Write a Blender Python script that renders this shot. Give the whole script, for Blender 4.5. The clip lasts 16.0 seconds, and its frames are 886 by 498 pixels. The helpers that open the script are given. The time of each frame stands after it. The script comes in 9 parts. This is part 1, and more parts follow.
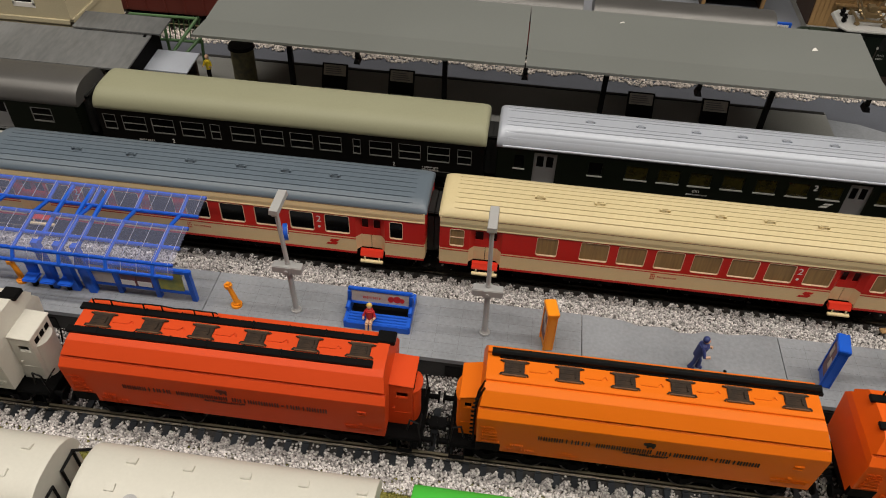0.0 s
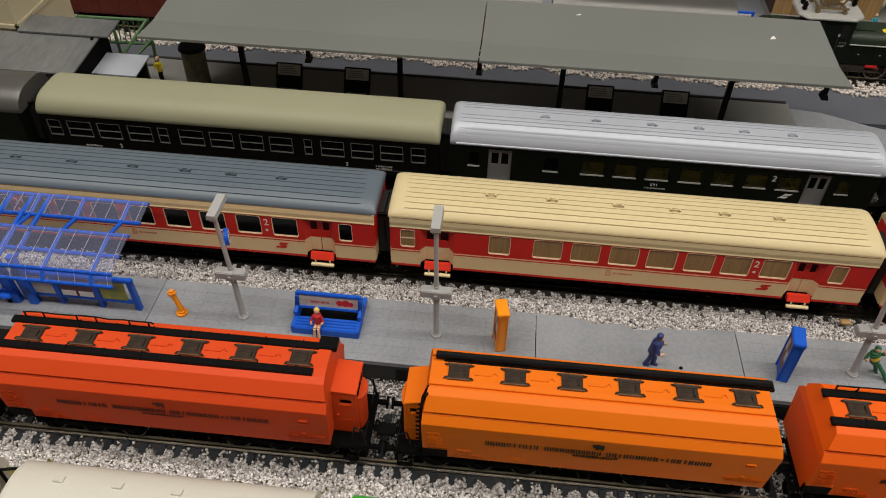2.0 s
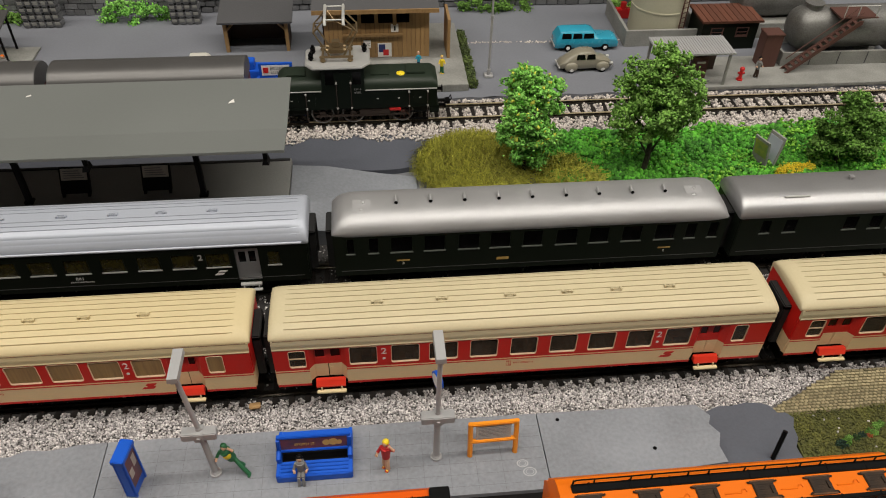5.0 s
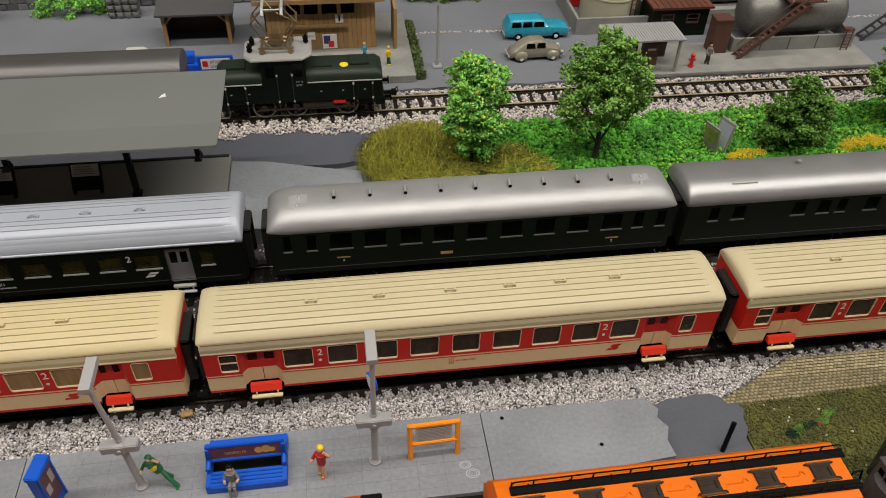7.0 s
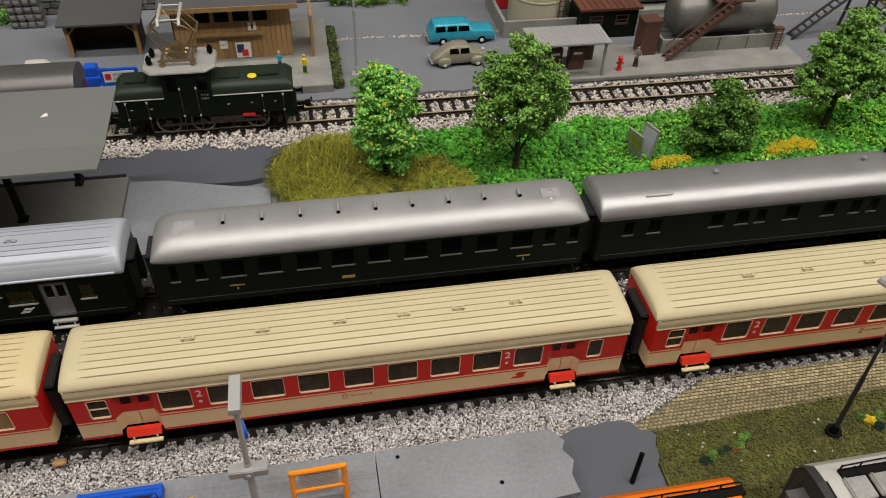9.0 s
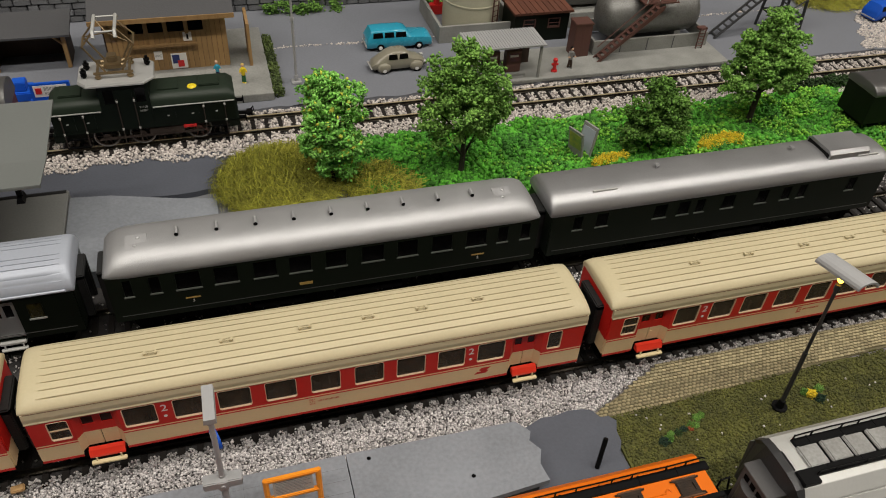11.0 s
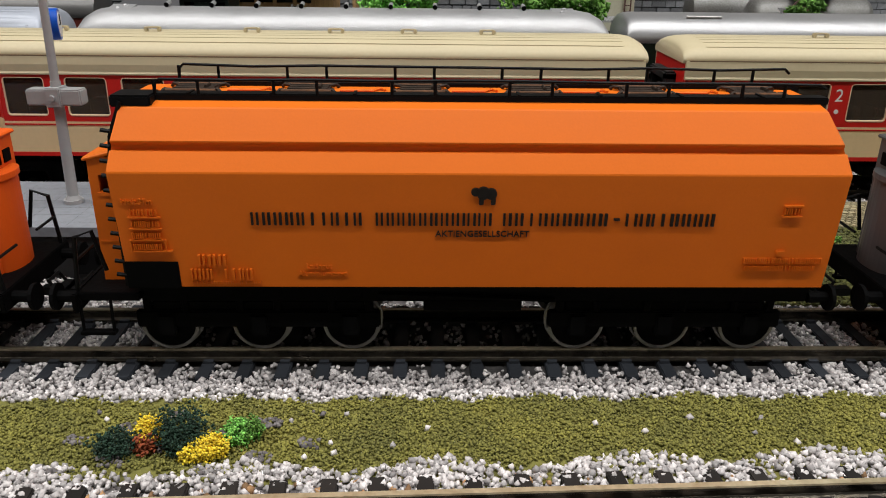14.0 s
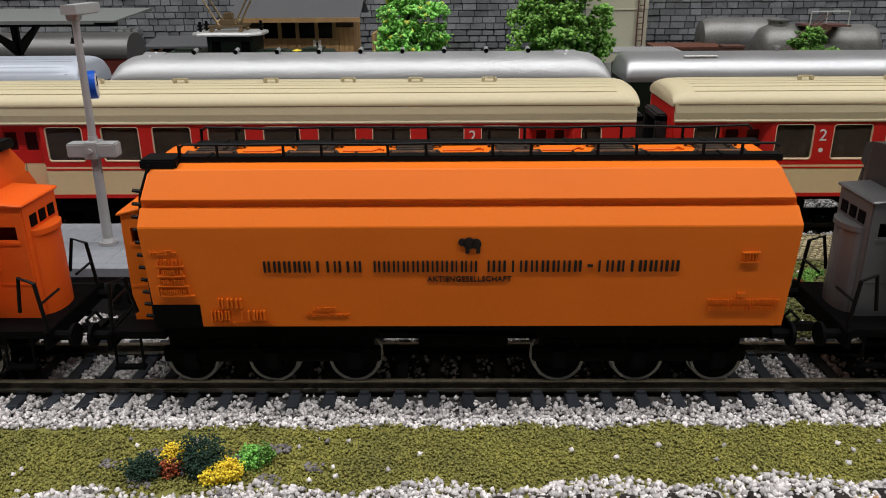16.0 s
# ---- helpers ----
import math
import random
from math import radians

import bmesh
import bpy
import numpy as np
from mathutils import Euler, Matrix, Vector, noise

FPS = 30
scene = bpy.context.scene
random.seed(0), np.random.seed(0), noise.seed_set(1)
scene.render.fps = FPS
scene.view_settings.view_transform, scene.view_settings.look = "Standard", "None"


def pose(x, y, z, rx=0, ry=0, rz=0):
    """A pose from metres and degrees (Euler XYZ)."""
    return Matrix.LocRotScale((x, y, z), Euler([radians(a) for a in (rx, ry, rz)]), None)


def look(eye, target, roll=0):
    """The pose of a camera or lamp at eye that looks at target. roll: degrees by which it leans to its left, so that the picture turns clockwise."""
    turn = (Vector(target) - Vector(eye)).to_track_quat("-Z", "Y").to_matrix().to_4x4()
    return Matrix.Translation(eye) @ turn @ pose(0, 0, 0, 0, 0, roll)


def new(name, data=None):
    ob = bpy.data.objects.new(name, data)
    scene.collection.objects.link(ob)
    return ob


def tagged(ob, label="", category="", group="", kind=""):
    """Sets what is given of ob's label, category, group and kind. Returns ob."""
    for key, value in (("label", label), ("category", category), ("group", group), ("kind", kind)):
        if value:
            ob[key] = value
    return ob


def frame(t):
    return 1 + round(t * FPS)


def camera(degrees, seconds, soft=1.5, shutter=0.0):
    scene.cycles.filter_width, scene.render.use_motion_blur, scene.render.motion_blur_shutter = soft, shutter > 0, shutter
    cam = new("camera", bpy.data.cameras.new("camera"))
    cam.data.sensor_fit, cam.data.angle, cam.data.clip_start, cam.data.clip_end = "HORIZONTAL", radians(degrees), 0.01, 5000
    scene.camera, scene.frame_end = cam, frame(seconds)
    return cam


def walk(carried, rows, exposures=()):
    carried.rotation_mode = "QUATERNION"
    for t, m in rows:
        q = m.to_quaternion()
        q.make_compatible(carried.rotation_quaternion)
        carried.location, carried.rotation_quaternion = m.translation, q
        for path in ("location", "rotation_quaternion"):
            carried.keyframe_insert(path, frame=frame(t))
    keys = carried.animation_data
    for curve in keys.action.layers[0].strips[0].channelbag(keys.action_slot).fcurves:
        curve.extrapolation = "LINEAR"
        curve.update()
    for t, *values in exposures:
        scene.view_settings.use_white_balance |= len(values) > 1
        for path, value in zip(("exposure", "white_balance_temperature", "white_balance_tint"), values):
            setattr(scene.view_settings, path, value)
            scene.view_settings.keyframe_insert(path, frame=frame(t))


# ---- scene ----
EXPOSURES = [(0.0, -0.46, 6500, 10), (4.0, -0.44, 6400, 10), (8.5, -0.44, 6350, 10), (11.0, -0.58, 6350, 10), (12.0, -0.64, 6400, 10), (12.5, -0.45, 6300, 10), (13.0, -0.34, 6250, 10), (14.0, -0.22, 5900, 10), (14.5, -0.06, 5800, 10), (15.0, -0.22, 5850, 10), (16.0, -0.27, 5800, 10)]
cam = camera(59.75, 16.0, 1.0)
PATH = [
    (0, 0.07836, 0.13925, 0.26905, 46.906, -1.672, 7.572),
    (0.5, 0.07619, 0.14396, 0.26984, 46.346, -1.816, 6.473),
    (1, 0.07305, 0.14727, 0.26494, 45.964, -1.388, 5.470),
    (1.5, 0.07718, 0.15202, 0.26426, 46.161, -1.064, 4.757),
    (2, 0.09561, 0.14806, 0.26504, 46.760, -1.099, 6.083),
    (2.2, 0.10493, 0.14736, 0.26631, 47.147, -1.231, 6.041),
    (2.5, 0.12406, 0.15916, 0.27871, 47.358, -1.521, 5.440),
    (2.7, 0.13873, 0.17088, 0.28363, 47.728, -2.357, 4.262),
    (3, 0.16704, 0.17107, 0.28482, 48.281, -1.912, 2.389),
    (3.2, 0.19214, 0.17774, 0.28523, 48.429, -2.068, 0.890),
    (3.5, 0.24379, 0.18444, 0.27933, 48.654, -1.781, -1.114),
    (3.7, 0.26914, 0.18350, 0.28089, 48.613, -1.632, -2.309),
    (4, 0.29305, 0.18943, 0.27791, 48.560, -1.912, -3.700),
    (4.2, 0.30398, 0.18994, 0.27963, 48.451, -1.569, -4.107),
    (6.5, 0.32299, 0.19457, 0.27365, 47.994, -1.397, -7.235),
    (7, 0.33175, 0.19740, 0.27079, 47.903, -1.520, -7.913),
    (7.5, 0.34936, 0.19755, 0.26829, 47.915, -1.590, -8.737),
    (8, 0.35323, 0.19842, 0.26750, 47.988, -1.484, -9.272),
    (8.5, 0.36556, 0.20718, 0.27340, 47.776, -1.451, -9.652),
    (8.7, 0.36828, 0.21063, 0.26833, 47.641, -1.557, -9.780),
    (10.8, 0.35466, 0.22156, 0.26639, 48.476, -3.224, -16.516),
    (11, 0.35504, 0.21217, 0.26817, 48.467, -3.241, -15.969),
    (11.3, 0.34830, 0.16989, 0.25443, 49.421, -3.777, -13.906),
    (11.5, 0.35620, 0.14858, 0.24271, 49.714, -3.705, -11.503),
    (11.7, 0.37514, 0.13583, 0.22136, 50.619, -3.510, -9.096),
    (12, 0.40894, 0.13617, 0.18586, 52.053, -2.968, -4.749),
    (12.3, 0.42702, 0.16260, 0.13519, 55.471, -2.131, -2.348),
    (12.5, 0.42841, 0.17066, 0.10879, 57.654, -2.196, -1.393),
    (12.7, 0.42337, 0.17691, 0.09513, 59.480, -2.098, -1.047),
    (13, 0.42167, 0.17919, 0.07653, 62.462, -1.820, -1.107),
    (13.2, 0.42103, 0.17862, 0.07472, 63.687, -1.534, -1.115),
    (13.5, 0.42304, 0.18121, 0.08103, 65.506, -1.328, -1.348),
    (13.7, 0.42400, 0.18185, 0.07769, 66.625, -0.979, -0.774),
    (14, 0.42420, 0.18004, 0.07227, 68.050, -0.638, -0.877),
    (14.5, 0.42421, 0.17784, 0.07303, 69.750, -0.077, -0.614),
    (15, 0.42468, 0.17703, 0.07364, 70.422, -0.018, -0.896),
    (15.5, 0.42996, 0.16799, 0.08349, 69.681, -0.106, -0.985),
    (15.7, 0.43296, 0.16882, 0.08234, 69.638, 0.186, -0.175),
    (16, 0.43091, 0.16751, 0.08285, 69.303, 0.430, 0.909),
]
walk(cam, [(t, pose(x, y, z, rx, ry, rz)) for t, x, y, z, rx, ry, rz in PATH], EXPOSURES)
# ---- light ----
world = bpy.data.worlds.new("room_air")
scene.world = world
world.use_nodes = True
world.node_tree.nodes["Background"].inputs[0].default_value = (1.0, 0.95, 0.88, 1)
world.node_tree.nodes["Background"].inputs[1].default_value = 0.012
# two rows of ceiling tubes over the layout
for x in (-0.7, 0.6, 1.9):
    for y, energy in ((0.45, 15.6), (-0.32, 18.0)):
        la = bpy.data.lights.new("ceiling_tube", "AREA")
        la.shape, la.size, la.size_y, la.energy = "RECTANGLE", 1.2, 0.1, energy
        la.color = (1.0, 0.93, 0.82)
        new("ceiling_tube_lamp", la).matrix_world = look((x, y, 1.78), (x, y, 0))
# ---- tools: all building is in millimetres ----
MM = 0.001
rng = np.random.default_rng(7)


def material(name, col, rough=0.5, metal=0.0, col2=None, grain=900.0, blot=60.0, mix=0.5, bump=0.15, island=0.0, objrand=0.0, coat=0.0, spec=0.5, trans=0.0, emit=0.0, stretch=(1, 1, 1)):
    """A surface with colour variation at two scales, fine relief and uneven gloss."""
    m = bpy.data.materials.new(name)
    m.use_nodes = True
    nt = m.node_tree
    N, L = nt.nodes, nt.links
    b = N["Principled BSDF"]
    tc = N.new("ShaderNodeTexCoord")
    mp = N.new("ShaderNodeMapping")
    mp.inputs["Scale"].default_value = stretch
    L.new(tc.outputs["Object"], mp.inputs["Vector"])
    fine, big = N.new("ShaderNodeTexNoise"), N.new("ShaderNodeTexNoise")
    fine.inputs["Scale"].default_value, fine.inputs["Detail"].default_value = grain, 6
    big.inputs["Scale"].default_value, big.inputs["Detail"].default_value = blot, 4
    L.new(mp.outputs[0], fine.inputs["Vector"])
    L.new(mp.outputs[0], big.inputs["Vector"])
    blend = N.new("ShaderNodeMath")
    blend.operation = "MULTIPLY_ADD"
    blend.inputs[1].default_value = 0.55
    half = N.new("ShaderNodeMath")
    half.operation = "MULTIPLY"
    half.inputs[1].default_value = 0.45
    L.new(fine.outputs["Fac"], half.inputs[0])
    L.new(big.outputs["Fac"], blend.inputs[0])
    L.new(half.outputs[0], blend.inputs[2])
    ramp = N.new("ShaderNodeValToRGB")
    other = col2 or tuple(c * (1 - 0.35 * mix) for c in col)
    ramp.color_ramp.elements[0].position, ramp.color_ramp.elements[0].color = 0.5 - 0.22, (*other, 1)
    ramp.color_ramp.elements[1].position, ramp.color_ramp.elements[1].color = 0.5 + 0.16, (*col, 1)
    L.new(blend.outputs[0], ramp.inputs[0])
    out = ramp.outputs[0]
    for amount, kind in ((island, "island"), (objrand, "object")):
        if amount:
            src = N.new("ShaderNodeNewGeometry" if kind == "island" else "ShaderNodeObjectInfo")
            r2 = N.new("ShaderNodeMapRange")
            r2.inputs["To Min"].default_value, r2.inputs["To Max"].default_value = 1 - amount, 1 + amount * 0.6
            L.new(src.outputs["Random Per Island" if kind == "island" else "Random"], r2.inputs["Value"])
            mul = N.new("ShaderNodeVectorMath")
            mul.operation = "SCALE"
            L.new(out, mul.inputs[0])
            L.new(r2.outputs[0], mul.inputs["Scale"])
            out = mul.outputs[0]
    L.new(out, b.inputs["Base Color"])
    rr = N.new("ShaderNodeMapRange")
    rr.inputs["To Min"].default_value, rr.inputs["To Max"].default_value = max(0.02, rough - 0.12), min(1, rough + 0.12)
    L.new(big.outputs["Fac"], rr.inputs["Value"])
    L.new(rr.outputs[0], b.inputs["Roughness"])
    if bump:
        bp = N.new("ShaderNodeBump")
        bp.inputs["Strength"].default_value, bp.inputs["Distance"].default_value = bump, 0.0003
        L.new(fine.outputs["Fac"], bp.inputs["Height"])
        L.new(bp.outputs[0], b.inputs["Normal"])
    b.inputs["Metallic"].default_value = metal
    b.inputs["Coat Weight"].default_value = coat
    b.inputs["Specular IOR Level"].default_value = spec
    b.inputs["Transmission Weight"].default_value = trans
    if emit:
        b.inputs["Emission Color"].default_value = (*col, 1)
        b.inputs["Emission Strength"].default_value = emit
    return m


BLACK = material("black_plastic", (0.004, 0.004, 0.0044), 0.45, bump=0.2, spec=0.12)
CHASSIS = material("black_underframe", (0.002, 0.002, 0.0022), 0.7, bump=0.3, spec=0.06)
ORANGE = material("orange_plastic", (0.72, 0.152, 0.005), 0.5, spec=0.19, mix=0.2, bump=0.06, grain=2500)
ORANGE_RED = material("red_orange_plastic", (0.70, 0.1, 0.006), 0.5, spec=0.19, mix=0.2, bump=0.06, grain=2500)
RED_WAGON = material("bright_red_plastic", (0.6, 0.062, 0.012), 0.5, spec=0.18, mix=0.2, bump=0.06, grain=2500)
WHITE_WAGON = material("off_white_plastic", (0.57, 0.555, 0.5), 0.5, mix=0.22, blot=45, bump=0.06)
CABGREY = material("grey_metal_cab_paint", (0.13, 0.128, 0.13), 0.36, 0.45, mix=0.3, bump=0.1)
PANELGREY = material("worn_grey_roof_panel", (0.34, 0.34, 0.33), 0.5, 0.1, col2=(0.17, 0.165, 0.155), blot=120, grain=900, bump=0.2)
SILVER_WAGON = material("silver_grey_paint", (0.52, 0.52, 0.5), 0.4, 0.25, mix=0.25, bump=0.1)
GREY_SIDE = material("weathered_grey_paint", (0.2, 0.215, 0.18), 0.5, mix=0.35, bump=0.1)
LETTER = material("raised_black_lettering", (0.012, 0.008, 0.006), 0.5, bump=0, spec=0.3)
LETTER_RED = material("raised_dark_red_lettering", (0.11, 0.012, 0.006), 0.5, bump=0)
RUSTY = material("brown_walkway_hatch", (0.045, 0.028, 0.018), 0.7, col2=(0.012, 0.009, 0.007), grain=1500, blot=250, bump=0.4, spec=0.25)
HATCHRIM = material("worn_brown_hinge_bar", (0.16, 0.07, 0.03), 0.6, col2=(0.04, 0.02, 0.01), grain=1500, blot=250, bump=0.3, spec=0.3)
RAILB = material("worn_rail_head", (0.3, 0.26, 0.18), 0.32, 0.7, col2=(0.12, 0.1, 0.07), blot=60, bump=0.1)
STEEL = material("wheel_steel", (0.2, 0.195, 0.185), 0.35, 1.0, bump=0.1)
WHEELDARK = material("dark_wheel_metal", (0.05, 0.036, 0.03), 0.5, 0.3, bump=0.2)
RAILD = material("dull_rail_metal", (0.09, 0.078, 0.06), 0.3, 0.9, col2=(0.02, 0.018, 0.015), blot=60, bump=0.1)
RAILM = material("rail_nickel", (0.74, 0.65, 0.44), 0.35, 0.55, col2=(0.4, 0.31, 0.17), blot=120, bump=0.1)
SLEEPERM = material("sleeper_plastic", (0.02, 0.0165, 0.0145), 0.7, spec=0.25, mix=0.8, objrand=0.5, bump=0.3)
SLEEPERG = material("sleeper_grey_plastic", (0.028, 0.032, 0.04), 0.65, spec=0.3, mix=0.6, objrand=0.4, bump=0.3)
STONE = material("ballast_stone", (0.72, 0.685, 0.68), 0.85, col2=(0.4, 0.37, 0.365), grain=1500, blot=500, island=0.55, bump=0.4)
RUSTSTONE = material("rust_stained_stone", (0.46, 0.27, 0.12), 0.85, col2=(0.2, 0.1, 0.05), island=0.5, bump=0.4)
YARDSTONE = material("yard_ballast_stone", (0.72, 0.66, 0.62), 0.85, col2=(0.45, 0.4, 0.37), grain=1500, blot=500, island=0.35, bump=0.4)
BEDM = material("ballast_bed", (0.22, 0.2, 0.2), 0.95, col2=(0.05, 0.045, 0.045), grain=900, blot=500, bump=0.8)
# near-black bed: the shade under the trains is put into its colour
BEDSHADE = material("train_shade_track_bed", (0.05, 0.046, 0.045), 0.95, col2=(0.015, 0.014, 0.014), grain=900, blot=400, bump=0.8)
BOARD = material("painted_board_grey", (0.16, 0.165, 0.18), 0.75, mix=0.5, blot=25, bump=0.25)
ASPHALT = material("yard_asphalt_paint", (0.185, 0.194, 0.222), 0.8, mix=0.55, blot=18, grain=700, bump=0.3)
DARKPAD = material("dark_painted_pad", (0.085, 0.092, 0.115), 0.7, mix=0.6, blot=60, bump=0.3)
PLATFORM = material("platform_grey_plastic", (0.245, 0.26, 0.29), 0.6, mix=1.05, blot=34, grain=600, bump=0.15)
PLATFACE = material("platform_edge_black", (0.02, 0.02, 0.021), 0.7, bump=0.3)
PLATDARK = material("old_platform_grey", (0.235, 0.235, 0.228), 0.7, mix=0.6, blot=40, bump=0.2)
CANOPY = material("canopy_grey_plastic", (0.155, 0.165, 0.158), 0.55, mix=0.25, blot=14, bump=0.1)
RED_COACH = material("carmine_coach_paint", (0.56, 0.018, 0.012), 0.4, mix=0.3, bump=0.05, spec=0.3)
REDSTEP = material("bright_red_step", (0.85, 0.045, 0.02), 0.4, mix=0.2, bump=0.05)
CREAM = material("cream_coach_paint", (0.76, 0.58, 0.33), 0.45, spec=0.35, mix=0.25, bump=0.06)
CREAM_ROOF = material("cream_roof_plastic", (0.61, 0.51, 0.3), 0.5, spec=0.3, mix=0.22, blot=35, bump=0.08)
CREAM_ROOF_W = material("pale_cream_roof_plastic", (0.57, 0.495, 0.32), 0.5, spec=0.3, mix=0.25, blot=35, bump=0.08)
BLUE_ROOF = material("slate_blue_roof_plastic", (0.105, 0.135, 0.17), 0.42, mix=0.25, blot=35, bump=0.08)
RIM = material("pale_pink_window_rim", (0.86, 0.62, 0.42), 0.4, bump=0)
INTERIOR = material("tan_seat_plastic", (0.5, 0.32, 0.14), 0.6, mix=0.5)
INTDARK = material("brown_seat_plastic", (0.2, 0.125, 0.07), 0.6, mix=0.6)
CURTAIN = material("pale_curtain", (0.62, 0.46, 0.25), 0.8, stretch=(6, 1, 1), grain=400, mix=0.9)
GREEN_COACH = material("dark_green_coach_paint", (0.006, 0.0082, 0.005), 0.38, mix=0.4, bump=0.06, spec=0.13)
BLACK_COACH = material("black_brown_coach_paint", (0.004, 0.0036, 0.0032), 0.4, mix=0.4, bump=0.06, spec=0.12)
GREEN_OLD = material("faded_dark_green_coach_paint", (0.009, 0.0128, 0.008), 0.42, mix=0.4, bump=0.08, spec=0.18)
# green-grey sill, lightened so its colour carries the highlight along the sills
SILL_HIGHLIT = material("highlit_green_grey_sill", (0.13, 0.14, 0.125), 0.45, mix=0.4, bump=0.1)
DULL_SILVER = material("dull_silver_roof_paint", (0.4, 0.4, 0.41), 0.42, 0.7, mix=0.3, blot=40, bump=0.15)
OLIVE_ROOF = material("olive_grey_roof_plastic", (0.28, 0.28, 0.19), 0.55, spec=0.25, mix=0.25, blot=30, bump=0.08)
PALE_ROOF = material("pale_silver_roof_plastic", (0.42, 0.45, 0.52), 0.45, 0.15, mix=0.2, blot=30, bump=0.06)
SILVER_ROOF = material("silver_roof_paint", (0.46, 0.46, 0.47), 0.46, 0.6, mix=0.4, blot=45, grain=2600, bump=0.5)
GREY_ROOF = material("grey_silver_roof_paint", (0.125, 0.122, 0.12), 0.4, 0.5, mix=0.3, blot=40, bump=0.15)
SILL = material("worn_silver_sill", (0.5, 0.5, 0.48), 0.5, 0.2, bump=0.2)
RUBBER = material("rubber_gangway", (0.01, 0.01, 0.01), 0.75, bump=0.4)
DARKGLASS = material("dark_window_glass", (0.003, 0.003, 0.003), 0.12, bump=0, spec=0.3)
STREAKROOF = material("streaked_grey_sheet_roof", (0.15, 0.155, 0.16), 0.5, col2=(0.075, 0.078, 0.08), grain=400, blot=50, stretch=(1, 0.3, 1), bump=0.2)
AMBERGLASS = material("amber_tinted_window", (0.04, 0.033, 0.006), 0.2, col2=(0.006, 0.006, 0.004), stretch=(2, 1, 2), grain=300, blot=90, bump=0)
IVY = material("dull_ivy_leaf", (0.12, 0.17, 0.035), 0.9, col2=(0.04, 0.06, 0.02), island=0.6, bump=0.3)
COLUMNM = material("faded_poster_column", (0.16, 0.14, 0.06), 0.7, col2=(0.03, 0.03, 0.03), grain=300, blot=110, bump=0.2)
TANGLASS = material("curtained_tan_window", (0.34, 0.215, 0.085), 0.35, col2=(0.2, 0.12, 0.05), stretch=(5, 1, 0.4), grain=250, blot=120, bump=0.1)
RIMGREY = material("dull_grey_window_rim", (0.2, 0.2, 0.19), 0.5, 0.2, bump=0.1)
PAVELINE = material("paving_groove_grey", (0.11, 0.117, 0.13), 0.7, mix=0.6, bump=0.1)
DOORGLASS = material("dark_red_door_window", (0.05, 0.006, 0.005), 0.2, bump=0, spec=0.3)
TINTGLASS = material("thin_tinted_window", (0.08, 0.062, 0.048), 0.16, col2=(0.045, 0.034, 0.026), grain=500, blot=110, bump=0.1, spec=0.4)
STAIN = material("dried_glue_stain", (0.38, 0.39, 0.41), 0.4, mix=0.5, bump=0.2)
WHITE = material("white_print", (0.75, 0.73, 0.7), 0.5, bump=0, mix=0.15)
GOLD = material("gold_print", (0.55, 0.35, 0.1), 0.5, bump=0)
BLUE = material("blue_plastic", (0.012, 0.095, 0.55), 0.4, spec=0.3, mix=0.2, bump=0.06)
BLUEGLASS = material("blue_tinted_glazing", (0.55, 0.6, 0.9), 0.1, trans=0.92, bump=0, mix=0.1)
for node_mat, tint, share in ((BLUEGLASS, (0.95, 0.955, 1.0, 1), 0.07), (TINTGLASS, (0.86, 0.8, 0.72, 1), 0.6)):
    # thin clear sheet: mostly straight through, a little tinted gloss
    nodes, links = node_mat.node_tree.nodes, node_mat.node_tree.links
    thin, both = nodes.new("ShaderNodeBsdfTransparent"), nodes.new("ShaderNodeMixShader")
    thin.inputs[0].default_value = tint
    both.inputs[0].default_value = share
    nodes["Principled BSDF"].inputs["Transmission Weight"].default_value = 0.0
    links.new(thin.outputs[0], both.inputs[1])
    links.new(nodes["Principled BSDF"].outputs[0], both.inputs[2])
    links.new(both.outputs[0], nodes["Material Output"].inputs["Surface"])
GLAZEBAR = material("lilac_glazing_bar", (0.4, 0.4, 0.52), 0.3, bump=0)
LAMPGREY = material("lamp_grey_plastic", (0.36, 0.36, 0.365), 0.5, mix=0.25, bump=0.1)
LAMPDARK = material("lamp_dark_metal", (0.05, 0.05, 0.052), 0.4, 0.4, bump=0.2)
BULB = material("lit_bulb", (1.0, 0.5, 0.04), 0.4, emit=14.0, bump=0)
YELLOWORANGE = material("amber_orange_plastic", (0.83, 0.28, 0.01), 0.4, mix=0.15, bump=0.05)
POSTER_W = material("poster_paper", (0.5, 0.47, 0.42), 0.6, col2=(0.36, 0.3, 0.28), grain=350, blot=150, bump=0)
POSTER_D = material("dark_poster", (0.2, 0.05, 0.05), 0.5, col2=(0.03, 0.04, 0.07), grain=250, blot=160, bump=0)
POSTER_Y = material("green_yellow_poster", (0.35, 0.33, 0.05), 0.5, col2=(0.08, 0.16, 0.08), grain=300, blot=200, bump=0)
SKIN = material("flesh_paint", (0.62, 0.38, 0.25), 0.6, bump=0)
HAIR = material("blond_paint", (0.75, 0.52, 0.12), 0.6, bump=0)
CLOTH_RED = material("red_cloth_paint", (0.5, 0.02, 0.02), 0.6, bump=0)
CLOTH_NAVY = material("navy_cloth_paint", (0.022, 0.036, 0.15), 0.6, bump=0)
CLOTH_GREEN = material("green_figure_paint", (0.02, 0.13, 0.05), 0.5, bump=0)
CLOTH_GREY = material("grey_cloth_paint", (0.2, 0.2, 0.2), 0.6, bump=0)
TURF = material("olive_turf", (0.28, 0.26, 0.05), 0.95, col2=(0.11, 0.112, 0.028), grain=1500, blot=90, island=0.3, bump=0.7)
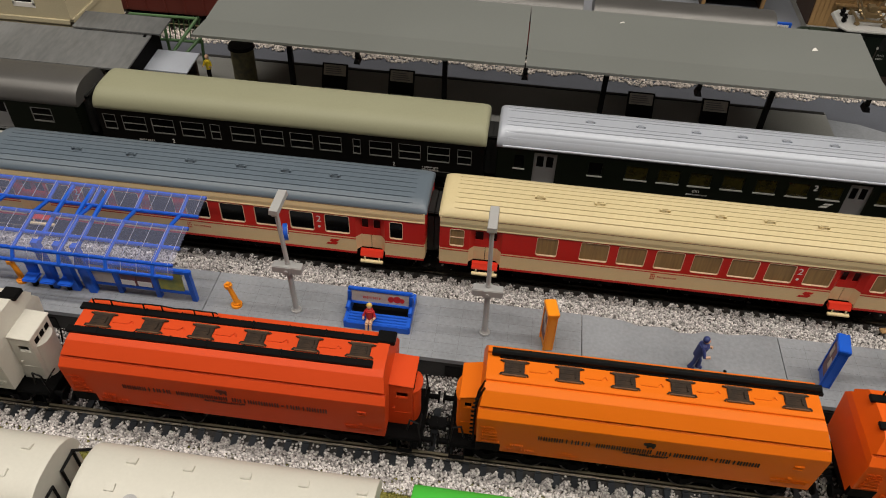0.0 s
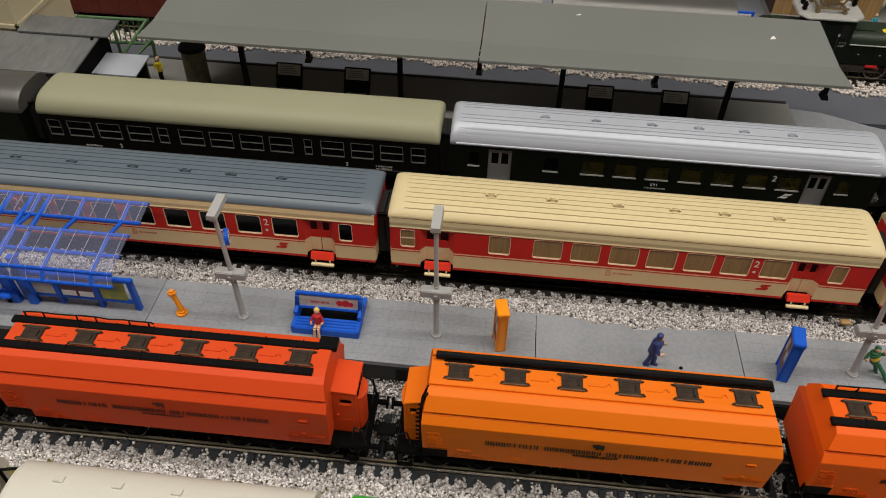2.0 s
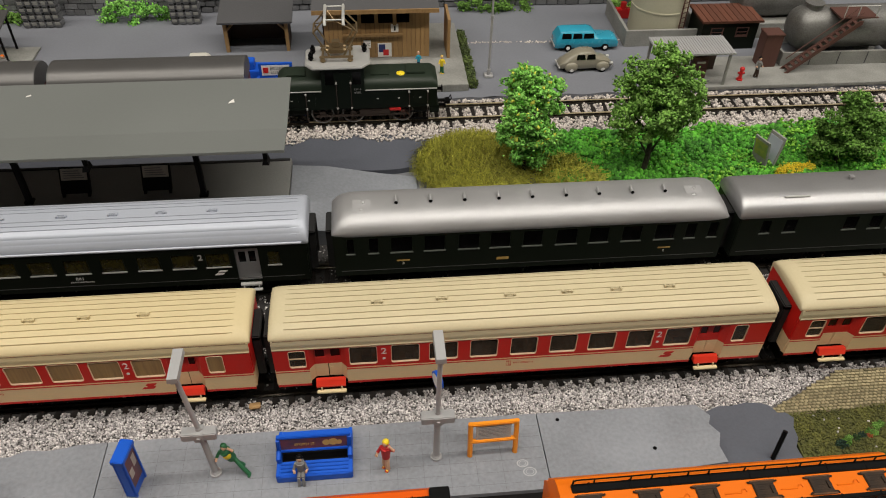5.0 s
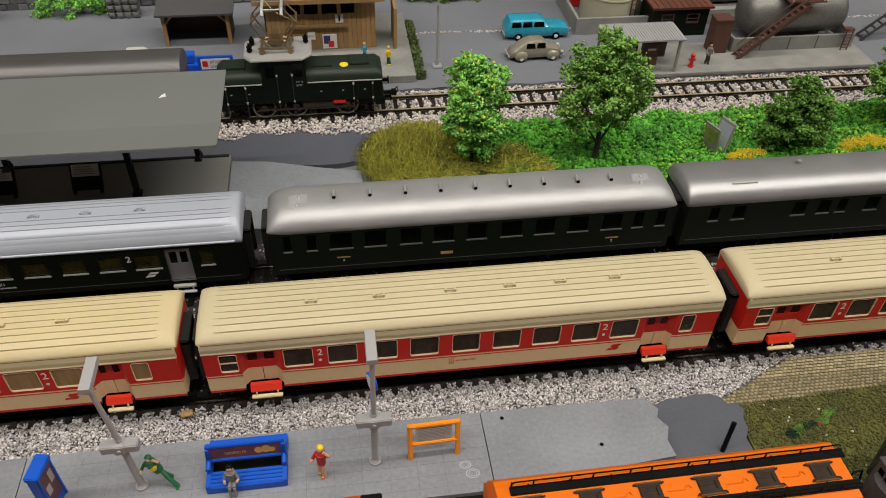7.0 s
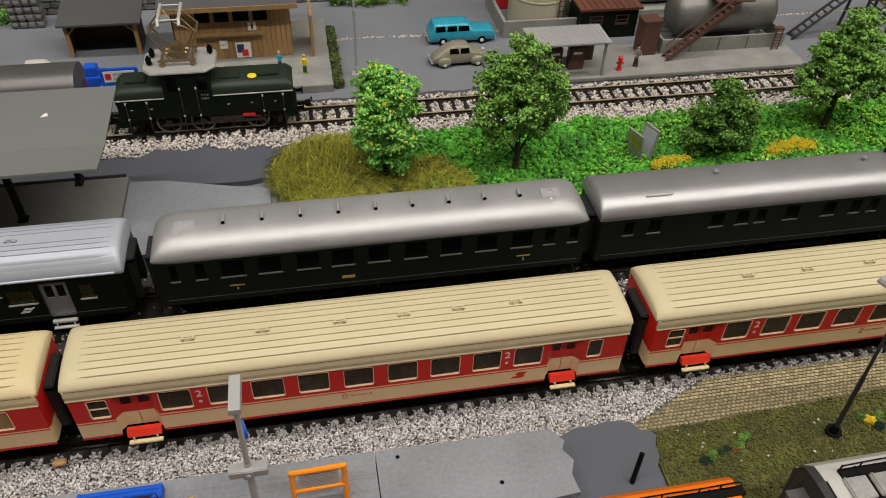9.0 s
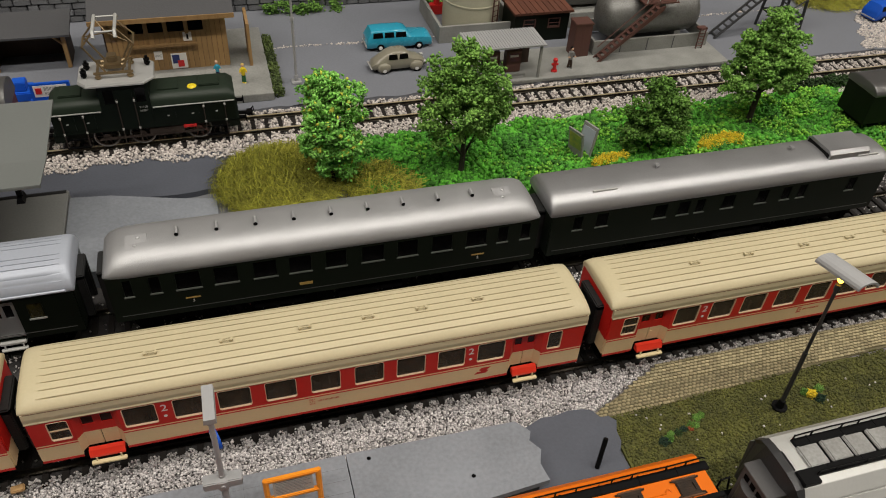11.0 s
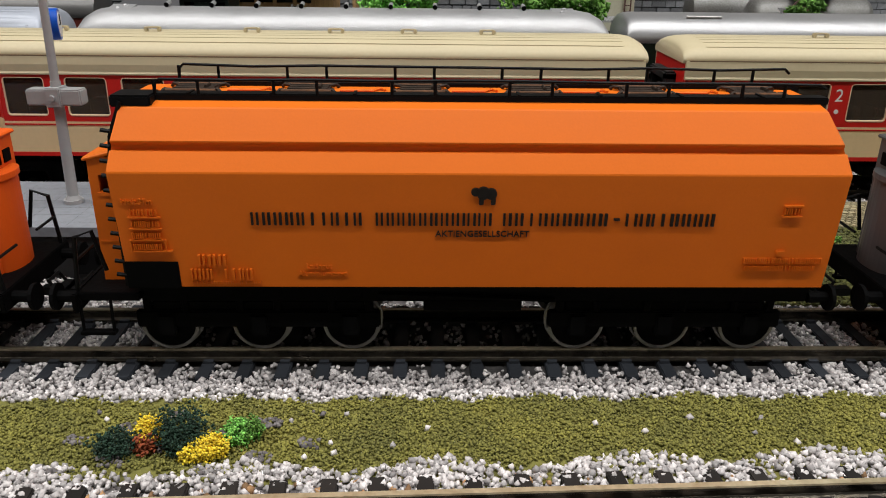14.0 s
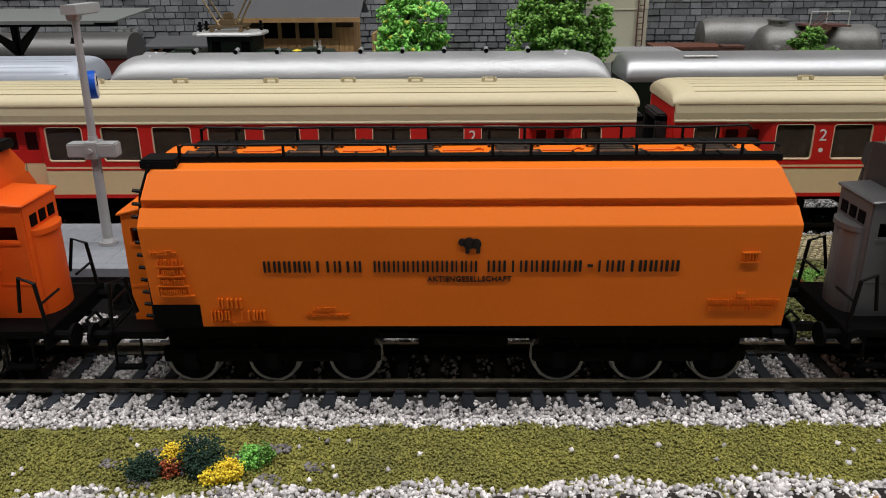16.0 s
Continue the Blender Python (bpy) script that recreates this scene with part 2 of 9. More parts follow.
TURFD = material("dark_olive_turf", (0.135, 0.135, 0.028), 0.95, col2=(0.045, 0.05, 0.014), grain=1500, blot=90, island=0.45, bump=0.7)
FOAM = material("bright_green_foam", (0.13, 0.45, 0.035), 0.9, col2=(0.022, 0.13, 0.016), grain=900, blot=45, island=0.6, bump=0.6)
FOAM_Y = material("yellow_green_foam", (0.3, 0.62, 0.06), 0.9, col2=(0.09, 0.3, 0.03), grain=900, blot=70, island=0.5, bump=0.6)
HEDGE = material("dark_hedge_foam", (0.045, 0.1, 0.022), 0.9, col2=(0.012, 0.03, 0.008), island=0.6, bump=0.5)
SPECK = material("yellow_green_leaf", (0.8, 0.78, 0.1), 0.85, col2=(0.5, 0.55, 0.06), island=0.35, bump=0.3)
HAY = material("olive_hay_fibre", (0.46, 0.45, 0.055), 0.85, col2=(0.22, 0.22, 0.03), grain=900, blot=70, island=0.5, bump=0.2)
LEAF_A = material("light_green_leaf", (0.36, 0.74, 0.15), 0.8, col2=(0.12, 0.4, 0.05), island=0.55, bump=0.3)
LEAF_B = material("mid_green_leaf", (0.27, 0.5, 0.09), 0.85, col2=(0.1, 0.24, 0.04), island=0.5, bump=0.3)
LEAF_C = material("dark_green_leaf", (0.17, 0.34, 0.05), 0.85, col2=(0.06, 0.15, 0.02), island=0.5, bump=0.3)
YELLOWF = material("yellow_flock", (0.95, 0.76, 0.04), 0.85, col2=(0.8, 0.55, 0.02), island=0.35, bump=0.3)
RUSTF = material("rust_red_flock", (0.32, 0.07, 0.02), 0.9, island=0.35, bump=0.3)
PINEF = material("blackgreen_flock", (0.018, 0.05, 0.028), 0.9, island=0.4, bump=0.3)
BARK = material("bark", (0.03, 0.022, 0.016), 0.9, bump=0.6)
COBBLE = material("beige_cobble", (0.36, 0.31, 0.18), 0.85, col2=(0.22, 0.18, 0.1), objrand=0.3, island=0.35, bump=0.4)
COBBED = material("cobble_joint", (0.13, 0.11, 0.06), 0.95, bump=0.5)
WOODY = material("yellow_wood_planks", (0.42, 0.26, 0.11), 0.7, col2=(0.25, 0.14, 0.05), stretch=(8, 8, 1), objrand=0.25, bump=0.3)
WOODD = material("dark_brown_wood", (0.05, 0.028, 0.018), 0.75, bump=0.4)
WOODB = material("red_brown_wood", (0.13, 0.045, 0.025), 0.7, bump=0.4, objrand=0.2)
TILE_RED = material("red_roof_tiles", (0.5, 0.11, 0.04), 0.7, col2=(0.36, 0.07, 0.03), blot=60, bump=0.3, island=0.2)
SLATE = material("dark_roof_slate", (0.075, 0.075, 0.08), 0.75, mix=0.5, blot=40, bump=0.4)
PLASTER = material("cream_plaster", (0.5, 0.44, 0.3), 0.8, mix=0.35, blot=30, bump=0.3)
CONCRETE = material("weathered_concrete", (0.3, 0.3, 0.28), 0.85, col2=(0.16, 0.16, 0.15), blot=60, bump=0.4)
TANKM = material("dirty_tank_metal", (0.24, 0.24, 0.235), 0.45, 0.4, col2=(0.1, 0.095, 0.085), blot=50, bump=0.2)
SILO = material("cream_tank_paint", (0.5, 0.48, 0.36), 0.6, mix=0.4, blot=30, bump=0.1)
LOCOGREEN = material("dark_green_hood_paint", (0.016, 0.026, 0.016), 0.5, mix=0.5, bump=0.15, spec=0.35)
LOCO = material("black_green_loco_paint", (0.005, 0.009, 0.006), 0.45, spec=0.18, mix=0.5, bump=0.15)
LOCOROOF = material("pale_grey_loco_roof", (0.5, 0.5, 0.49), 0.42, 0.35, mix=0.3, bump=0.1)
BRASSY = material("pantograph_bronze", (0.3, 0.22, 0.12), 0.4, 0.7, bump=0.1)
CARBLUE = material("turquoise_car_paint", (0.03, 0.34, 0.5), 0.25, coat=0.5, bump=0)
CARBEIGE = material("grey_beige_car_paint", (0.27, 0.25, 0.19), 0.3, coat=0.4, bump=0)
YELLOW = material("yellow_plastic", (0.85, 0.65, 0.02), 0.45, bump=0.05)
LIME = material("vivid_green_plastic", (0.06, 0.48, 0.05), 0.45, bump=0.06, mix=0.15)
BROWNWAGON = material("oxide_red_wagon_paint", (0.13, 0.022, 0.014), 0.5, mix=0.4, bump=0.15)
COAL = material("coal", (0.05, 0.05, 0.05), 0.6, island=0.6, bump=0.6)
ROCK = material("cut_wall_stone", (0.2, 0.205, 0.215), 0.9, col2=(0.09, 0.092, 0.098), objrand=0.4, island=0.4, bump=0.7)
MORTAR = material("wall_mortar", (0.06, 0.06, 0.064), 0.95, bump=0.5)
GREENRAIL = material("green_railing_paint", (0.06, 0.13, 0.05), 0.6, bump=0.1)
BRICKRED = material("red_steel_paint", (0.10, 0.042, 0.032), 0.6, mix=0.5, bump=0.2)
PUMPRED = material("red_hydrant_paint", (0.6, 0.02, 0.02), 0.4, bump=0)
ROOMWALL = material("room_wall_paint", (0.22, 0.2, 0.18), 0.9, blot=2, grain=80, bump=0.1)


def box(bm, x0, x1, y0, y1, z0, z1, bev=0.0, m=0):
    vs = [bm.verts.new((x, y, z)) for x in (x0, x1) for y in (y0, y1) for z in (z0, z1)]
    fs = [bm.faces.new([vs[i] for i in q]) for q in ((0, 1, 3, 2), (4, 6, 7, 5), (0, 4, 5, 1), (2, 3, 7, 6), (0, 2, 6, 4), (1, 5, 7, 3))]
    for f in fs:
        f.material_index = m
    if bev:
        es = list({e for f in fs for e in f.edges})
        bmesh.ops.bevel(bm, geom=es, offset=bev, segments=2, affect="EDGES", clamp_overlap=True)
    return vs


def loft(bm, rings, m=0, caps=True):
    rows = [[bm.verts.new(p) for p in ring] for ring in rings]
    n = len(rows[0])
    for a, b in zip(rows, rows[1:]):
        for i in range(n):
            f = bm.faces.new((a[i], a[(i + 1) % n], b[(i + 1) % n], b[i]))
            f.material_index = m
    if caps:
        for r in (rows[0], rows[-1]):
            bm.faces.new(r).material_index = m


def prism(bm, prof, x0, x1, m=0):
    """A profile of (y, z) drawn out along x."""
    loft(bm, [[(x, y, z) for y, z in prof] for x in (x0, x1)], m)


def prism_y(bm, prof, y0, y1, m=0):
    """A profile of (x, z) drawn out along y."""
    loft(bm, [[(x, y, z) for x, z in prof] for y in (y0, y1)], m)


def cyl(bm, p0, p1, r, n=10, r1=None, m=0, caps=True):
    p0, p1 = Vector(p0), Vector(p1)
    d = (p1 - p0).normalized()
    a = d.orthogonal().normalized()
    b = d.cross(a)
    r1 = r if r1 is None else r1
    loft(bm, [[p + (a * math.cos(2 * math.pi * i / n) + b * math.sin(2 * math.pi * i / n)) * rr for i in range(n)] for p, rr in ((p0, r), (p1, r1))], m, caps)


def rod(bm, pts, r, n=6, m=0):
    """One unbroken bent rod through all the points."""
    P = [Vector(p) for p in pts]
    rings = []
    a = None
    for i, p in enumerate(P):
        d = (P[min(i + 1, len(P) - 1)] - P[max(i - 1, 0)]).normalized()
        a = d.orthogonal().normalized() if a is None else (a - d * a.dot(d)).normalized()
        b = d.cross(a)
        rings.append([p + (a * math.cos(2 * math.pi * k / n) + b * math.sin(2 * math.pi * k / n)) * r for k in range(n)])
    loft(bm, rings, m)


def ball(bm, c, r, m=0, sub=2, squash=(1, 1, 1)):
    got = bmesh.ops.create_icosphere(bm, subdivisions=sub, radius=1)
    for v in got["verts"]:
        v.co = Vector(c) + Vector((v.co.x * r * squash[0], v.co.y * r * squash[1], v.co.z * r * squash[2]))
    for f in {f for v in got["verts"] for f in v.link_faces}:
        f.material_index = m


def finish(bm, name, mats, smooth=0):
    bmesh.ops.recalc_face_normals(bm, faces=bm.faces)
    for v in bm.verts:
        v.co *= MM
    me = bpy.data.meshes.new(name)
    bm.to_mesh(me)
    bm.free()
    for m in mats if isinstance(mats, (list, tuple)) else [mats]:
        me.materials.append(m)
    if smooth:
        me.polygons.foreach_set("use_smooth", [True] * len(me.polygons))
        me.set_sharp_from_angle(angle=radians(smooth))
    return me


def part(name, bm, mats, parent=None, label="", smooth=0, at=None):
    me = bm if isinstance(bm, bpy.types.Mesh) else finish(bm, name, mats, smooth)
    ob = new(name, me)
    ob.parent = parent
    if at is not None:
        ob.matrix_basis = at
    if label:
        ob["label"] = label
    if name.endswith("_strip") and name not in ("edge_strip", "contact_strip"):
        ob["kind"] = "stuff"
    return ob


def spot(x, y, z=0.0, rz=0.0, rx=0.0, ry=0.0):
    """A pose from millimetres."""
    return pose(x * MM, y * MM, z * MM, rx, ry, rz)


def thing(name, label, category, at, group="", kind=""):
    ob = new(name)
    ob.empty_display_size = 0.002
    ob.matrix_basis = at
    return tagged(ob, label, category, group, kind)


def solo(name, bm, mats, label, category, at, group="", kind="", smooth=0):
    """A thing that is one single mesh."""
    return tagged(part(name, bm, mats, None, "", smooth, at), label, category, group, kind)


def words(text, size, mats, parent, name="lettering", at=None, depth=0.15, space=1.0):
    """Raised letters that read along x and face -y; size: height of a capital in mm."""
    cu = bpy.data.curves.new("letters", "FONT")
    cu.body, cu.size, cu.extrude, cu.space_character = text, size / 0.7, depth, space
    cu.align_x = "LEFT"
    ob = bpy.data.objects.new("letters", cu)
    me = bpy.data.meshes.new_from_object(ob)
    bpy.data.objects.remove(ob)
    me.transform(Matrix.Rotation(radians(90), 4, "X"))
    me.transform(Matrix.Scale(MM, 4))
    me.materials.clear()
    me.materials.append(mats)
    return part(name, me, None, parent, "", 0, at)


def glyph_bars(bm, x0, x1, z0, z1, y, n, seed, deep=0.3, gaps=()):
    """A row of plain thin upright bars in place of letters, between x0 and x1."""
    step = (x1 - x0) / n
    r = random.Random(seed * 31 + n)
    for i in range(n):
        if i in gaps:
            continue
        a = x0 + i * step
        w = step * 0.2
        single = r.random() < 0.2
        for q in ((a + step * 0.32,) if single else (a + step * 0.06, a + step * 0.52)):
            box(bm, q, q + w * r.uniform(0.85, 1.25), y - deep, y + 0.1, z0, z1)


def scatter(name, P, size, mats, shape="stone", label="", category="", seed=1, flat=1.0, parent=None, kind="stuff"):
    """Many small separate pieces in one mesh. P: places in mm; size: radius in mm, one or many."""
    r = np.random.default_rng(seed)
    P = np.asarray(P, float)
    n = len(P)
    if shape == "stone":
        T = np.array([(-1, -1, -1), (1, -1, -1), (1, 1, -1), (-1, 1, -1), (-1, -1, 1), (1, -1, 1), (1, 1, 1), (-1, 1, 1)], float) * 0.62
        F = np.array([(0, 3, 2, 1), (4, 5, 6, 7), (0, 1, 5, 4), (1, 2, 6, 5), (2, 3, 7, 6), (3, 0, 4, 7)])
    elif shape == "clump":
        T = np.array([(1, 0, 0), (-1, 0, 0), (0, 1, 0), (0, -1, 0), (0, 0, 1), (0, 0, -1)], float)
        F = np.array([(0, 2, 4), (2, 1, 4), (1, 3, 4), (3, 0, 4), (2, 0, 5), (1, 2, 5), (3, 1, 5), (0, 3, 5)])
    elif shape == "leafy":
        T = np.array([(1.1, 0, 0.1), (-1.0, 0.2, 0), (0.1, 1.0, -0.1), (0, -1.1, 0.1), (0.1, 0, 0.42), (0, 0.1, -0.3)], float)
        F = np.array([(0, 2, 4), (2, 1, 4), (1, 3, 4), (3, 0, 4), (2, 0, 5), (1, 2, 5), (3, 1, 5), (0, 3, 5)])
    else:
        T = np.array([(-1, 0, 0), (0, -0.55, 0.12), (1, 0, 0), (0, 0.55, 0.12)], float)
        F = np.array([(0, 1, 2, 3)])
    k, w = len(T), F.shape[1]
    V = T[None] * (1 + r.uniform(-0.35, 0.35, (n, k, 1))) + r.uniform(-0.18, 0.18, (n, k, 3))
    q = r.normal(size=(n, 4))
    q /= np.linalg.norm(q, axis=1)[:, None]
    a, b, c, d = q.T
    R = np.stack([1 - 2 * (c * c + d * d), 2 * (b * c - a * d), 2 * (b * d + a * c), 2 * (b * c + a * d), 1 - 2 * (b * b + d * d), 2 * (c * d - a * b), 2 * (b * d - a * c), 2 * (c * d + a * b), 1 - 2 * (b * b + c * c)], 1).reshape(n, 3, 3)
    V = np.einsum("nij,nkj->nki", R, V)
    V[:, :, 2] *= flat
    V = (V * np.broadcast_to(np.asarray(size, float), (n,))[:, None, None] + P[:, None]) * MM
    idx = (F[None] + (np.arange(n) * k)[:, None, None]).reshape(-1)
    me = bpy.data.meshes.new(name)
    me.vertices.add(n * k)
    me.vertices.foreach_set("co", V.reshape(-1).astype(np.float32))
    nf = n * len(F)
    me.loops.add(nf * w)
    me.loops.foreach_set("vertex_index", idx.astype(np.int32))
    me.polygons.add(nf)
    me.polygons.foreach_set("loop_start", (np.arange(nf) * w).astype(np.int32))
    me.update(calc_edges=True)
    me.materials.append(mats)
    ob = new(name, me)
    ob.parent = parent
    return tagged(ob, label, category, "", kind)


def field(x0, x1, y0, y1, density, seed, z=0.0, jitter=0.3):
    r = np.random.default_rng(seed)
    n = int((x1 - x0) * (y1 - y0) * density)
    return np.stack([r.uniform(x0, x1, n), r.uniform(y0, y1, n), z + r.uniform(-jitter, jitter, n)], 1)
# ---- the board, tracks and platforms ----
def sheet(name, x0, x1, y0, y1, z0, z1, mats, bev=0.0, label="", cat="", kind="structure", rough_edge=0.0, seed=1):
    """A low slab; rough_edge lets its outline wander."""
    bm = bmesh.new()
    if not rough_edge:
        box(bm, x0, x1, y0, y1, z0, z1, bev)
    else:
        r = random.Random(seed)
        n = max(6, int((x1 - x0) / 7))
        xs = [x0 + (x1 - x0) * i / n for i in range(n + 1)]
        front = [(x, y0 + r.uniform(-1, 1) * rough_edge) for x in xs]
        back = [(x, y1 + r.uniform(-1, 1) * rough_edge) for x in reversed(xs)]
        ring = front + back
        loft(bm, [[(x, y, z) for x, y in ring] for z in (z0, z1)])
        bmesh.ops.triangulate(bm, faces=[f for f in bm.faces if len(f.verts) > 4])
    ob = part(name, bm, mats)
    return tagged(ob, label, cat, "", kind)


sheet("ground", -520, 1260, 40, 960, -40, -5.0, BOARD)
sheet("yard_ground", -420, 1200, 657, 812, -4.9, -0.2, ASPHALT, rough_edge=1.2, seed=3)
sheet("service_road", -420, 352, 578, 616, -4.9, -1.4, DARKPAD, rough_edge=1.5, seed=4)
sheet("ballast_bed_front", -420, 1000, 235, 349, -4.8, -3.9, BEDM)
sheet("ballast_bed_middle", -420, 1000, 406.5, 512, -4.8, -3.7, BEDSHADE)
sheet("ballast_bed_platform", -420, 1000, 381, 406.5, -4.8, -3.6, BEDM)
# dark sheet laid in place of the hopper wagons' shadow on the ballast
sheet("wagon_shade_sheet", -420, 1000, 303.2, 331.0, -3.9, -3.75, BEDSHADE)
sheet("ballast_bed_back", -420, 1200, 613, 661, -4.7, -3.6, BEDM)


def track_b(x):
    return 315.0 + 0.0055 * x


def track_a(x):
    return 256.0 + (0.0 if x < 330 else 0.0385 * (x - 330) * min(1.0, (x - 330) / 40.0))


def straight(y):
    return lambda x: y


sleeper_mesh = {}


def sleeper(mats):
    if mats.name not in sleeper_mesh:
        bm = bmesh.new()
        box(bm, -1.3, 1.3, -15, 15, -1.9, 0, 0.2)
        for s in (-1, 1):
            for t in (-1, 1):
                box(bm, -0.9, 0.9, s * 8.25 + t * 1.35 - 0.45, s * 8.25 + t * 1.35 + 0.45, -0.1, 0.55)
        sleeper_mesh[mats.name] = finish(bm, "sleeper", mats)
    return sleeper_mesh[mats.name]


def railway_track(label, fy, x0, x1, mats=SLEEPERM, pitch=7.2, z=0.0, railm=RAILD):
    top = thing("railway_track", label, "track", spot(x0, fy(x0), z - 4.4), "railway tracks")
    base = Vector((x0, fy(x0), -4.4))
    n = int((x1 - x0) / 12)
    xs = [x0 + (x1 - x0) * i / n for i in range(n + 1)]
    prof = [(-1.1, 0), (1.1, 0), (1.1, 0.3), (0.3, 0.6), (0.3, 1.6), (0.5, 1.8), (0.5, 2.4), (-0.5, 2.4), (-0.5, 1.8), (-0.3, 1.6), (-0.3, 0.6), (-1.1, 0.3)]
    for s in (-1, 1):
        bm = bmesh.new()
        loft(bm, [[Vector((x, fy(x) + s * 8.25 + y, zz - 2.4)) - base for y, zz in prof] for x in xs])
        rail = part("rail", bm, RAILD, top)
        if railm is not RAILD:
            bm = bmesh.new()
            loft(bm, [[Vector((x, fy(x) + s * 8.25 + y, zz - 2.4)) - base for y, zz in ((-0.52, 2.1), (0.52, 2.1), (0.5, 2.43), (-0.5, 2.43))] for x in xs])
            part("rail_head", bm, railm, rail, "polished rail head")
    r = random.Random(int(abs(fy(0)) * 7))
    for i in range(int((x1 - x0) / pitch)):
        x = x0 + (i + 0.5) * pitch
        a = math.degrees(math.atan((fy(x + 1) - fy(x - 1)) / 2))
        part("sleeper", sleeper(mats), None, top, at=spot(x - x0, fy(x) - fy(x0), -2.45 + 4.4 + r.uniform(-0.12, 0.05), a + r.uniform(-0.6, 0.6)))
    return top


railway_track("brass-railed track on dark sleepers beside the turf strip", track_a, -220, 760, railm=RAILM)
railway_track("track under the hopper wagons with grey sleeper ends", track_b, -240, 760, SLEEPERG, railm=RAILB)
railway_track("platform track under the red and cream coaches", straight(419.0), -240, 800)
railway_track("second track under the green coaches", straight(484.5), -240, 800)
railway_track("brass-railed yard track in pale ballast", straight(640.0), -240, 1050, pitch=8.4, railm=RAILM)


def drop_under(P, spots):
    keep = np.ones(len(P), bool)
    for x0, x1, y0, y1 in spots:
        keep &= ~((P[:, 0] > x0) & (P[:, 0] < x1) & (P[:, 1] > y0) & (P[:, 1] < y1))
    return P[keep]


def on_sleepers(P, fy, x0, pitch=7.2, reach=13.2):
    """Stones that would lie on the sleepers or rails of a track are taken away."""
    yy = P[:, 1] - np.array([fy(x) for x in P[:, 0]])
    ph = np.mod(P[:, 0] - x0, pitch) - pitch / 2
    hit = (np.abs(yy) < reach) & (np.abs(ph) < 1.5)
    hit |= np.abs(np.abs(yy) - 8.25) < 1.2
    return P[~hit]


WAGON_GAPS = ((-97, -78), (45, 72), (194, 216), (338, 368), (489, 516))


def shy_of_rails(P, fy, share, seed):
    """Thins the stones between a track's sleeper ends, but for the gaps between wagons, baring the sheet that carries
    the wagons' shade.
    """
    yy = P[:, 1] - np.array([fy(x) for x in P[:, 0]])
    between = np.zeros(len(P), bool)
    for a, b in WAGON_GAPS:
        between |= (P[:, 0] > a) & (P[:, 0] < b)
    inner = (yy > -12.4 + 0.8 * np.sin(P[:, 0] * 0.9)) & (yy < 12.5) & ~between
    return P[~inner | (np.random.default_rng(seed).uniform(0, 1, len(P)) < share)]


P = field(230, 540, 295.5, 333, 3.4, 11, -3.15, 0.5)
P = shy_of_rails(on_sleepers(P, track_b, -240, reach=14.6), track_b, 0.12, 91)
P = P[P[:, 1] > 295.8 + 0.016 * (P[:, 0] - 400) + 0.7 * np.sin(P[:, 0] * 0.23) + 0.5 * np.sin(P[:, 0] * 0.71)]
scatter("ballast", P, np.random.default_rng(2).uniform(0.3, 0.62, len(P)), STONE, label="pale grey and pinkish crushed stone ballast", category="ballast", seed=3)
P = np.concatenate([field(-230, 230, 289, 305, 2.8, 12, -2.6, 0.5), field(-230, 230, 305, 348, 1.2, 12, -2.95, 0.5), field(230, 330, 333, 347, 1.0, 12, -3.2, 0.5), field(540, 740, 291, 338, 0.7, 13, -3.2, 0.5), field(330, 492, 333, 347, 0.9, 14, -3.3, 0.4)])
P = shy_of_rails(on_sleepers(P, track_b, -240, reach=14.6), track_b, 0.12, 92)
P = P[(P[:, 0] < 540) | (P[:, 1] > 296.0 + 0.016 * (P[:, 0] - 400) + np.sin(P[:, 0] * 0.23))]
scatter("ballast", P, np.random.default_rng(2).uniform(0.38, 0.74, len(P)), STONE, label="pale grey and pinkish crushed stone ballast", category="ballast", seed=4)
P = np.concatenate([field(-230, 760, 382, 407.2, 2.9, 15, -2.3, 0.55), field(-230, 760, 409, 430, 0.1, 16, -3.1, 0.3), field(-230, 470, 430, 474, 0.3, 17, -3.1, 0.5), field(470, 760, 436, 470, 1.1, 17, -2.9, 0.5), field(-230, 760, 474, 512, 0.12, 18, -3.1, 0.5)])
P = on_sleepers(on_sleepers(P, straight(419.0), -240, reach=14.2), straight(484.5), -240)
P = P[~((P[:, 0] > 489) & (P[:, 1] < np.where(P[:, 0] < 528, 384.5 + (P[:, 0] - 487) * 0.47, 403.0)))]
scatter("ballast", P, np.random.default_rng(5).uniform(0.3, 0.62, len(P)), STONE, label="pale grey and pinkish crushed stone ballast", category="ballast", seed=6)
P = field(-230, 1000, 606, 660, 0.6, 19, -2.7, 0.6)
P[:, 2] += np.where((P[:, 1] < 617) & (P[:, 0] < 355), 1.9, 0.0)
P = P[P[:, 1] > 610 + 2.5 * np.sin(P[:, 0] * 0.07) + 2 * np.sin(P[:, 0] * 0.23)]
P = on_sleepers(P, straight(640.0), -240, 8.4)
scatter("ballast", P, np.random.default_rng(6).uniform(0.6, 1.05, len(P)), YARDSTONE, label="pale yard track ballast", category="ballast", seed=7)
P = np.concatenate([field(250, 640, 236, 288, 2.4, 20, -3.1, 0.5), field(-220, 250, 236, 281, 0.7, 21, -3.2, 0.5)])
P = P[np.array([y < 274.6 + (track_a(x) - 256) + 1.5 * math.sin(x * 0.21) for x, y in P[:, :2]])]
P = on_sleepers(P, track_a, -220)
inner = np.array([abs(y - track_a(x)) < 12.5 for x, y in P[:, :2]])
P[inner, 2] -= 0.4
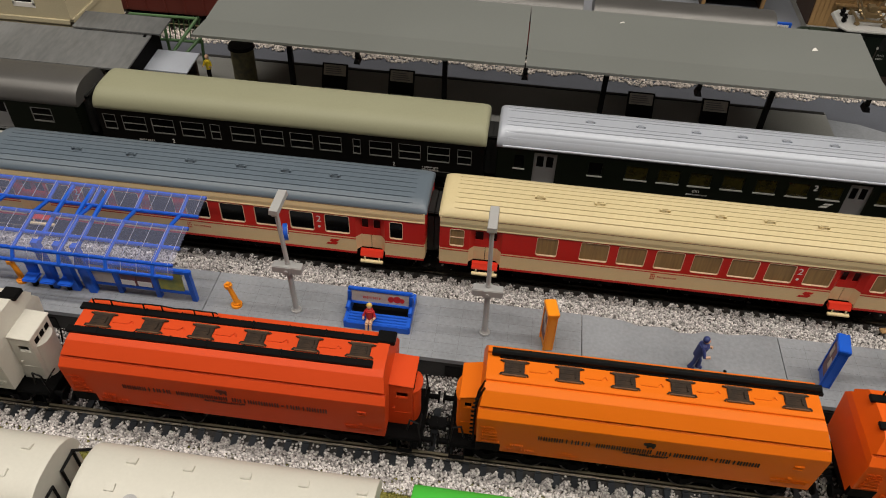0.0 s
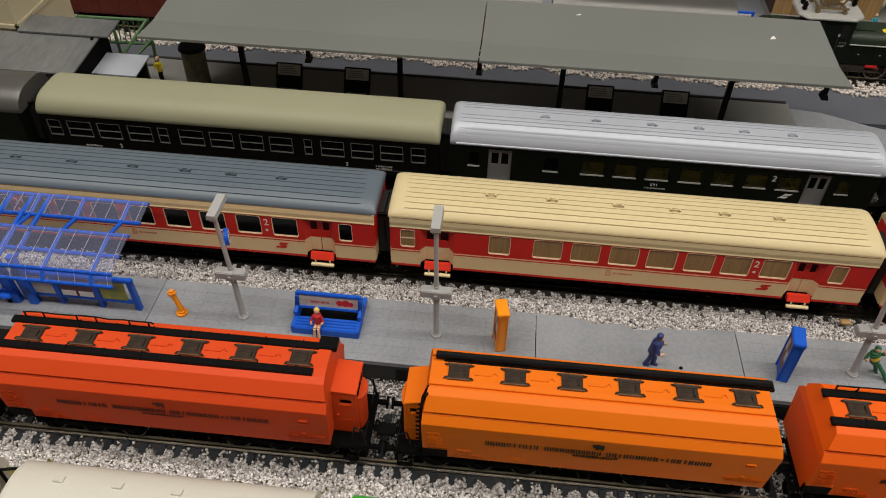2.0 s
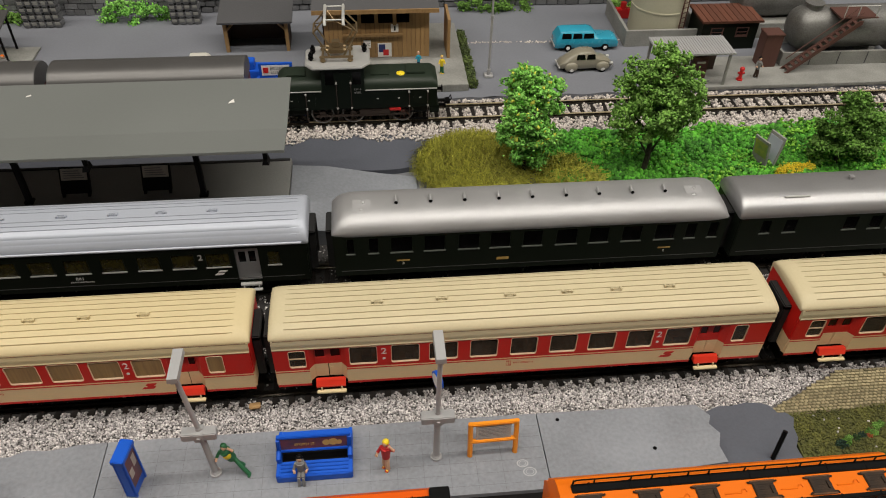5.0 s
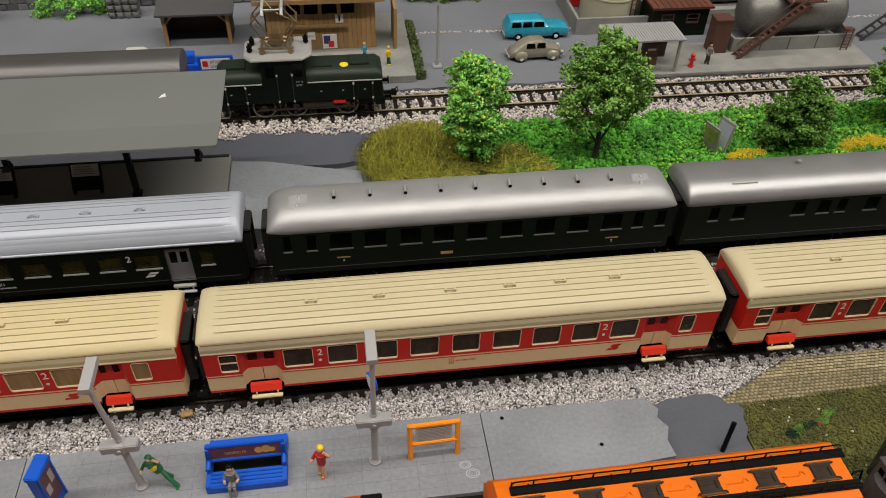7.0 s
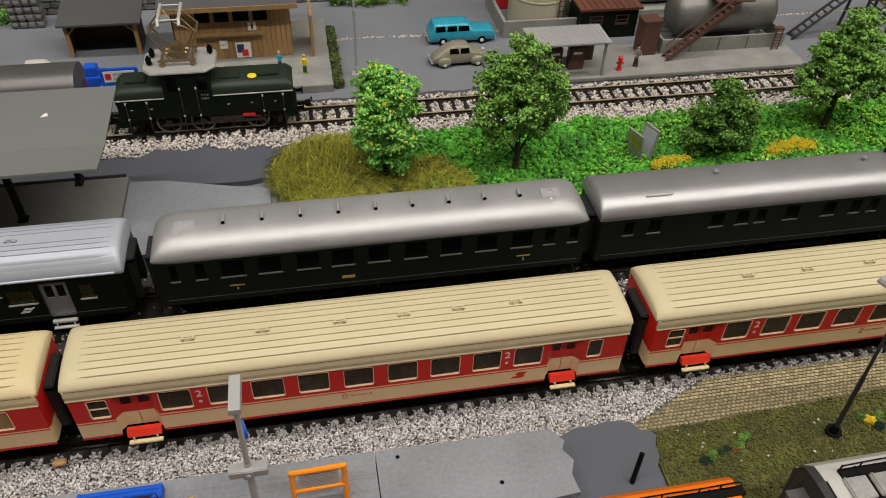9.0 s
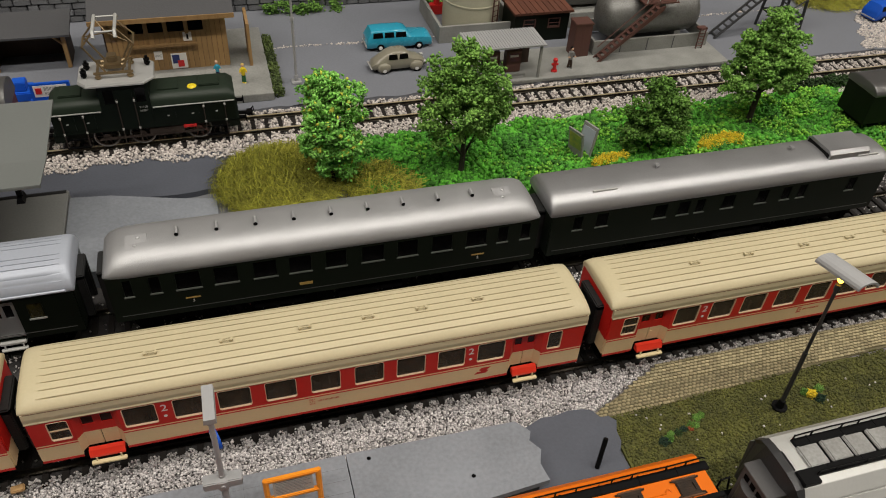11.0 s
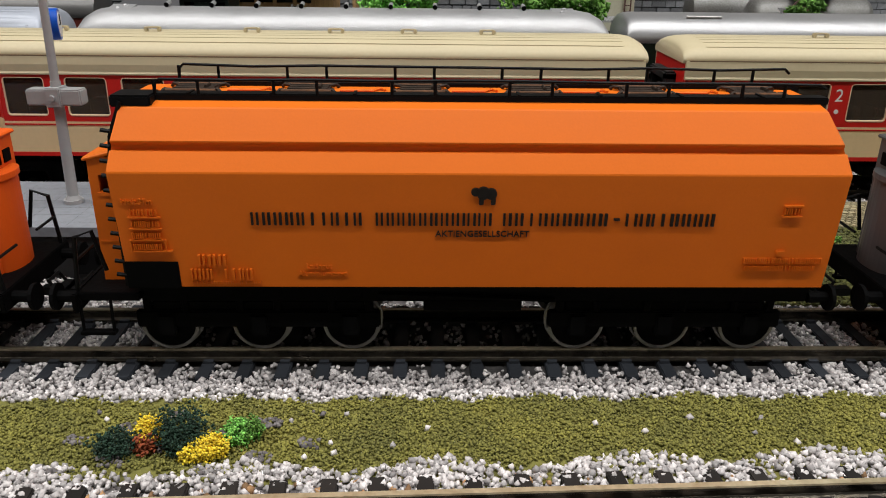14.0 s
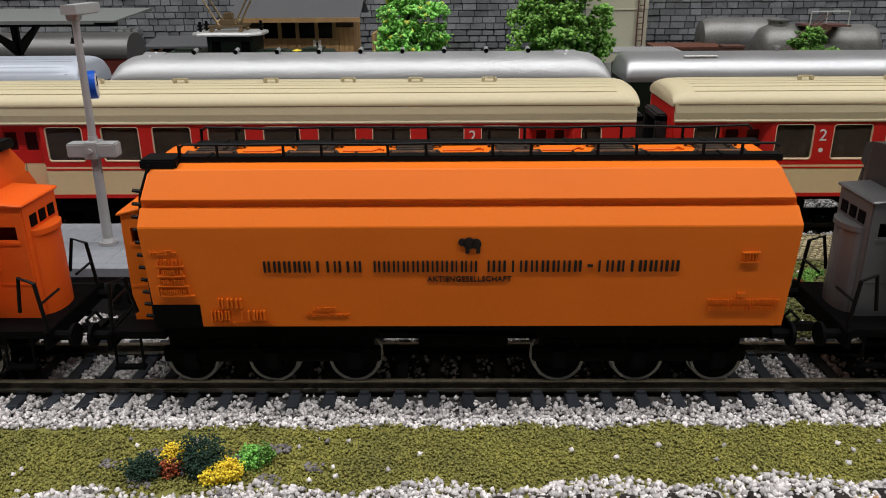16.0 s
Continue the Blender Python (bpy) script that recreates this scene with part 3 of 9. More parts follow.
P = P[~inner | (np.random.default_rng(93).uniform(0, 1, len(P)) < 0.85)]
scatter("ballast", P, np.random.default_rng(8).uniform(0.34, 0.7, len(P)), STONE, label="pale grey and pinkish crushed stone ballast", category="ballast", seed=9)

P = on_sleepers(field(330, 640, 238, 276, 0.14, 29, -3.3, 0.3), track_a, -220)
P = P[np.array([abs(y - track_a(x)) < 15 for x, y in P[:, :2]])]
scatter("stained_stones", P, np.random.default_rng(10).uniform(0.35, 0.8, len(P)), RUSTSTONE, label="rust-stained stones between the front rails", category="stone", seed=10)

# turf strip between the two front tracks
sheet("turf_strip_base", -240, 760, 274, 297.5, -4.7, -3.5, TURF, rough_edge=1.2, seed=6)
P = field(235, 610, 273.5, 303.5, 8.0, 23, -3.2, 0.3)
lim = np.array([273.8 + (track_a(x) - 256) + 1.2 * math.sin(x * 0.3) + 0.8 * math.sin(x * 0.83) for x in P[:, 0]])
top = 296.3 + 0.016 * (P[:, 0] - 400) + 0.9 * np.sin(P[:, 0] * 0.23) + 0.8 * np.sin(P[:, 0] * 0.71)
P = P[(P[:, 1] > lim) & (P[:, 1] < top)]
scatter("turf", P, np.random.default_rng(3).uniform(0.15, 0.4, len(P)), TURF, "clump", "olive green scatter turf with bare specks", "grass", 11)
P = np.concatenate([field(-230, 235, 274, 292, 2.2, 24, -3.2, 0.3), field(610, 740, 284, 299, 1.6, 25, -3.2, 0.3)])
scatter("turf", P, np.random.default_rng(3).uniform(0.35, 0.75, len(P)), TURF, "clump", "olive green scatter turf between the tracks", "grass", 12)
P = field(366, 408, 275.5, 292, 2.2, 94, -2.95, 0.2)
P = P[np.sin(P[:, 0] * 0.42 + 1.0) * np.cos(P[:, 1] * 0.7 + P[:, 0] * 0.1) > 0.62]
scatter("bare_patch", P, np.random.default_rng(3).uniform(0.3, 0.55, len(P)), BEDM, label="bare grey patches in the turf round the shrub", category="gravel", seed=15)
# turf beyond the platform's end
sheet("turf_field_base", 493, 800, 336, 386, -4.7, -3.4, TURFD, rough_edge=1.0, seed=8)
P = field(494, 780, 335, 388, 1.7, 26, -3.1, 0.35)
P = P[(P[:, 1] < 382.5 + 0.03 * (P[:, 0] - 494) + 0.8 * np.sin(P[:, 0] * 0.2))]
scatter("turf", P, np.random.default_rng(3).uniform(0.35, 0.8, len(P)), TURFD, "clump", "dark olive scatter turf beyond the platform", "grass", 13)

# pale stones lying in the turf
P = np.concatenate([field(350, 520, 276, 292, 0.012, 27, -2.9, 0.1), field(500, 700, 338, 380, 0.006, 28, -2.8, 0.1)])
scatter("loose_stones", P, 0.6, STONE, label="single pale stones lying in the turf", category="stone", seed=14)


# ---- main platform ----
def platform_slab(x0, x1, label, back_dip=0.0, paved=True):
    pl = thing("platform_section", label, "platform", spot(x0, 346, -4.9), "platform sections")
    L = x1 - x0
    bm = bmesh.new()
    n = 14
    yb = [36.0 - back_dip * math.sin(math.pi * i / n) ** 2 * (1 + 0.5 * math.sin(i * 1.9)) for i in range(n + 1)]
    ring = [(L * i / n, 0.6) for i in range(n + 1)] + [(L * i / n, yb[i]) for i in range(n, -1, -1)]
    loft(bm, [[(x, y, z) for x, y in ring] for z in (12.6, 14.9)])
    part("deck", bm, PLATFORM, pl)
    bm = bmesh.new()
    box(bm, 0.3, L - 0.3, 1.3, 34.0 - back_dip, 0, 12.6)
    part("base", bm, PLATFACE, pl, "black side wall")
    for i in range(int(L / 26)):
        bm = bmesh.new()
        box(bm, 26 * i + 7, 26 * i + 19, 0.9, 1.4, 3, 10, 0.3)
        part("side_recess", bm, BLACK, pl)
    # shallow paving grooves, a hair above the deck
    if not paved:
        return pl
    for j, y in enumerate((4.2, 9.4, 14.6, 19.8, 25.0, 30.2)):
        bm = bmesh.new()
        box(bm, 0.8, L - 0.8, y, y + 0.09, 14.88, 14.912)
        part("paving_joint", bm, PAVELINE, pl)
    for i in range(1, int(L / 10.5)):
        bm = bmesh.new()
        box(bm, i * 10.5, i * 10.5 + 0.08, 1.2, 33 - back_dip, 14.88, 14.912)
        part("paving_joint", bm, PAVELINE, pl)
    return pl


platform_slab(-240, -52, "grey plastic platform section under the blue shelter")
platform_slab(-51.7, 117.2, "scuffed grey plastic platform section with paving lines")
platform_slab(117.6, 203.8, "plain grey platform section with a wavy rear edge", 3.2, False)
platform_slab(204.2, 379.4, "scuffed grey plastic platform section with paving lines")
bm = bmesh.new()
ring = [(379.8, 347), (453, 352.5), (452, 360), (454.6, 366), (451.5, 371), (453.5, 375), (449, 381), (379.8, 382)]
loft(bm, [[(x, y, z) for x, y in ring] for z in (7.2, 10)])
pe = thing("platform_end", "smooth light grey platform end with a torn edge", "platform", spot(0, 0, 0))
part("deck", bm, PLATFORM, pe)
bm = bmesh.new()
loft(bm, [[(x, y, z) for x, y in [(379.8, 348.2), (450, 353.6), (449, 379.5), (379.8, 380)]] for z in (-4.9, 7.2)])
part("base", bm, PLATFACE, pe, "black side wall")
bm = bmesh.new()
ring = [(450, 350), (489, 352), (490.7, 357), (490, 363), (493, 368), (493.2, 373), (495.5, 378), (493, 381), (489.4, 381.2), (487.5, 385), (484, 386.8), (477, 387.6), (470, 386.4), (464, 386.8), (457, 384), (448, 382.5)]
loft(bm, [[(x, y, z) for x, y in ring] for z in (-4.9, -0.4)])
solo("painted_pad", bm, DARKPAD, "dark blue-grey painted pad at the platform's end", "pad", Matrix())
bm = bmesh.new()
cyl(bm, (0, 0, 0), (3.0, 4.0, 13.5), 1.0, 8)
solo("bollard_post", bm, BLACK, "leaning black plastic peg on the grey pad", "post", spot(477.5, 358.6, -0.4))
r = random.Random(3)
for x, y in ((178.0, 358.5), (388.0, 378.0), (425, 361)):
    bm = bmesh.new()
    ball(bm, (0, 0, 0.3), 0.8, squash=(1, 1, 0.45))
    solo("pebble", bm, CHASSIS, "tiny dark crumb lying on the platform", "pebble", spot(x, y, 10))

for x, y, q in ((369.8, 358.6, 2.0), (372.1, 354.6, 2.3)):
    bm = bmesh.new()
    for a, b in ((q, q - 0.45), (q * 0.62, q * 0.5)):
        n = 22
        va = [bm.verts.new((a * 1.2 * math.cos(2 * math.pi * i / n), a * 0.9 * math.sin(2 * math.pi * i / n), 0.03)) for i in range(n)]
        vb = [bm.verts.new((b * 1.2 * math.cos(2 * math.pi * i / n), b * 0.9 * math.sin(2 * math.pi * i / n), 0.05)) for i in range(n)]
        for i in range(n):
            bm.faces.new((va[i], va[(i + 1) % n], vb[(i + 1) % n], vb[i]))
    solo("glue_ring", bm, STAIN, "pale dried glue ring on the grey platform", "stain", spot(x, y, 10), "glue rings")
bm = bmesh.new()
box(bm, -2.4, 2.4, -1.5, 1.5, 0, 1.4, 0.3)
solo("wood_chip", bm, WOODY, "pale wooden chip wedged beside the rail", "chip", spot(259.6, 402, 0.8, 6))

# cobbled ramp between track and turf: joint bed, then separate stones
bm = bmesh.new()
ring = [(487.5, 380.5), (560, 384), (640, 387.5), (790, 393), (790, 404), (530, 403.3), (519, 398), (502, 388.5), (487, 384)]
loft(bm, [[(x, y, -4.8) for x, y in ring], [(x, y, -3.0 if y < 389 else -1.9) for x, y in ring]])
bmesh.ops.triangulate(bm, faces=[f for f in bm.faces if len(f.verts) > 4])
cob = tagged(part("cobbled_strip", bm, COBBED), "", "", "", "structure")
bm = bmesh.new()
box(bm, -0.85, 0.85, -0.6, 0.6, -0.3, 0.35, 0.22)
cobm = finish(bm, "cobble", COBBLE)
rest = []
r = random.Random(9)
count = 0
for row in range(14):
    y = 381.3 + row * 1.62
    for i in range(150):
        x = 488 + i * 2.05 + (row % 2) * 1.0
        lo = 380.6 + (x - 487.5) * 0.046
        hi = 384.0 + (x - 487) * 0.47 if x < 528 else 403.0
        if not (lo + 0.5 < y < hi - 0.4) or x > 788:
            continue
        z = -2.75 + (y - 380) * 0.052 + r.uniform(-0.1, 0.1)
        if x < 606 and count < 300:
            count += 1
            part("cobble", cobm, None, cob, at=spot(x + r.uniform(-0.15, 0.15), y + r.uniform(-0.1, 0.1), z, r.uniform(-7, 7)))
        else:
            rest.append((x, y, z))
bm = bmesh.new()
for x, y, z in rest:
    box(bm, x - 0.85, x + 0.85, y - 0.62, y + 0.62, z - 0.3, z + 0.33)
ob = part("cobbles", bm, COBBLE, cob)
ob["kind"] = "stuff"

# ---- rear platform with its canopy ----
rp = sheet("rear_platform", -240, 268, 508, 577, -4.9, 10, PLATDARK, 0.4, "dark grey rear platform under the canopy", "platform", "thing")
for y0, y1, mt in ((508.6, 510.6, PLATFORM), (574.0, 576.4, PLATFACE)):
    bm = bmesh.new()
    box(bm, -239, 267, y0, y1, 9.8, 10.45, 0.15)
    part("kerb", bm, mt, rp)
bm = bmesh.new()
prism_y(bm, [(0, 0), (74, 0), (74, 1.2), (52, 4.6), (20, 11.5), (0, 13.4)], 0, 60)
bmesh.ops.bevel(bm, geom=[e for e in bm.edges if e.verts[0].co.z > 0.5 and e.verts[1].co.z > 0.5], offset=0.4, segments=1, affect="EDGES")
solo("rear_platform_ramp", bm, PLATFORM, "light grey platform ramp beside the hay tuft", "platform", spot(268.3, 512, -4.9))
# ---- rolling stock ----
def wheel_mesh():
    bm = bmesh.new()
    cyl(bm, (0, -1.2, 0), (0, 1.2, 0), 4.7, 20)
    cyl(bm, (0, -1.35, 0), (0, -1.15, 0), 1.4, 10)
    return finish(bm, "wheel", CHASSIS, 40)


def tyre_mesh():
    bm = bmesh.new()
    n = 28
    rings = [[(math.cos(2 * math.pi * i / n) * rr, y, math.sin(2 * math.pi * i / n) * rr) for i in range(n)] for rr, y in ((4.7, -1.32), (5.3, -1.32), (5.3, 0.7), (5.75, 0.8), (5.75, 1.3), (4.7, 1.3))]
    loft(bm, rings, caps=False)
    return finish(bm, "tyre", STEEL, 40)


WHEEL, TYRE = wheel_mesh(), tyre_mesh()
TYRE_DARK = TYRE.copy()
TYRE_DARK.materials[0] = CHASSIS


def bogie(parent, x, axles, half=9.6, name="bogie", tyre=None):
    bm = bmesh.new()
    a, b = min(axles) - 5.5, max(axles) + 5.5
    for s in (-1, 1):
        box(bm, a, b, s * half - 0.7, s * half + 0.7, 5.2, 8.6, 0.3)
        for ax in axles:
            box(bm, ax - 1.6, ax + 1.6, s * (half + 0.3) - 0.9, s * (half + 0.3) + 0.9, 3.6, 8.0, 0.3)
            cyl(bm, (ax - 3.4, s * half, 8.6), (ax - 3.4, s * half, 10.6), 0.8, 8)
            cyl(bm, (ax + 3.4, s * half, 8.6), (ax + 3.4, s * half, 10.6), 0.8, 8)
    box(bm, a + 3, b - 3, -half, half, 6.4, 10.4, 0.3)
    bg = part(name, bm, CHASSIS, parent, at=spot(x, 0, 0))
    for ax in axles:
        for s in (-1, 1):
            w = part("wheel", WHEEL, None, bg, at=spot(ax, s * 7.6, 5.35, 0 if s < 0 else 180))
            me = part("tyre", tyre or TYRE, None, bg, at=spot(ax, s * 7.6, 5.35, 0 if s < 0 else 180))


def buffers(parent, x, d, mats=CHASSIS, z=11.5):
    for s in (-1, 1):
        bm = bmesh.new()
        cyl(bm, (x, s * 10.2, z), (x + d * 3.6, s * 10.2, z), 1.1, 10)
        cyl(bm, (x + d * 3.6, s * 10.2, z), (x + d * 4.3, s * 10.2, z), 2.5, 14)
        part("buffer", bm, mats, parent)
    bm = bmesh.new()
    box(bm, min(x, x + d * 7), max(x, x + d * 7), -1.1, 1.1, z - 4.2, z - 2.6, 0.2)
    box(bm, min(x + d * 5, x + d * 8.4), max(x + d * 5, x + d * 8.4), -2.6, 2.6, z - 4.4, z - 2.2, 0.3)
    rod(bm, [(x + d * 8, -2.2, z - 2.4), (x + d * 9.2, -2.2, z - 0.6), (x + d * 9.2, 2.2, z - 0.6), (x + d * 8, 2.2, z - 2.4)], 0.35)
    part("coupling", bm, BLACK, parent)


HOP_L = 123.8
LEAN = math.degrees(math.atan(1.3 / 20.8))
MID = 1.3


def face_y(z):
    return -13.55 - (z - 15.3) * 1.3 / 20.8


def hopper_wagon(x, label, paint, cab, letter, rail_n=1.0, rail_f=1.0, ribbed=False, side=None, cab_paint=None, heavy=False):
    """A six-axle covered hopper, its box from x on; cab: -1 cab at its left end, 1 at its right end."""
    y0 = track_b(x + 60)
    w = thing("hopper_wagon", label, "freight wagon", spot(x, y0, 0, math.degrees(math.atan(0.0055))), "hopper wagons")
    L = HOP_L

    def X(v):
        return v if cab < 0 else L - v

    def span(a, b):
        return (min(X(a), X(b)), max(X(a), X(b)))

    near = [(-13.5, 15.0), (-14.85, 36.1), (-12.7, 39.3), (-12.0, 39.0), (-11.9, 40.0), (-12.75, 40.75), (-9.1, 45.7), (-6.3, 46.4), (-2.6, 46.8)]
    if heavy:
        near = near[:8] + [(-5.6, 46.5), (-5.5, 45.6), (-4.8, 45.6), (-4.7, 46.6)] + near[8:]
    prof = near + [(2 * MID - y, z) for y, z in reversed(near)]

    def off(z, k):
        return k * max(0.0, z - 38.0)

    bm = bmesh.new()
    left_k, right_k = (0.0 if side else 0.18, 0.42) if cab < 0 else (0.42, 0.18)
    loft(bm, [[(off(z, left_k) + (0.6 if z < 20 else 0), y, z) for y, z in prof], [(L - off(z, right_k) - (0.6 if z < 20 else 0), y, z) for y, z in prof]])
    bmesh.ops.bevel(bm, geom=[e for e in bm.edges if abs(e.verts[0].co.x - e.verts[1].co.x) > 60 and e.verts[0].co.z > 30], offset=0.18, segments=1, affect="EDGES")
    body = part("body", bm, paint, w)
    if side:
        bm = bmesh.new()
        n = 92
        zig = [(1.2 + (L - 2.2) * i / (2 * n), 0.26 if i % 2 else 0.1) for i in range(2 * n + 1)]
        loft(bm, [[(xx, face_y(z) - o, z) for xx, o in zig] + [(L - 1.0, face_y(z) + 0.2, z), (1.2, face_y(z) + 0.2, z)] for z in (15.2, 35.8)])
        part("side_plate", bm, side, body, "finely ribbed grey-green side plate")
        bm = bmesh.new()
        loft(bm, [[(o if o > 0 else o - 2.8 * min(1.0, max(0.0, (z - 37.5) / 7.0)), y * 0.985, z) for y, z in prof] for o in (-0.5, 0.65)])
        part("end_plate", bm, LAMPDARK, body, "dark grey metal end plate")
        bm = bmesh.new()
        box(bm, 6, L - 4, -3.6, 6.0, 46.5, 47.0)
        part("roof_trough", bm, CHASSIS, body, "dark trough under the roof panels")
    # dark step recess at the lower corner beside the cab
    bm = bmesh.new()
    a, b = 0.4, 2.4 if side else 9.6
    loft(bm, [[(xx, face_y(z) - 0.12, z) for xx, z in ((a, 14.8), (b, 14.8), (b, 19.9), (a, 19.9))], [(xx, face_y(z) + 1.5, z) for xx, z in ((a, 14.8), (b, 14.8), (b, 19.9), (a, 19.9))]])
    part("step_recess", bm, CHASSIS, w)
    # frame and running gear
    bm = bmesh.new()
    box(bm, 1, L - 1, -10.5, 10.5, 10.6, 16.1, 0.3)
    uf = part("underframe", bm, CHASSIS, w)
    for s in (-1, 1):
        bm = bmesh.new()
        box(bm, 2, L - 2, s * 11.4 - 1.2, s * 11.4 + 1.2, 13.6, 16.3, 0.2)
        part("sole_bar", bm, CHASSIS, uf)
    bm = bmesh.new()
    cyl(bm, (52, -9, 10), (70, -9, 10), 1.8, 10)
    part("brake_cylinder", bm, CHASSIS, uf)
    bm = bmesh.new()
    rod(bm, [(44, -11, 12.4), (76, -11, 11.2)], 0.4)
    part("brake_rod", bm, CHASSIS, uf)
    bogie(w, X(21.8), (-16.8, 0, 16.8))
    bogie(w, X(96.8), (-16.2, 0, 16.2))
    # deck, cab, handrails
    bm = bmesh.new()
    D = 9.5 if paint is ORANGE else 12.6
    a, b = span(-D, 1.5)
    box(bm, a, b, -12.4, 12.4, 11.6, 13.2, 0.2)
    a, b = span(-D - 0.7, -D + 0.3)
    box(bm, a, b, -13.5, 13.5, 9.6, 13.4, 0.2)
    for s in (-1, 1):
        a, b = span(-9.6, -3.4)
        box(bm, a, b, s * 12.6 - 0.8, s * 12.6 + 0.8, 5.2, 5.9, 0.1)
        rod(bm, [(X(-9.2), s * 12.6, 5.5), (X(-9.2), s * 12.3, 12)], 0.3)
        rod(bm, [(X(-3.8), s * 12.6, 5.5), (X(-3.8), s * 12.3, 12)], 0.3)
    part("deck", bm, CHASSIS, w)
    cp = cab_paint or paint
    cf = 6.6 if paint is ORANGE else 8.5
    cw = 7.4 if paint is ORANGE else 6.6
    zf = 36.4 if paint is ORANGE else 37.8
    bm = bmesh.new()
    # cab walls with a real window opening in each side
    for s in (-1, 1):
        yw = MID + s * cw
        for xa, xb, za, zb in ((-cf, -cf + 1.6, 13.2, zf - 0.4), (-2.6, 0.9, 13.2, 37.2), (-cf + 1.6, -2.6, 13.2, 30.2), (-cf + 1.6, -2.6, 33.2, zf)):
            box(bm, *span(xa, xb), yw - 0.4, yw + 0.4, za, zb)
    box(bm, *span(-cf - 0.2, -cf + 0.6), MID - cw, MID + cw, 13.2, zf - 0.4)
    bmesh.ops.remove_doubles(bm, verts=bm.verts, dist=0.001)
    cabp = part("cab", bm, cp, w)
    bm = bmesh.new()
    prism_y(bm, [(X(-cf - 0.7), zf - 0.7), (X(1.2), 37.6), (X(1.2), 38.5), (X(-cf - 0.7), zf)], MID - cw - 0.9, MID + cw + 0.9)
    bmesh.ops.bevel(bm, geom=bm.edges[:], offset=0.25, segments=1, affect="EDGES")
    part("cab_roof", bm, cp, cabp)
    bm = bmesh.new()
    n = 12
    bulge = 2.4 if paint is ORANGE else 3.2
    for reach, za, zb in ((bulge, 30.6, 31.7), (bulge - 0.7, 13.2, 30.6)):
        ring = [(X(-cf - reach * math.sin(math.pi * i / n)), MID + (cw - 1.4) * math.cos(math.pi * i / n)) for i in range(n + 1)]
        loft(bm, [[(xx, y, z) for xx, y in ring] for z in (za, zb)])
    part("cab_bay", bm, cp, cabp)
    bm = bmesh.new()
    for q in (-3.4, 0.2, 3.8):
        box(bm, *span(-cf - 0.45, -cf - 0.1), MID + q - 1.2, MID + q + 1.2, 32.4, 34.8)
    part("front_window", bm, CHASSIS, cabp)
    for s in (-1, 1):
        bm = bmesh.new()
        yw = MID + s * (cw + 0.4)
        cyl(bm, (X(-1.6), yw, 24), (X(-1.6), yw + s * 0.9, 24), 0.5, 8)
        box(bm, *span(-cf + 0.4, -1.6), yw - 0.15, yw + 0.15, 20.6, 21.0)
        box(bm, *span(-cf + 1.2, -2.2), yw - 0.2, yw + 0.3, 29.4, 30.0)
        part("door_handle", bm, cp, cabp)
    bm = bmesh.new()
    for s in (-1, 1):
        rod(bm, [(X(-D - 0.1), s * 11.6, 13), (X(-D + 0.9), s * 11.6, 23.5), (X(-D + 3.9), s * 11.4, 24.6), (X(-D + 5.3), s * 10.9, 17)], 0.42)
    rod(bm, [(X(-D + 0.4), -11.6, 19), (X(-D + 0.4), -4, 19)], 0.3)
    rod(bm, [(X(-D + 0.4), 11.6, 19), (X(-D + 0.4), 4, 19)], 0.3)
    part("handrail", bm, BLACK, w)
    if cab < 0 and not side:
        bm = bmesh.new()
        for y in (-10.6, -7.4):
            rod(bm, [(X(-0.9), y, 14), (X(-0.9), y, 36), (X(-0.4), y + 0.6, 41), (X(1.6), y + 1.6, 46.6)], 0.42)
        for i in range(11):
            z = 16 + i * 2.6
            xx = X(-0.9) if z < 36 else X(-0.9 + (z - 36) * 0.16)
            rod(bm, [(xx, -10.9 + max(0, z - 36) * 0.12, z), (xx, -7.1 + max(0, z - 36) * 0.12, z)], 0.36)
            rod(bm, [(xx, -10.8, z), (xx + X(-1.5) - X(0), -11.0, z + 0.3)], 0.4)
        part("ladder", bm, BLACK, w)
    buffers(w, X(-D - 0.7), 1 if cab > 0 else -1)
    buffers(w, X(L - 1), -1 if cab > 0 else 1)
    # walkways, hatches, rails on the roof
    for s, frac in ((-1, rail_n), (1, rail_f)):
        if heavy and s < 0:
            continue
        ya, yb, yr = (-6.4, -3.3, -6.1) if s < 0 else (5.2, 8.4, 8.1)
        bm = bmesh.new()
        box(bm, *span(6.0, L - 2.0), ya, yb, 46.2, 47.5, 0.2)
        for i in range(8):
            box(bm, *span(12 + i * 14, 12.5 + i * 14), ya - 0.05, yb + 0.05, 47.3, 47.7)
        if s == cab:
            ye = sorted((MID + s * 4.4, MID + s * 10.2))
            box(bm, *span(-0.3, 6.6), ye[0], ye[1], 45.6, 47.6, 0.3)
        if heavy:
            cyl(bm, (3, 7.0, 48.2), (L - 3, 7.0, 48.2), 1.5, 10)
        part("walkway", bm, BLACK, w)
        if frac:
            bm = bmesh.new()
            x1 = 9 + (L - 12) * frac
            zt = 49.7 if s < 0 else 50.0
            wob = random.Random(int(x) + s)
            k = 9
            pts = [(6.6, yr, 47.2), (6.8, yr, zt - 0.5)]
            pts += [(7.6 + (x1 - 8.6) * i / k, yr + wob.uniform(-0.15, 0.15), zt + wob.uniform(-0.25, 0.25)) for i in range(k + 1)]
            pts += [(x1, yr, zt - 0.7)]
            rod(bm, pts, 0.27)
            part("roof_rail", bm, BLACK, w)
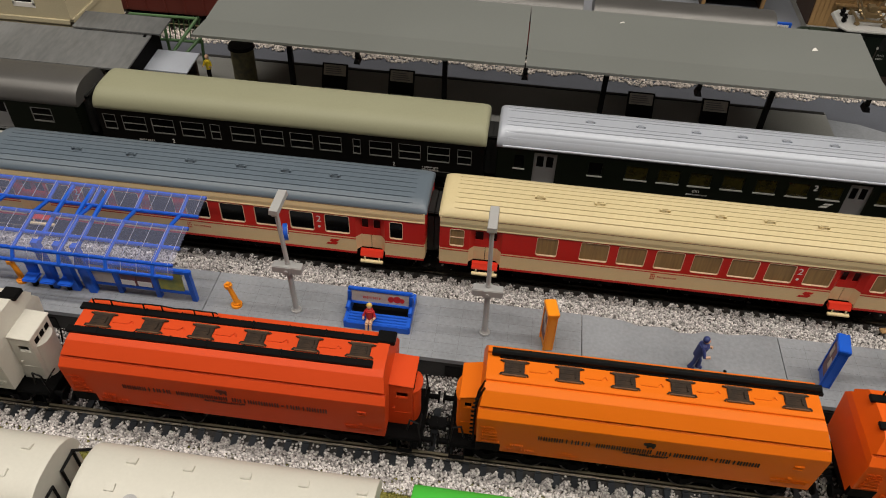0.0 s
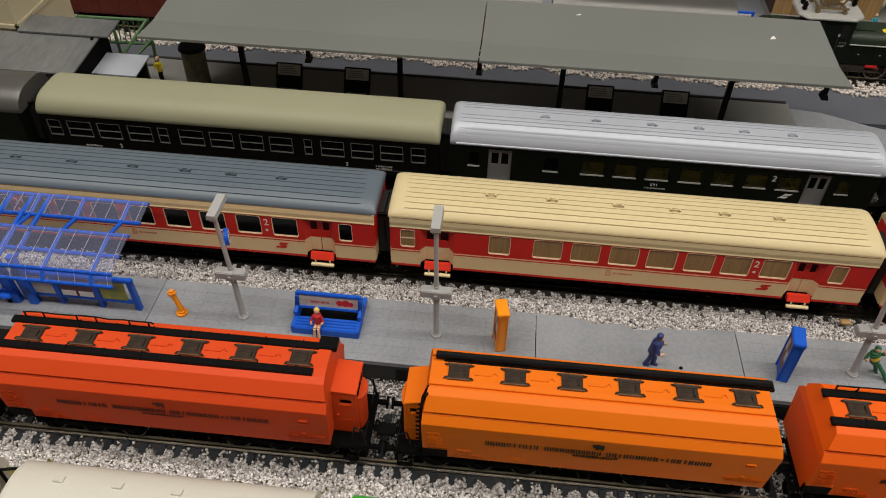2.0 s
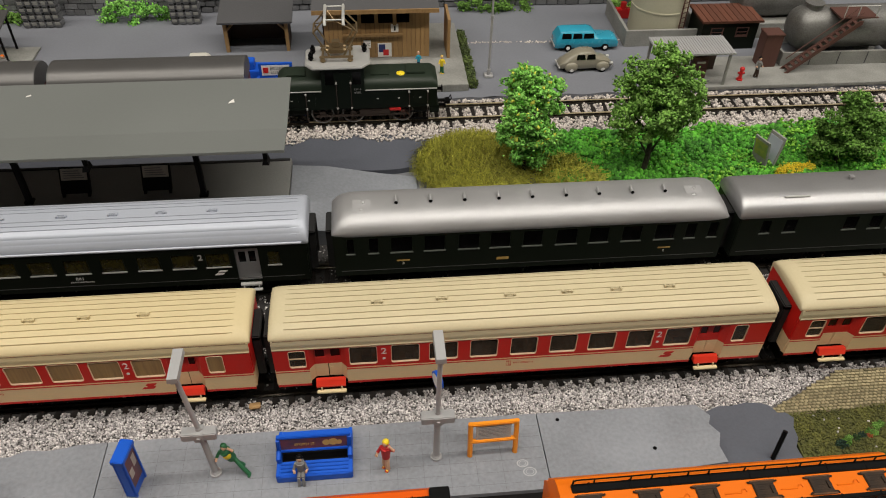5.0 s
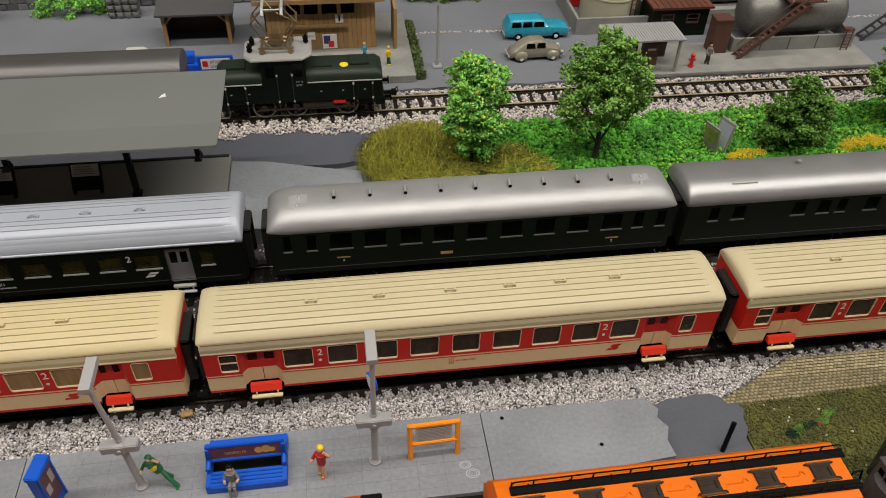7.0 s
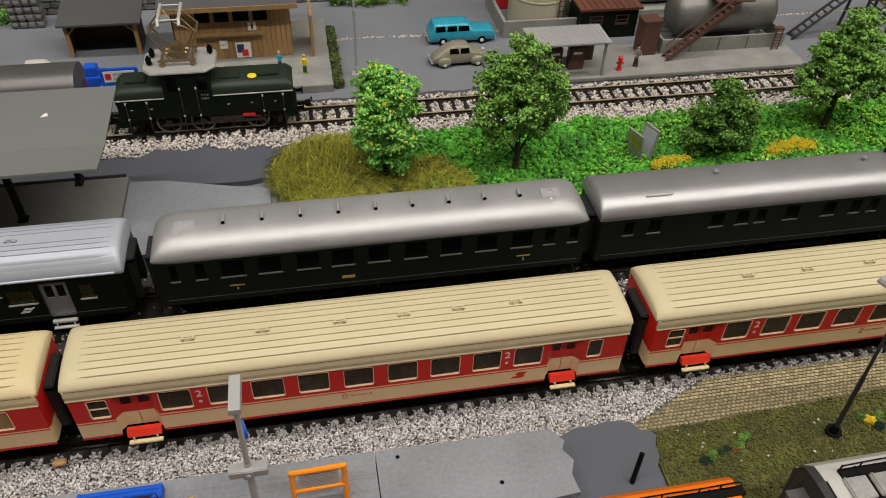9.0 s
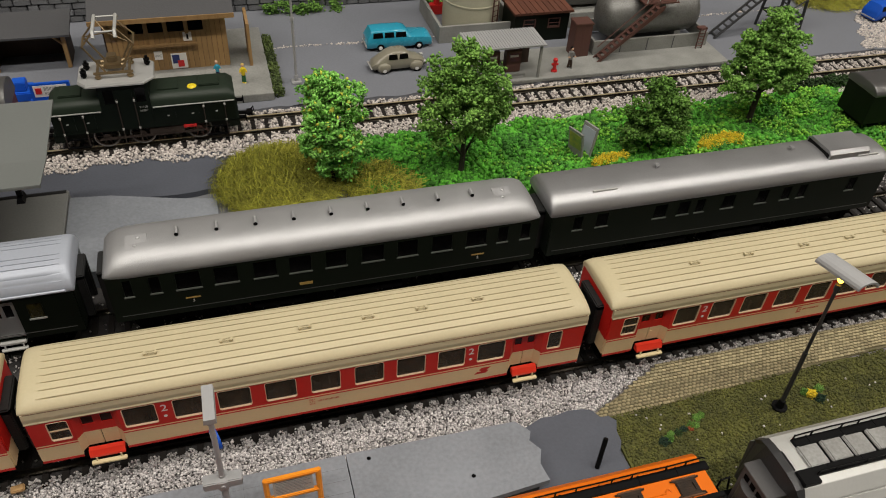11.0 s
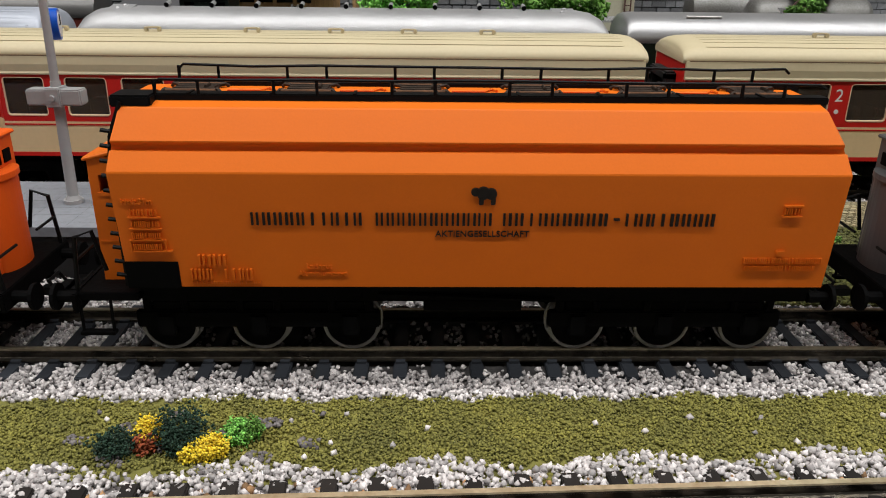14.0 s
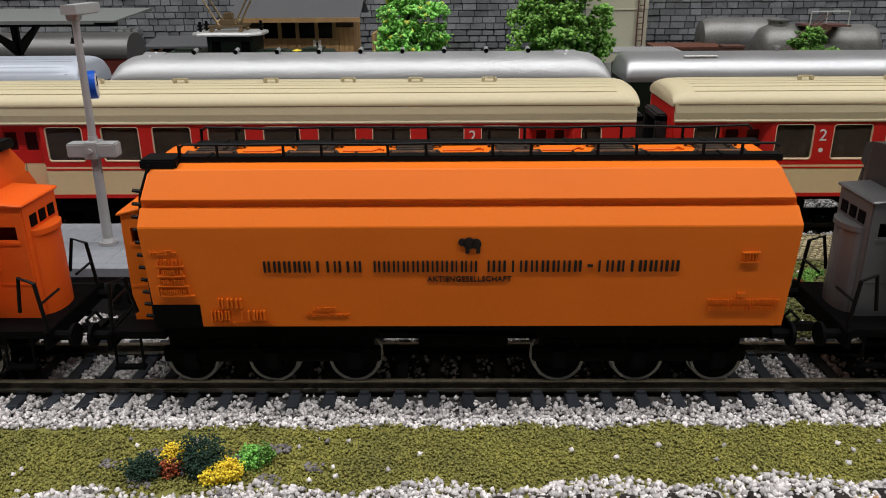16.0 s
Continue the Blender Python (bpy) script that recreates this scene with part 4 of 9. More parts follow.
            for i in range(12):
                q = 6.6 + 20 * (i // 2) + 7.3 * (i % 2)
                if q > x1:
                    break
                bm = bmesh.new()
                rod(bm, [(q, yr, 47.0), (q, yr, zt)], 0.3)
                part("rail_post", bm, BLACK, w)
    for i in range(12 if side else 0):
        bm = bmesh.new()
        q = 5.5 + i * 9.6
        box(bm, q, q + 8.7, -3.0, 5.0, 46.8, 47.4 + 0.3 * (i % 2), 0.25)
        box(bm, q + 0.8, q + 1.5, -3.2, 5.2, 47.0, 47.7 + 0.3 * (i % 2), 0.1)
        part("roof_panel", bm, PANELGREY, w)
    for i in range(0 if side else 6):
        at = spot(X(11.6 + i * 19.9), 0.9 if heavy else 0.7, 0)
        k = 3.3
        bm = bmesh.new()
        box(bm, -3.7, 3.7, -k, k, 46.6, 47.5, 0.25)
        for q in (-1.9, 0, 1.9):
            box(bm, -3.5, 3.5, q - 0.1, q + 0.1, 47.4, 47.6)
        box(bm, 1.9, 2.4, -1.6, 1.2, 47.4, 48.0, 0.1)
        for sx in (-1, 1):
            for sy in (-1, 1):
                rod(bm, [(sx * 3.4, sy * (k - 0.7), 47.3), (sx * 4.6, sy * (k - 0.5), 47.5), (sx * 5.1, sy * (k - 0.1), 47.0)], 0.34)
        h = part("hatch", bm, RUSTY, w, at=at, label="dirty brown loading hatch")
        for sy in (-1, 1):
            bm = bmesh.new()
            rod(bm, [(-4.3, sy * k, 47.3), (4.3, sy * k, 47.3)], 0.36, 8)
            part("hinge_bar", bm, HATCHRIM, h)
        if i < 5:
            bm = bmesh.new()
            rod(bm, [(5.6, -0.3, 46.95), (11.5, -0.3, 46.95), (12.4, 0.9, 47.1), (13.2, 0.9, 47.1), (13.6, -0.1, 47.0)], 0.26)
            part("hatch_link", bm, paint, w, at=spot(11.6 + i * 19.9, 0.7, 0))
    # raised marks
    def mark(z):
        return spot(0.4, face_y(z + 0.35) - 0.1, z + 0.35, rx=LEAN)

    if not side:
        bm = bmesh.new()
        glyph_bars(bm, 22.4, 41.6, 0, 2.25, 0, 10, 1)
        glyph_bars(bm, 43.4, 63.6, 0, 2.25, 0, 11, 2)
        glyph_bars(bm, 65.0, 101.8, 0, 2.25, 0, 18, 3, gaps=(9,))
        box(bm, 84.0, 85.0, -0.3, 0.1, 1.0, 1.4)
        part("title_strip", bm, letter, body, at=mark(26.6))
        words("AKTIENGESELLSCHAFT", 1.1, letter, body, at=spot(54.0, face_y(24.5) - 0.15, 24.5 + 0.35, rx=LEAN))
        bm = bmesh.new()
        cyl(bm, (61.6, -0.3, 2.1), (61.6, 0.1, 2.1), 1.15, 14)
        cyl(bm, (62.9, -0.3, 2.0), (62.9, 0.1, 2.0), 1.0, 14)
        box(bm, 60.9, 61.7, -0.3, 0.1, 0, 1.6, 0.1)
        box(bm, 62.9, 63.7, -0.3, 0.1, 0, 1.6, 0.1)
        cyl(bm, (60.3, -0.3, 2.3), (60.3, 0.1, 2.3), 0.75, 12)
        part("emblem", bm, letter, body, at=mark(30.4))
        bm = bmesh.new()
        glyph_bars(bm, 12.7, 18.0, 2.2, 4.1, 0, 3, 6, 0.55)
        glyph_bars(bm, 11.2, 22.2, -0.5, 1.4, 0, 8, 7, 0.55, gaps=(3,))
        glyph_bars(bm, 11.2, 23.4, -1.6, -1.1, 0, 15, 8, 0.2)
        part("number_strip", bm, paint, body, at=mark(16.9))
        words("Ladegut", 1.0, paint, body, at=spot(31.6, face_y(18.3) - 0.15, 18.3 + 0.35, rx=LEAN))
        words("Aluminiumoxyd", 0.95, paint, body, at=spot(30.1, face_y(16.9) - 0.15, 16.9 + 0.35, rx=LEAN))
        words("Inhalt 37m", 1.05, paint, body, at=spot(1.4, face_y(30.2) - 0.15, 30.2 + 0.35, rx=LEAN), space=0.85)
        bm = bmesh.new()
        for j in range(4):
            z = 0.4 + j * 2.1
            box(bm, 2.0, 7.4 + (j == 0) * 1.2, -0.5, 0.1, z, z + 0.18)
            glyph_bars(bm, 2.2, 7.2, z + 0.4, z + 1.45, 0, 7, 10 + j, 0.5)
        box(bm, 1.7, 1.9, -0.5, 0.1, 0.4, 2.6)
        box(bm, 7.6, 7.8, -0.5, 0.1, 0.4, 2.6)
        part("data_strip", bm, paint, body, at=mark(21.2))
        bm = bmesh.new()
        box(bm, 112.8, 116.2, -0.5, 0.1, 1.9, 2.15)
        box(bm, 112.8, 116.2, -0.5, 0.1, 0, 0.25)
        glyph_bars(bm, 113.0, 116.0, 0.5, 1.7, 0, 4, 21, 0.5)
        part("builder_strip", bm, paint, body, at=mark(28.4))
        bm = bmesh.new()
        glyph_bars(bm, 107.6, 121.6, 1.4, 2.4, 0, 20, 22, 0.5)
        glyph_bars(bm, 108.0, 120.6, 0, 0.9, 0, 18, 23, 0.5)
        box(bm, 113, 114.6, -0.5, 0.1, 2.8, 4.0, 0.2)
        part("corner_strip", bm, paint, body, at=mark(18.2))
    else:
        bm = bmesh.new()
        glyph_bars(bm, 26, 31, 3.2, 5.6, 0, 2, 31, 0.5)
        glyph_bars(bm, 22, 36, 0.4, 1.7, 0, 10, 32, 0.5)
        part("number_strip", bm, CLOTH_GREY, body, at=mark(20.5))
        bm = bmesh.new()
        for j in range(4):
            glyph_bars(bm, 6, 16, j * 1.7, j * 1.7 + 1.0, 0, 9, 40 + j, 0.5)
        part("data_strip", bm, CABGREY, body, at=mark(25))
    return w


hopper_wagon(-229.9, "off-white hopper wagon with a brakeman's cab", WHITE_WAGON, 1, LETTER, 0, 0)
hopper_wagon(-81.4, "bright red hopper wagon with black roof walkways", RED_WAGON, 1, LETTER_RED, 0, 0.42)
hopper_wagon(75.9, "orange hopper wagon with a thick black roof pipe", ORANGE, -1, LETTER, 0, 0, heavy=True)
hopper_wagon(212.2, "red-orange hopper wagon with black roof walkways", ORANGE_RED, 1, LETTER, 0, 0.35)
hopper_wagon(371.2, "orange hopper wagon with raised lettering and roof rails", ORANGE, -1, LETTER, 1, 1)
hopper_wagon(521.1, "silver-grey hopper wagon with finely ribbed grey-green sides", SILVER_WAGON, -1, LETTER, 1, 1, side=GREY_SIDE, cab_paint=CABGREY)


def roof_ring(W, H, ze, n=16, p=0.72):
    pts = []
    for i in range(n + 1):
        t = math.pi * i / n
        c, s = math.cos(t), math.sin(t)
        pts.append((-W * math.copysign(abs(c) ** p, c), ze + H * s))
    return pts


def roof_height(y, W, H, ze, p=0.72):
    c = min(1.0, (abs(y) / W) ** (1 / p))
    return ze + H * math.sqrt(max(0.0, 1 - c * c))


def roof(parent, L, W, H, ze, mats, ends=None, name="roof", over=0.6, p=0.72, grooves=()):
    ends = ends or ((0, 0.93, 0.5), (0.6, 0.96, 0.68), (1.8, 0.985, 0.84), (3.8, 1, 0.94), (6.5, 1, 0.985), (11, 1, 1))
    base = roof_ring(1, 1, 0, p=p)
    for g in grooves:
        h = roof_height(g / W, 1, 1, 0, p)
        deep = 0.75 + 1.5 * max(0.0, abs(g) / W - 0.7)
        base = [q for q in base if abs(q[0] - g / W) > 0.4 / W]
        base += [((g + o) / W, roof_height((g + o) / W, 1, 1, 0, p) if abs(o) > 0.15 else h - deep / H) for o in (-0.24, -0.15, 0.15, 0.24)]
    base.sort()
    plain = [(y, max(z, roof_height(y, 1, 1, 0, p))) for y, z in base]
    if grooves:
        ends = tuple(ends) + ((11.4, 1, 1),)
    rings = []
    cols = [(-over + d, a, b) for d, a, b in ends] + [(L + over - d, a, b) for d, a, b in reversed(ends)]
    for x, a, b in cols:
        ring = [(x, y * W * a, ze + z * H * b) for y, z in (base if 10.9 - over < x < L + over - 10.9 else plain)]
        ring += [(x, W * a * 0.97, ze - 0.7), (x, -W * a * 0.97, ze - 0.7)]
        rings.append(ring)
    bm = bmesh.new()
    loft(bm, rings)
    return part(name, bm, mats, parent, smooth=50)


def wall_open(bm, x0, x1, y0, y1, z0, z1, holes, m=0):
    """A wall with real openings, each (xa, xb, za, zb)."""
    xs = sorted({x0, x1, *[h[0] for h in holes if x0 < h[0] < x1], *[h[1] for h in holes if x0 < h[1] < x1]})
    for a, b in zip(xs, xs[1:]):
        mid = (a + b) / 2
        cuts = sorted((max(z0, h[2]), min(z1, h[3])) for h in holes if h[0] < mid < h[1])
        z = z0
        for c, d in cuts:
            if c > z + 0.01:
                box(bm, a, b, y0, y1, z, c, m=m)
            z = max(z, d)
        if z < z1 - 0.01:
            box(bm, a, b, y0, y1, z, z1, m=m)
    bmesh.ops.remove_doubles(bm, verts=bm.verts, dist=0.001)


def window(parent, xa, xb, za, zb, y, rim=RIM, sill=None, glass=DARKGLASS, bar=False, t=0.55):
    bm = bmesh.new()
    for a, b, c, d in ((xa, xb, zb - t, zb), (xa, xb, za, za + t * (2.2 if not sill else 1.0)), (xa, xa + t, za + t, zb - t), (xb - t, xb, za + t, zb - t)):
        box(bm, a, b, y - 0.16, y + 0.5, c, d, 0.08)
    if bar:
        box(bm, xa + t, xb - t, y - 0.1, y + 0.3, (za + zb) / 2 - 0.2, (za + zb) / 2 + 0.2)
    w = part("window", bm, rim, parent)
    bm = bmesh.new()
    box(bm, xa + t * 0.6, xb - t * 0.6, y + 0.3, y + 0.45, za + t * 0.6, zb - t * 0.6)
    p = part("pane", bm, glass, w)
    if sill:
        bm = bmesh.new()
        box(bm, xa - 0.2, xb + 0.2, y - 0.5, y, za - 0.35, za + 0.5, 0.1)
        part("sill", bm, sill, w, "worn silver window sill")
    return w


def rounded(xa, xb, za, zb, r, n=4):
    """The corner-rounded outline of an opening, as (x, z)."""
    out = []
    for cx, cz, a0 in ((xb - r, zb - r, 0), (xa + r, zb - r, 90), (xa + r, za + r, 180), (xb - r, za + r, 270)):
        out += [(cx + r * math.cos(radians(a0 + 90 * i / n)), cz + r * math.sin(radians(a0 + 90 * i / n))) for i in range(n + 1)]
    return out


def round_window(parent, xa, xb, za, zb, y, pane, rim=RIM, bar=False, t=0.2, r=1.1):
    """A window with rounded corners, a moulded pale rim round a deep reveal, and its pane."""
    out, inn = rounded(xa, xb, za, zb, r), rounded(xa + t, xb - t, za + t * 1.5, zb - t * 0.7, r - 0.3)
    bm = bmesh.new()
    loft(bm, [[(x, y + 0.9, z) for x, z in out], [(x, y - 0.14, z) for x, z in out], [(x, y - 0.2, z) for x, z in inn], [(x, y + 0.5, z) for x, z in rounded(xa + t + 0.04, xb - t - 0.04, za + t * 1.5 + 0.22, zb - t * 0.7 - 0.02, r - 0.4)]], caps=False)
    if bar:
        box(bm, xa + t, xb - t, y + 0.2, y + 0.6, (za + zb) / 2 - 0.25, (za + zb) / 2 + 0.25)
    w = part("window", bm, rim, parent)
    bm = bmesh.new()
    box(bm, xa + t * 0.4, xb - t * 0.4, y + 0.48, y + 0.62, za + t * 0.4, zb - t * 0.4)
    ob = part("pane", bm, pane, w)
    ob.visible_shadow = False
    return w


def corner_fill(bm, hole, y0, y1, r=1.1):
    """Fills the square corners of an opening down to its rounded outline."""
    xa, xb, za, zb = hole
    for cx, cz, sx, sz in ((xa, za, 1, 1), (xb, za, -1, 1), (xb, zb, -1, -1), (xa, zb, 1, -1)):
        arc = [(cx + sx * r * (1 - math.cos(radians(a))), cz + sz * r * (1 - math.sin(radians(a)))) for a in (0, 30, 60, 90)]
        loft(bm, [[(x, y, z) for x, z in [(cx, cz)] + arc] for y in (y0, y1)])


def gangway(parent, x, d, w=8.5, z0=12, z1=36):
    bm = bmesh.new()
    a, b = sorted((x, x + d * 3.6))
    box(bm, a, b, -w, -w + 2.4, z0, z1, 0.5)
    box(bm, a, b, w - 2.4, w, z0, z1, 0.5)
    box(bm, a, b, -w, w, z1 - 2.4, z1 + 0.3, 0.5)
    a, b = sorted((x, x + d * 0.6))
    box(bm, a, b, -w + 2.4, w - 2.4, z0, z1 - 2.4)
    part("gangway", bm, RUBBER, parent)


RED_LAYOUT = ([(6.4, 13.6)], [(14.6, 30.2), (182.7, 196.6)], [(31.6, 43.4), (49.2, 61.2), (65.3, 77.6), (82.8, 94.7), (100.2, 111.8), (117.3, 129.1), (134.2, 146.1), (151.2, 162.8), (168, 179.9)], [(198.9, 205.2)], (46.3, 165.4), 173.2)
RED_LAYOUT_K1 = ([(4.8, 11.6)], [(14.0, 29.2), (179.4, 192.4)], [(45.0, 54.8), (65.0, 78.0), (82.0, 94.8), (99.0, 111.8), (115.6, 128.4), (132.2, 144.8), (148.4, 160.8), (165.4, 177.6)], [(195.2, 202.0)], (163.1,), 171.5)


def express_coach(x, L, label, roof_mat, layout, seats, curtain=False, pane=TINTGLASS):
    c = thing("passenger_coach", label, "coach", spot(x, 419.3, 0), "platform train coaches")
    W = 15.6
    small, doors, wins, small2, twos, logo_x = layout
    holes = [(a, b, 23.2, 34.3) for a, b in wins] + [(a, b, 23.2, 33.8) for a, b in small + small2]
    dholes = [(a, b, 12.2, 34.4) for a, b in doors]
    for s in (-1, 1):
        lo, hi = sorted((s * W, s * (W - 0.9)))
        bm = bmesh.new()
        wall_open(bm, 0.4, L - 0.4, lo, hi, 12.4, 21.6, dholes)
        part("lower_panel", bm, CREAM, c, "cream painted lower side panel")
        bm = bmesh.new()
        wall_open(bm, 0.4, L - 0.4, lo, hi, 21.6, 35.2, dholes + holes)
        for h in holes:
            corner_fill(bm, h, lo, hi)
        up = part("upper_panel", bm, RED_COACH, c, "carmine red window band")
        bm = bmesh.new()
        for a, b in zip([0.4] + [d[1] for d in doors], [d[0] for d in doors] + [L - 0.4]):
            box(bm, a, b, s * W - 0.14, s * W + 0.14, 20.5, 20.95)
            box(bm, a, b, s * W - 0.12, s * W + 0.12, 11.3, 12.5)
        part("stripe", bm, RED_COACH, c)
        bm = bmesh.new()
        prism(bm, [(s * (W - 1.2), 35.1), (s * (W + 0.5), 35.1), (s * (W + 0.6), 35.5), (s * (W + 0.3), 36.0), (s * (W + 0.45), 38.0), (s * (W + 0.15), 40.4), (s * (W - 1.2), 40.4)], 0.2, L - 0.2)
        part("gutter", bm, CREAM if roof_mat is BLUE_ROOF else roof_mat, c)
        for a, b in wins:
            round_window(c, a, b, 23.2, 34.3, -W, pane) if s < 0 else None
        for a, b in small + small2:
            round_window(c, a, b, 23.2, 33.8, -W, pane, bar=(a, b) in small) if s < 0 else None
        for a, b in doors:
            yd = s * (W - 2.8)
            bm = bmesh.new()
            wall_open(bm, a, b, yd - 0.3, yd + 0.3, 22.2, 34.4, [(a + 2.6, (a + b) / 2 - 1.3, 26.5, 32.3), ((a + b) / 2 + 1.3, b - 2.6, 26.5, 32.3)])
            box(bm, a, b, min(yd, s * W), max(yd, s * W), 34.0, 34.5)
            d = part("door", bm, RED_COACH, c)
            for za, zb, mt in ((14.0, 22.2, CREAM), (22.2, 34.0, RED_COACH)):
                for e, f in ((a, a + 2.4), (b, b - 2.4)):
                    bm = bmesh.new()
                    loft(bm, [[(e, s * W, z), (f, yd, z), (e, yd, z)] for z in (za, zb)])
                    part("door_cheek", bm, mt, d)
            bm = bmesh.new()
            box(bm, a, (a + b) / 2 - 0.15, yd - 0.3, yd + 0.3, 14.0, 22.2, 0.1)
            box(bm, (a + b) / 2 + 0.15, b, yd - 0.3, yd + 0.3, 14.0, 22.2, 0.1)
            part("door_panel", bm, CREAM, d, "cream lower door leaves")
            bm = bmesh.new()
            box(bm, a + 2.1, b - 2.1, yd + 0.05, yd + 0.2, 25.4, 32.6)
            part("pane", bm, DOORGLASS, d)
            bm = bmesh.new()
            cyl(bm, ((a + b) / 2 + 1.2, yd - 0.5 * 1, 19.5), ((a + b) / 2 + 1.2, yd + 0.5, 19.5), 0.5, 8)
            part("door_handle", bm, CREAM, d)
            bm = bmesh.new()
            prism(bm, [(s * (W - 1.4), 14.2), (s * (W + 0.5), 14.2), (s * (W + 1.6), 12.2), (s * (W + 1.6), 11.2), (s * (W - 1.4), 11.2)], a + 2.0, b - 1.0)
            part("upper_step", bm, REDSTEP, c, "bright red folding step")
            bm = bmesh.new()
            box(bm, a + 2.2, b - 0.9, s * (W + 2.3) - 0.9, s * (W + 2.3) + 0.9, 8.6, 9.7, 0.2)
            for q in (a + 4.2, b - 2.8):
                cyl(bm, (q, s * (W + 1.6), 11.4), (q, s * (W + 2.0), 9.4), 0.4, 6)
            part("lower_step", bm, CREAM_ROOF, c, "cream step board")
    for xe in (0.4, L - 0.4):
        bm = bmesh.new()
        box(bm, xe - 0.45, xe + 0.45, -W + 0.9, W - 0.9, 21.6, 40.2)
        part("end_wall", bm, RED_COACH, c)
        bm = bmesh.new()
        box(bm, xe - 0.43, xe + 0.43, -W + 0.9, W - 0.9, 12.4, 21.6)
        part("lower_end_wall", bm, CREAM, c)
    gangway(c, 0, -1)
    gangway(c, L, 1)
    bm = bmesh.new()
    box(bm, 1, L - 1, -W + 1.6, W - 1.6, 11.4, 12.6)
    box(bm, 2, L - 2, -10.5, 10.5, 8.8, 11.4)
    for a, b in ((60, 84), (92, 106), (116, 146)):
        box(bm, a, b, -12.5, 12.5, 5.4, 9, 0.4)
    part("underframe", bm, CHASSIS, c)
    for q in (27, L - 27):
        bogie(c, q, (-14, 14), tyre=TYRE_DARK)
    bm = bmesh.new()
    box(bm, 3, L - 3, -2.2, 2.2, 13, 33)
    part("partition", bm, seats, c)
    bm = bmesh.new()
    box(bm, 0, 2.4, -4.8, 4.8, 0, 14, 0.5)
    box(bm, -3.4, 0.4, -4.8, 4.8, 0, 5, 0.5)
    bench_mesh = finish(bm, "seat", seats)
    for i in range(16):
        for y in (-8.4, 8.4):
            part("seat", bench_mesh, None, c, at=spot(34 + i * 9.3, y, 13, 180 * (i % 2)))
    if curtain:
        for a, b in wins:
            bm = bmesh.new()
            for j in range(7):
                cyl(bm, (a + (b - a) * (j + 0.5) / 7, -W + 2.4, 22.5), (a + (b - a) * (j + 0.5) / 7, -W + 2.4, 34), 0.9, 8)
            part("curtain", bm, CURTAIN, c, "drawn pale curtain")
    r = roof(c, L, W + 0.1, 5.3, 40.4, roof_mat, ends=((0, 0.965, 0.6), (0.6, 0.98, 0.75), (1.8, 0.992, 0.88), (3.8, 1, 0.955), (6.5, 1, 0.988), (11, 1, 1)), grooves=(-12.6, -9.6, -6.5, -3.3, 0, 3.3, 6.5, 9.6, 12.6), p=0.7)
    # dark strip on the roof seam, coloured as the shadow in its gap
    for q in (-1, 1):
        bm = bmesh.new()
        box(bm, 1.0, L - 1.0, q * (W + 0.1) - 0.12, q * (W + 0.1) + 0.14, 40.3, 40.55)
        part("eave_seam_shade", bm, INTDARK, r)
    bm = bmesh.new()
    for q in (-1.9, 1.9):
        box(bm, q - 0.5, q + 0.5, -0.8, 0.8, -0.3, 1.1, 0.2)
    box(bm, -1.9, 1.9, -0.75, -0.25, 0.75, 1.15, 0.1)
    box(bm, -1.9, 1.9, 0.25, 0.75, 0.75, 1.15, 0.1)
    vent = finish(bm, "vent", roof_mat)
    for q in (44.3, 71.5, 100.8, 125.7, 147.3, 170.8):
        part("roof_vent", vent, None, r, at=spot(q, -1.6, 45.95))
    for q in twos:
        words("2", 3.6, WHITE, c, "class_number", spot(q - 1.4, -W - 0.05, 29.2), 0.05)
        bm = bmesh.new()
        cyl(bm, (q - 0.2, -W - 0.1, 26.2), (q - 0.2, -W + 0.1, 26.2), 0.7, 10)
        part("class_dot", bm, WHITE, c)
    bm = bmesh.new()
    for poly in (((-3.4, 0), (1.4, 0), (2.6, 1.2), (-2.4, 1.2)), ((-0.4, 1.2), (2.6, 1.2), (1.6, 2.3), (-1.4, 2.3)), ((-1.6, 2.3), (2.4, 2.3), (3.4, 3.5), (-0.6, 3.5))):
        loft(bm, [[(logo_x - 2 + p, y, 15.6 + q) for p, q in poly] for y in (-W - 0.12, -W + 0.1)])
    part("emblem", bm, RED_COACH, c)
    bm = bmesh.new()
    for j in range(3):
        glyph_bars(bm, 99, 101.4, 18.8 - j * 1.3, 19.7 - j * 1.3, -W, 3, 50 + j, 0.1)
    glyph_bars(bm, 102.2, 111, 17.5, 18.4, -W, 9, 55, 0.1)
    part("number_strip", bm, RED_COACH, c)
    return c


express_coach(-173.9, 215.7, "red and cream coach with a slate blue roof", BLUE_ROOF, RED_LAYOUT, INTDARK, pane=DARKGLASS)
express_coach(48.6, 213.4, "red and cream coach with a yellowish cream roof and curtains", CREAM_ROOF, RED_LAYOUT_K1, INTERIOR, True, TANGLASS)
express_coach(270.6, 215.7, "red and cream coach with a pale cream roof", CREAM_ROOF_W, RED_LAYOUT, INTDARK)
express_coach(497.6, 215.7, "red and cream coach with a pale cream roof", CREAM_ROOF_W, RED_LAYOUT, INTDARK)


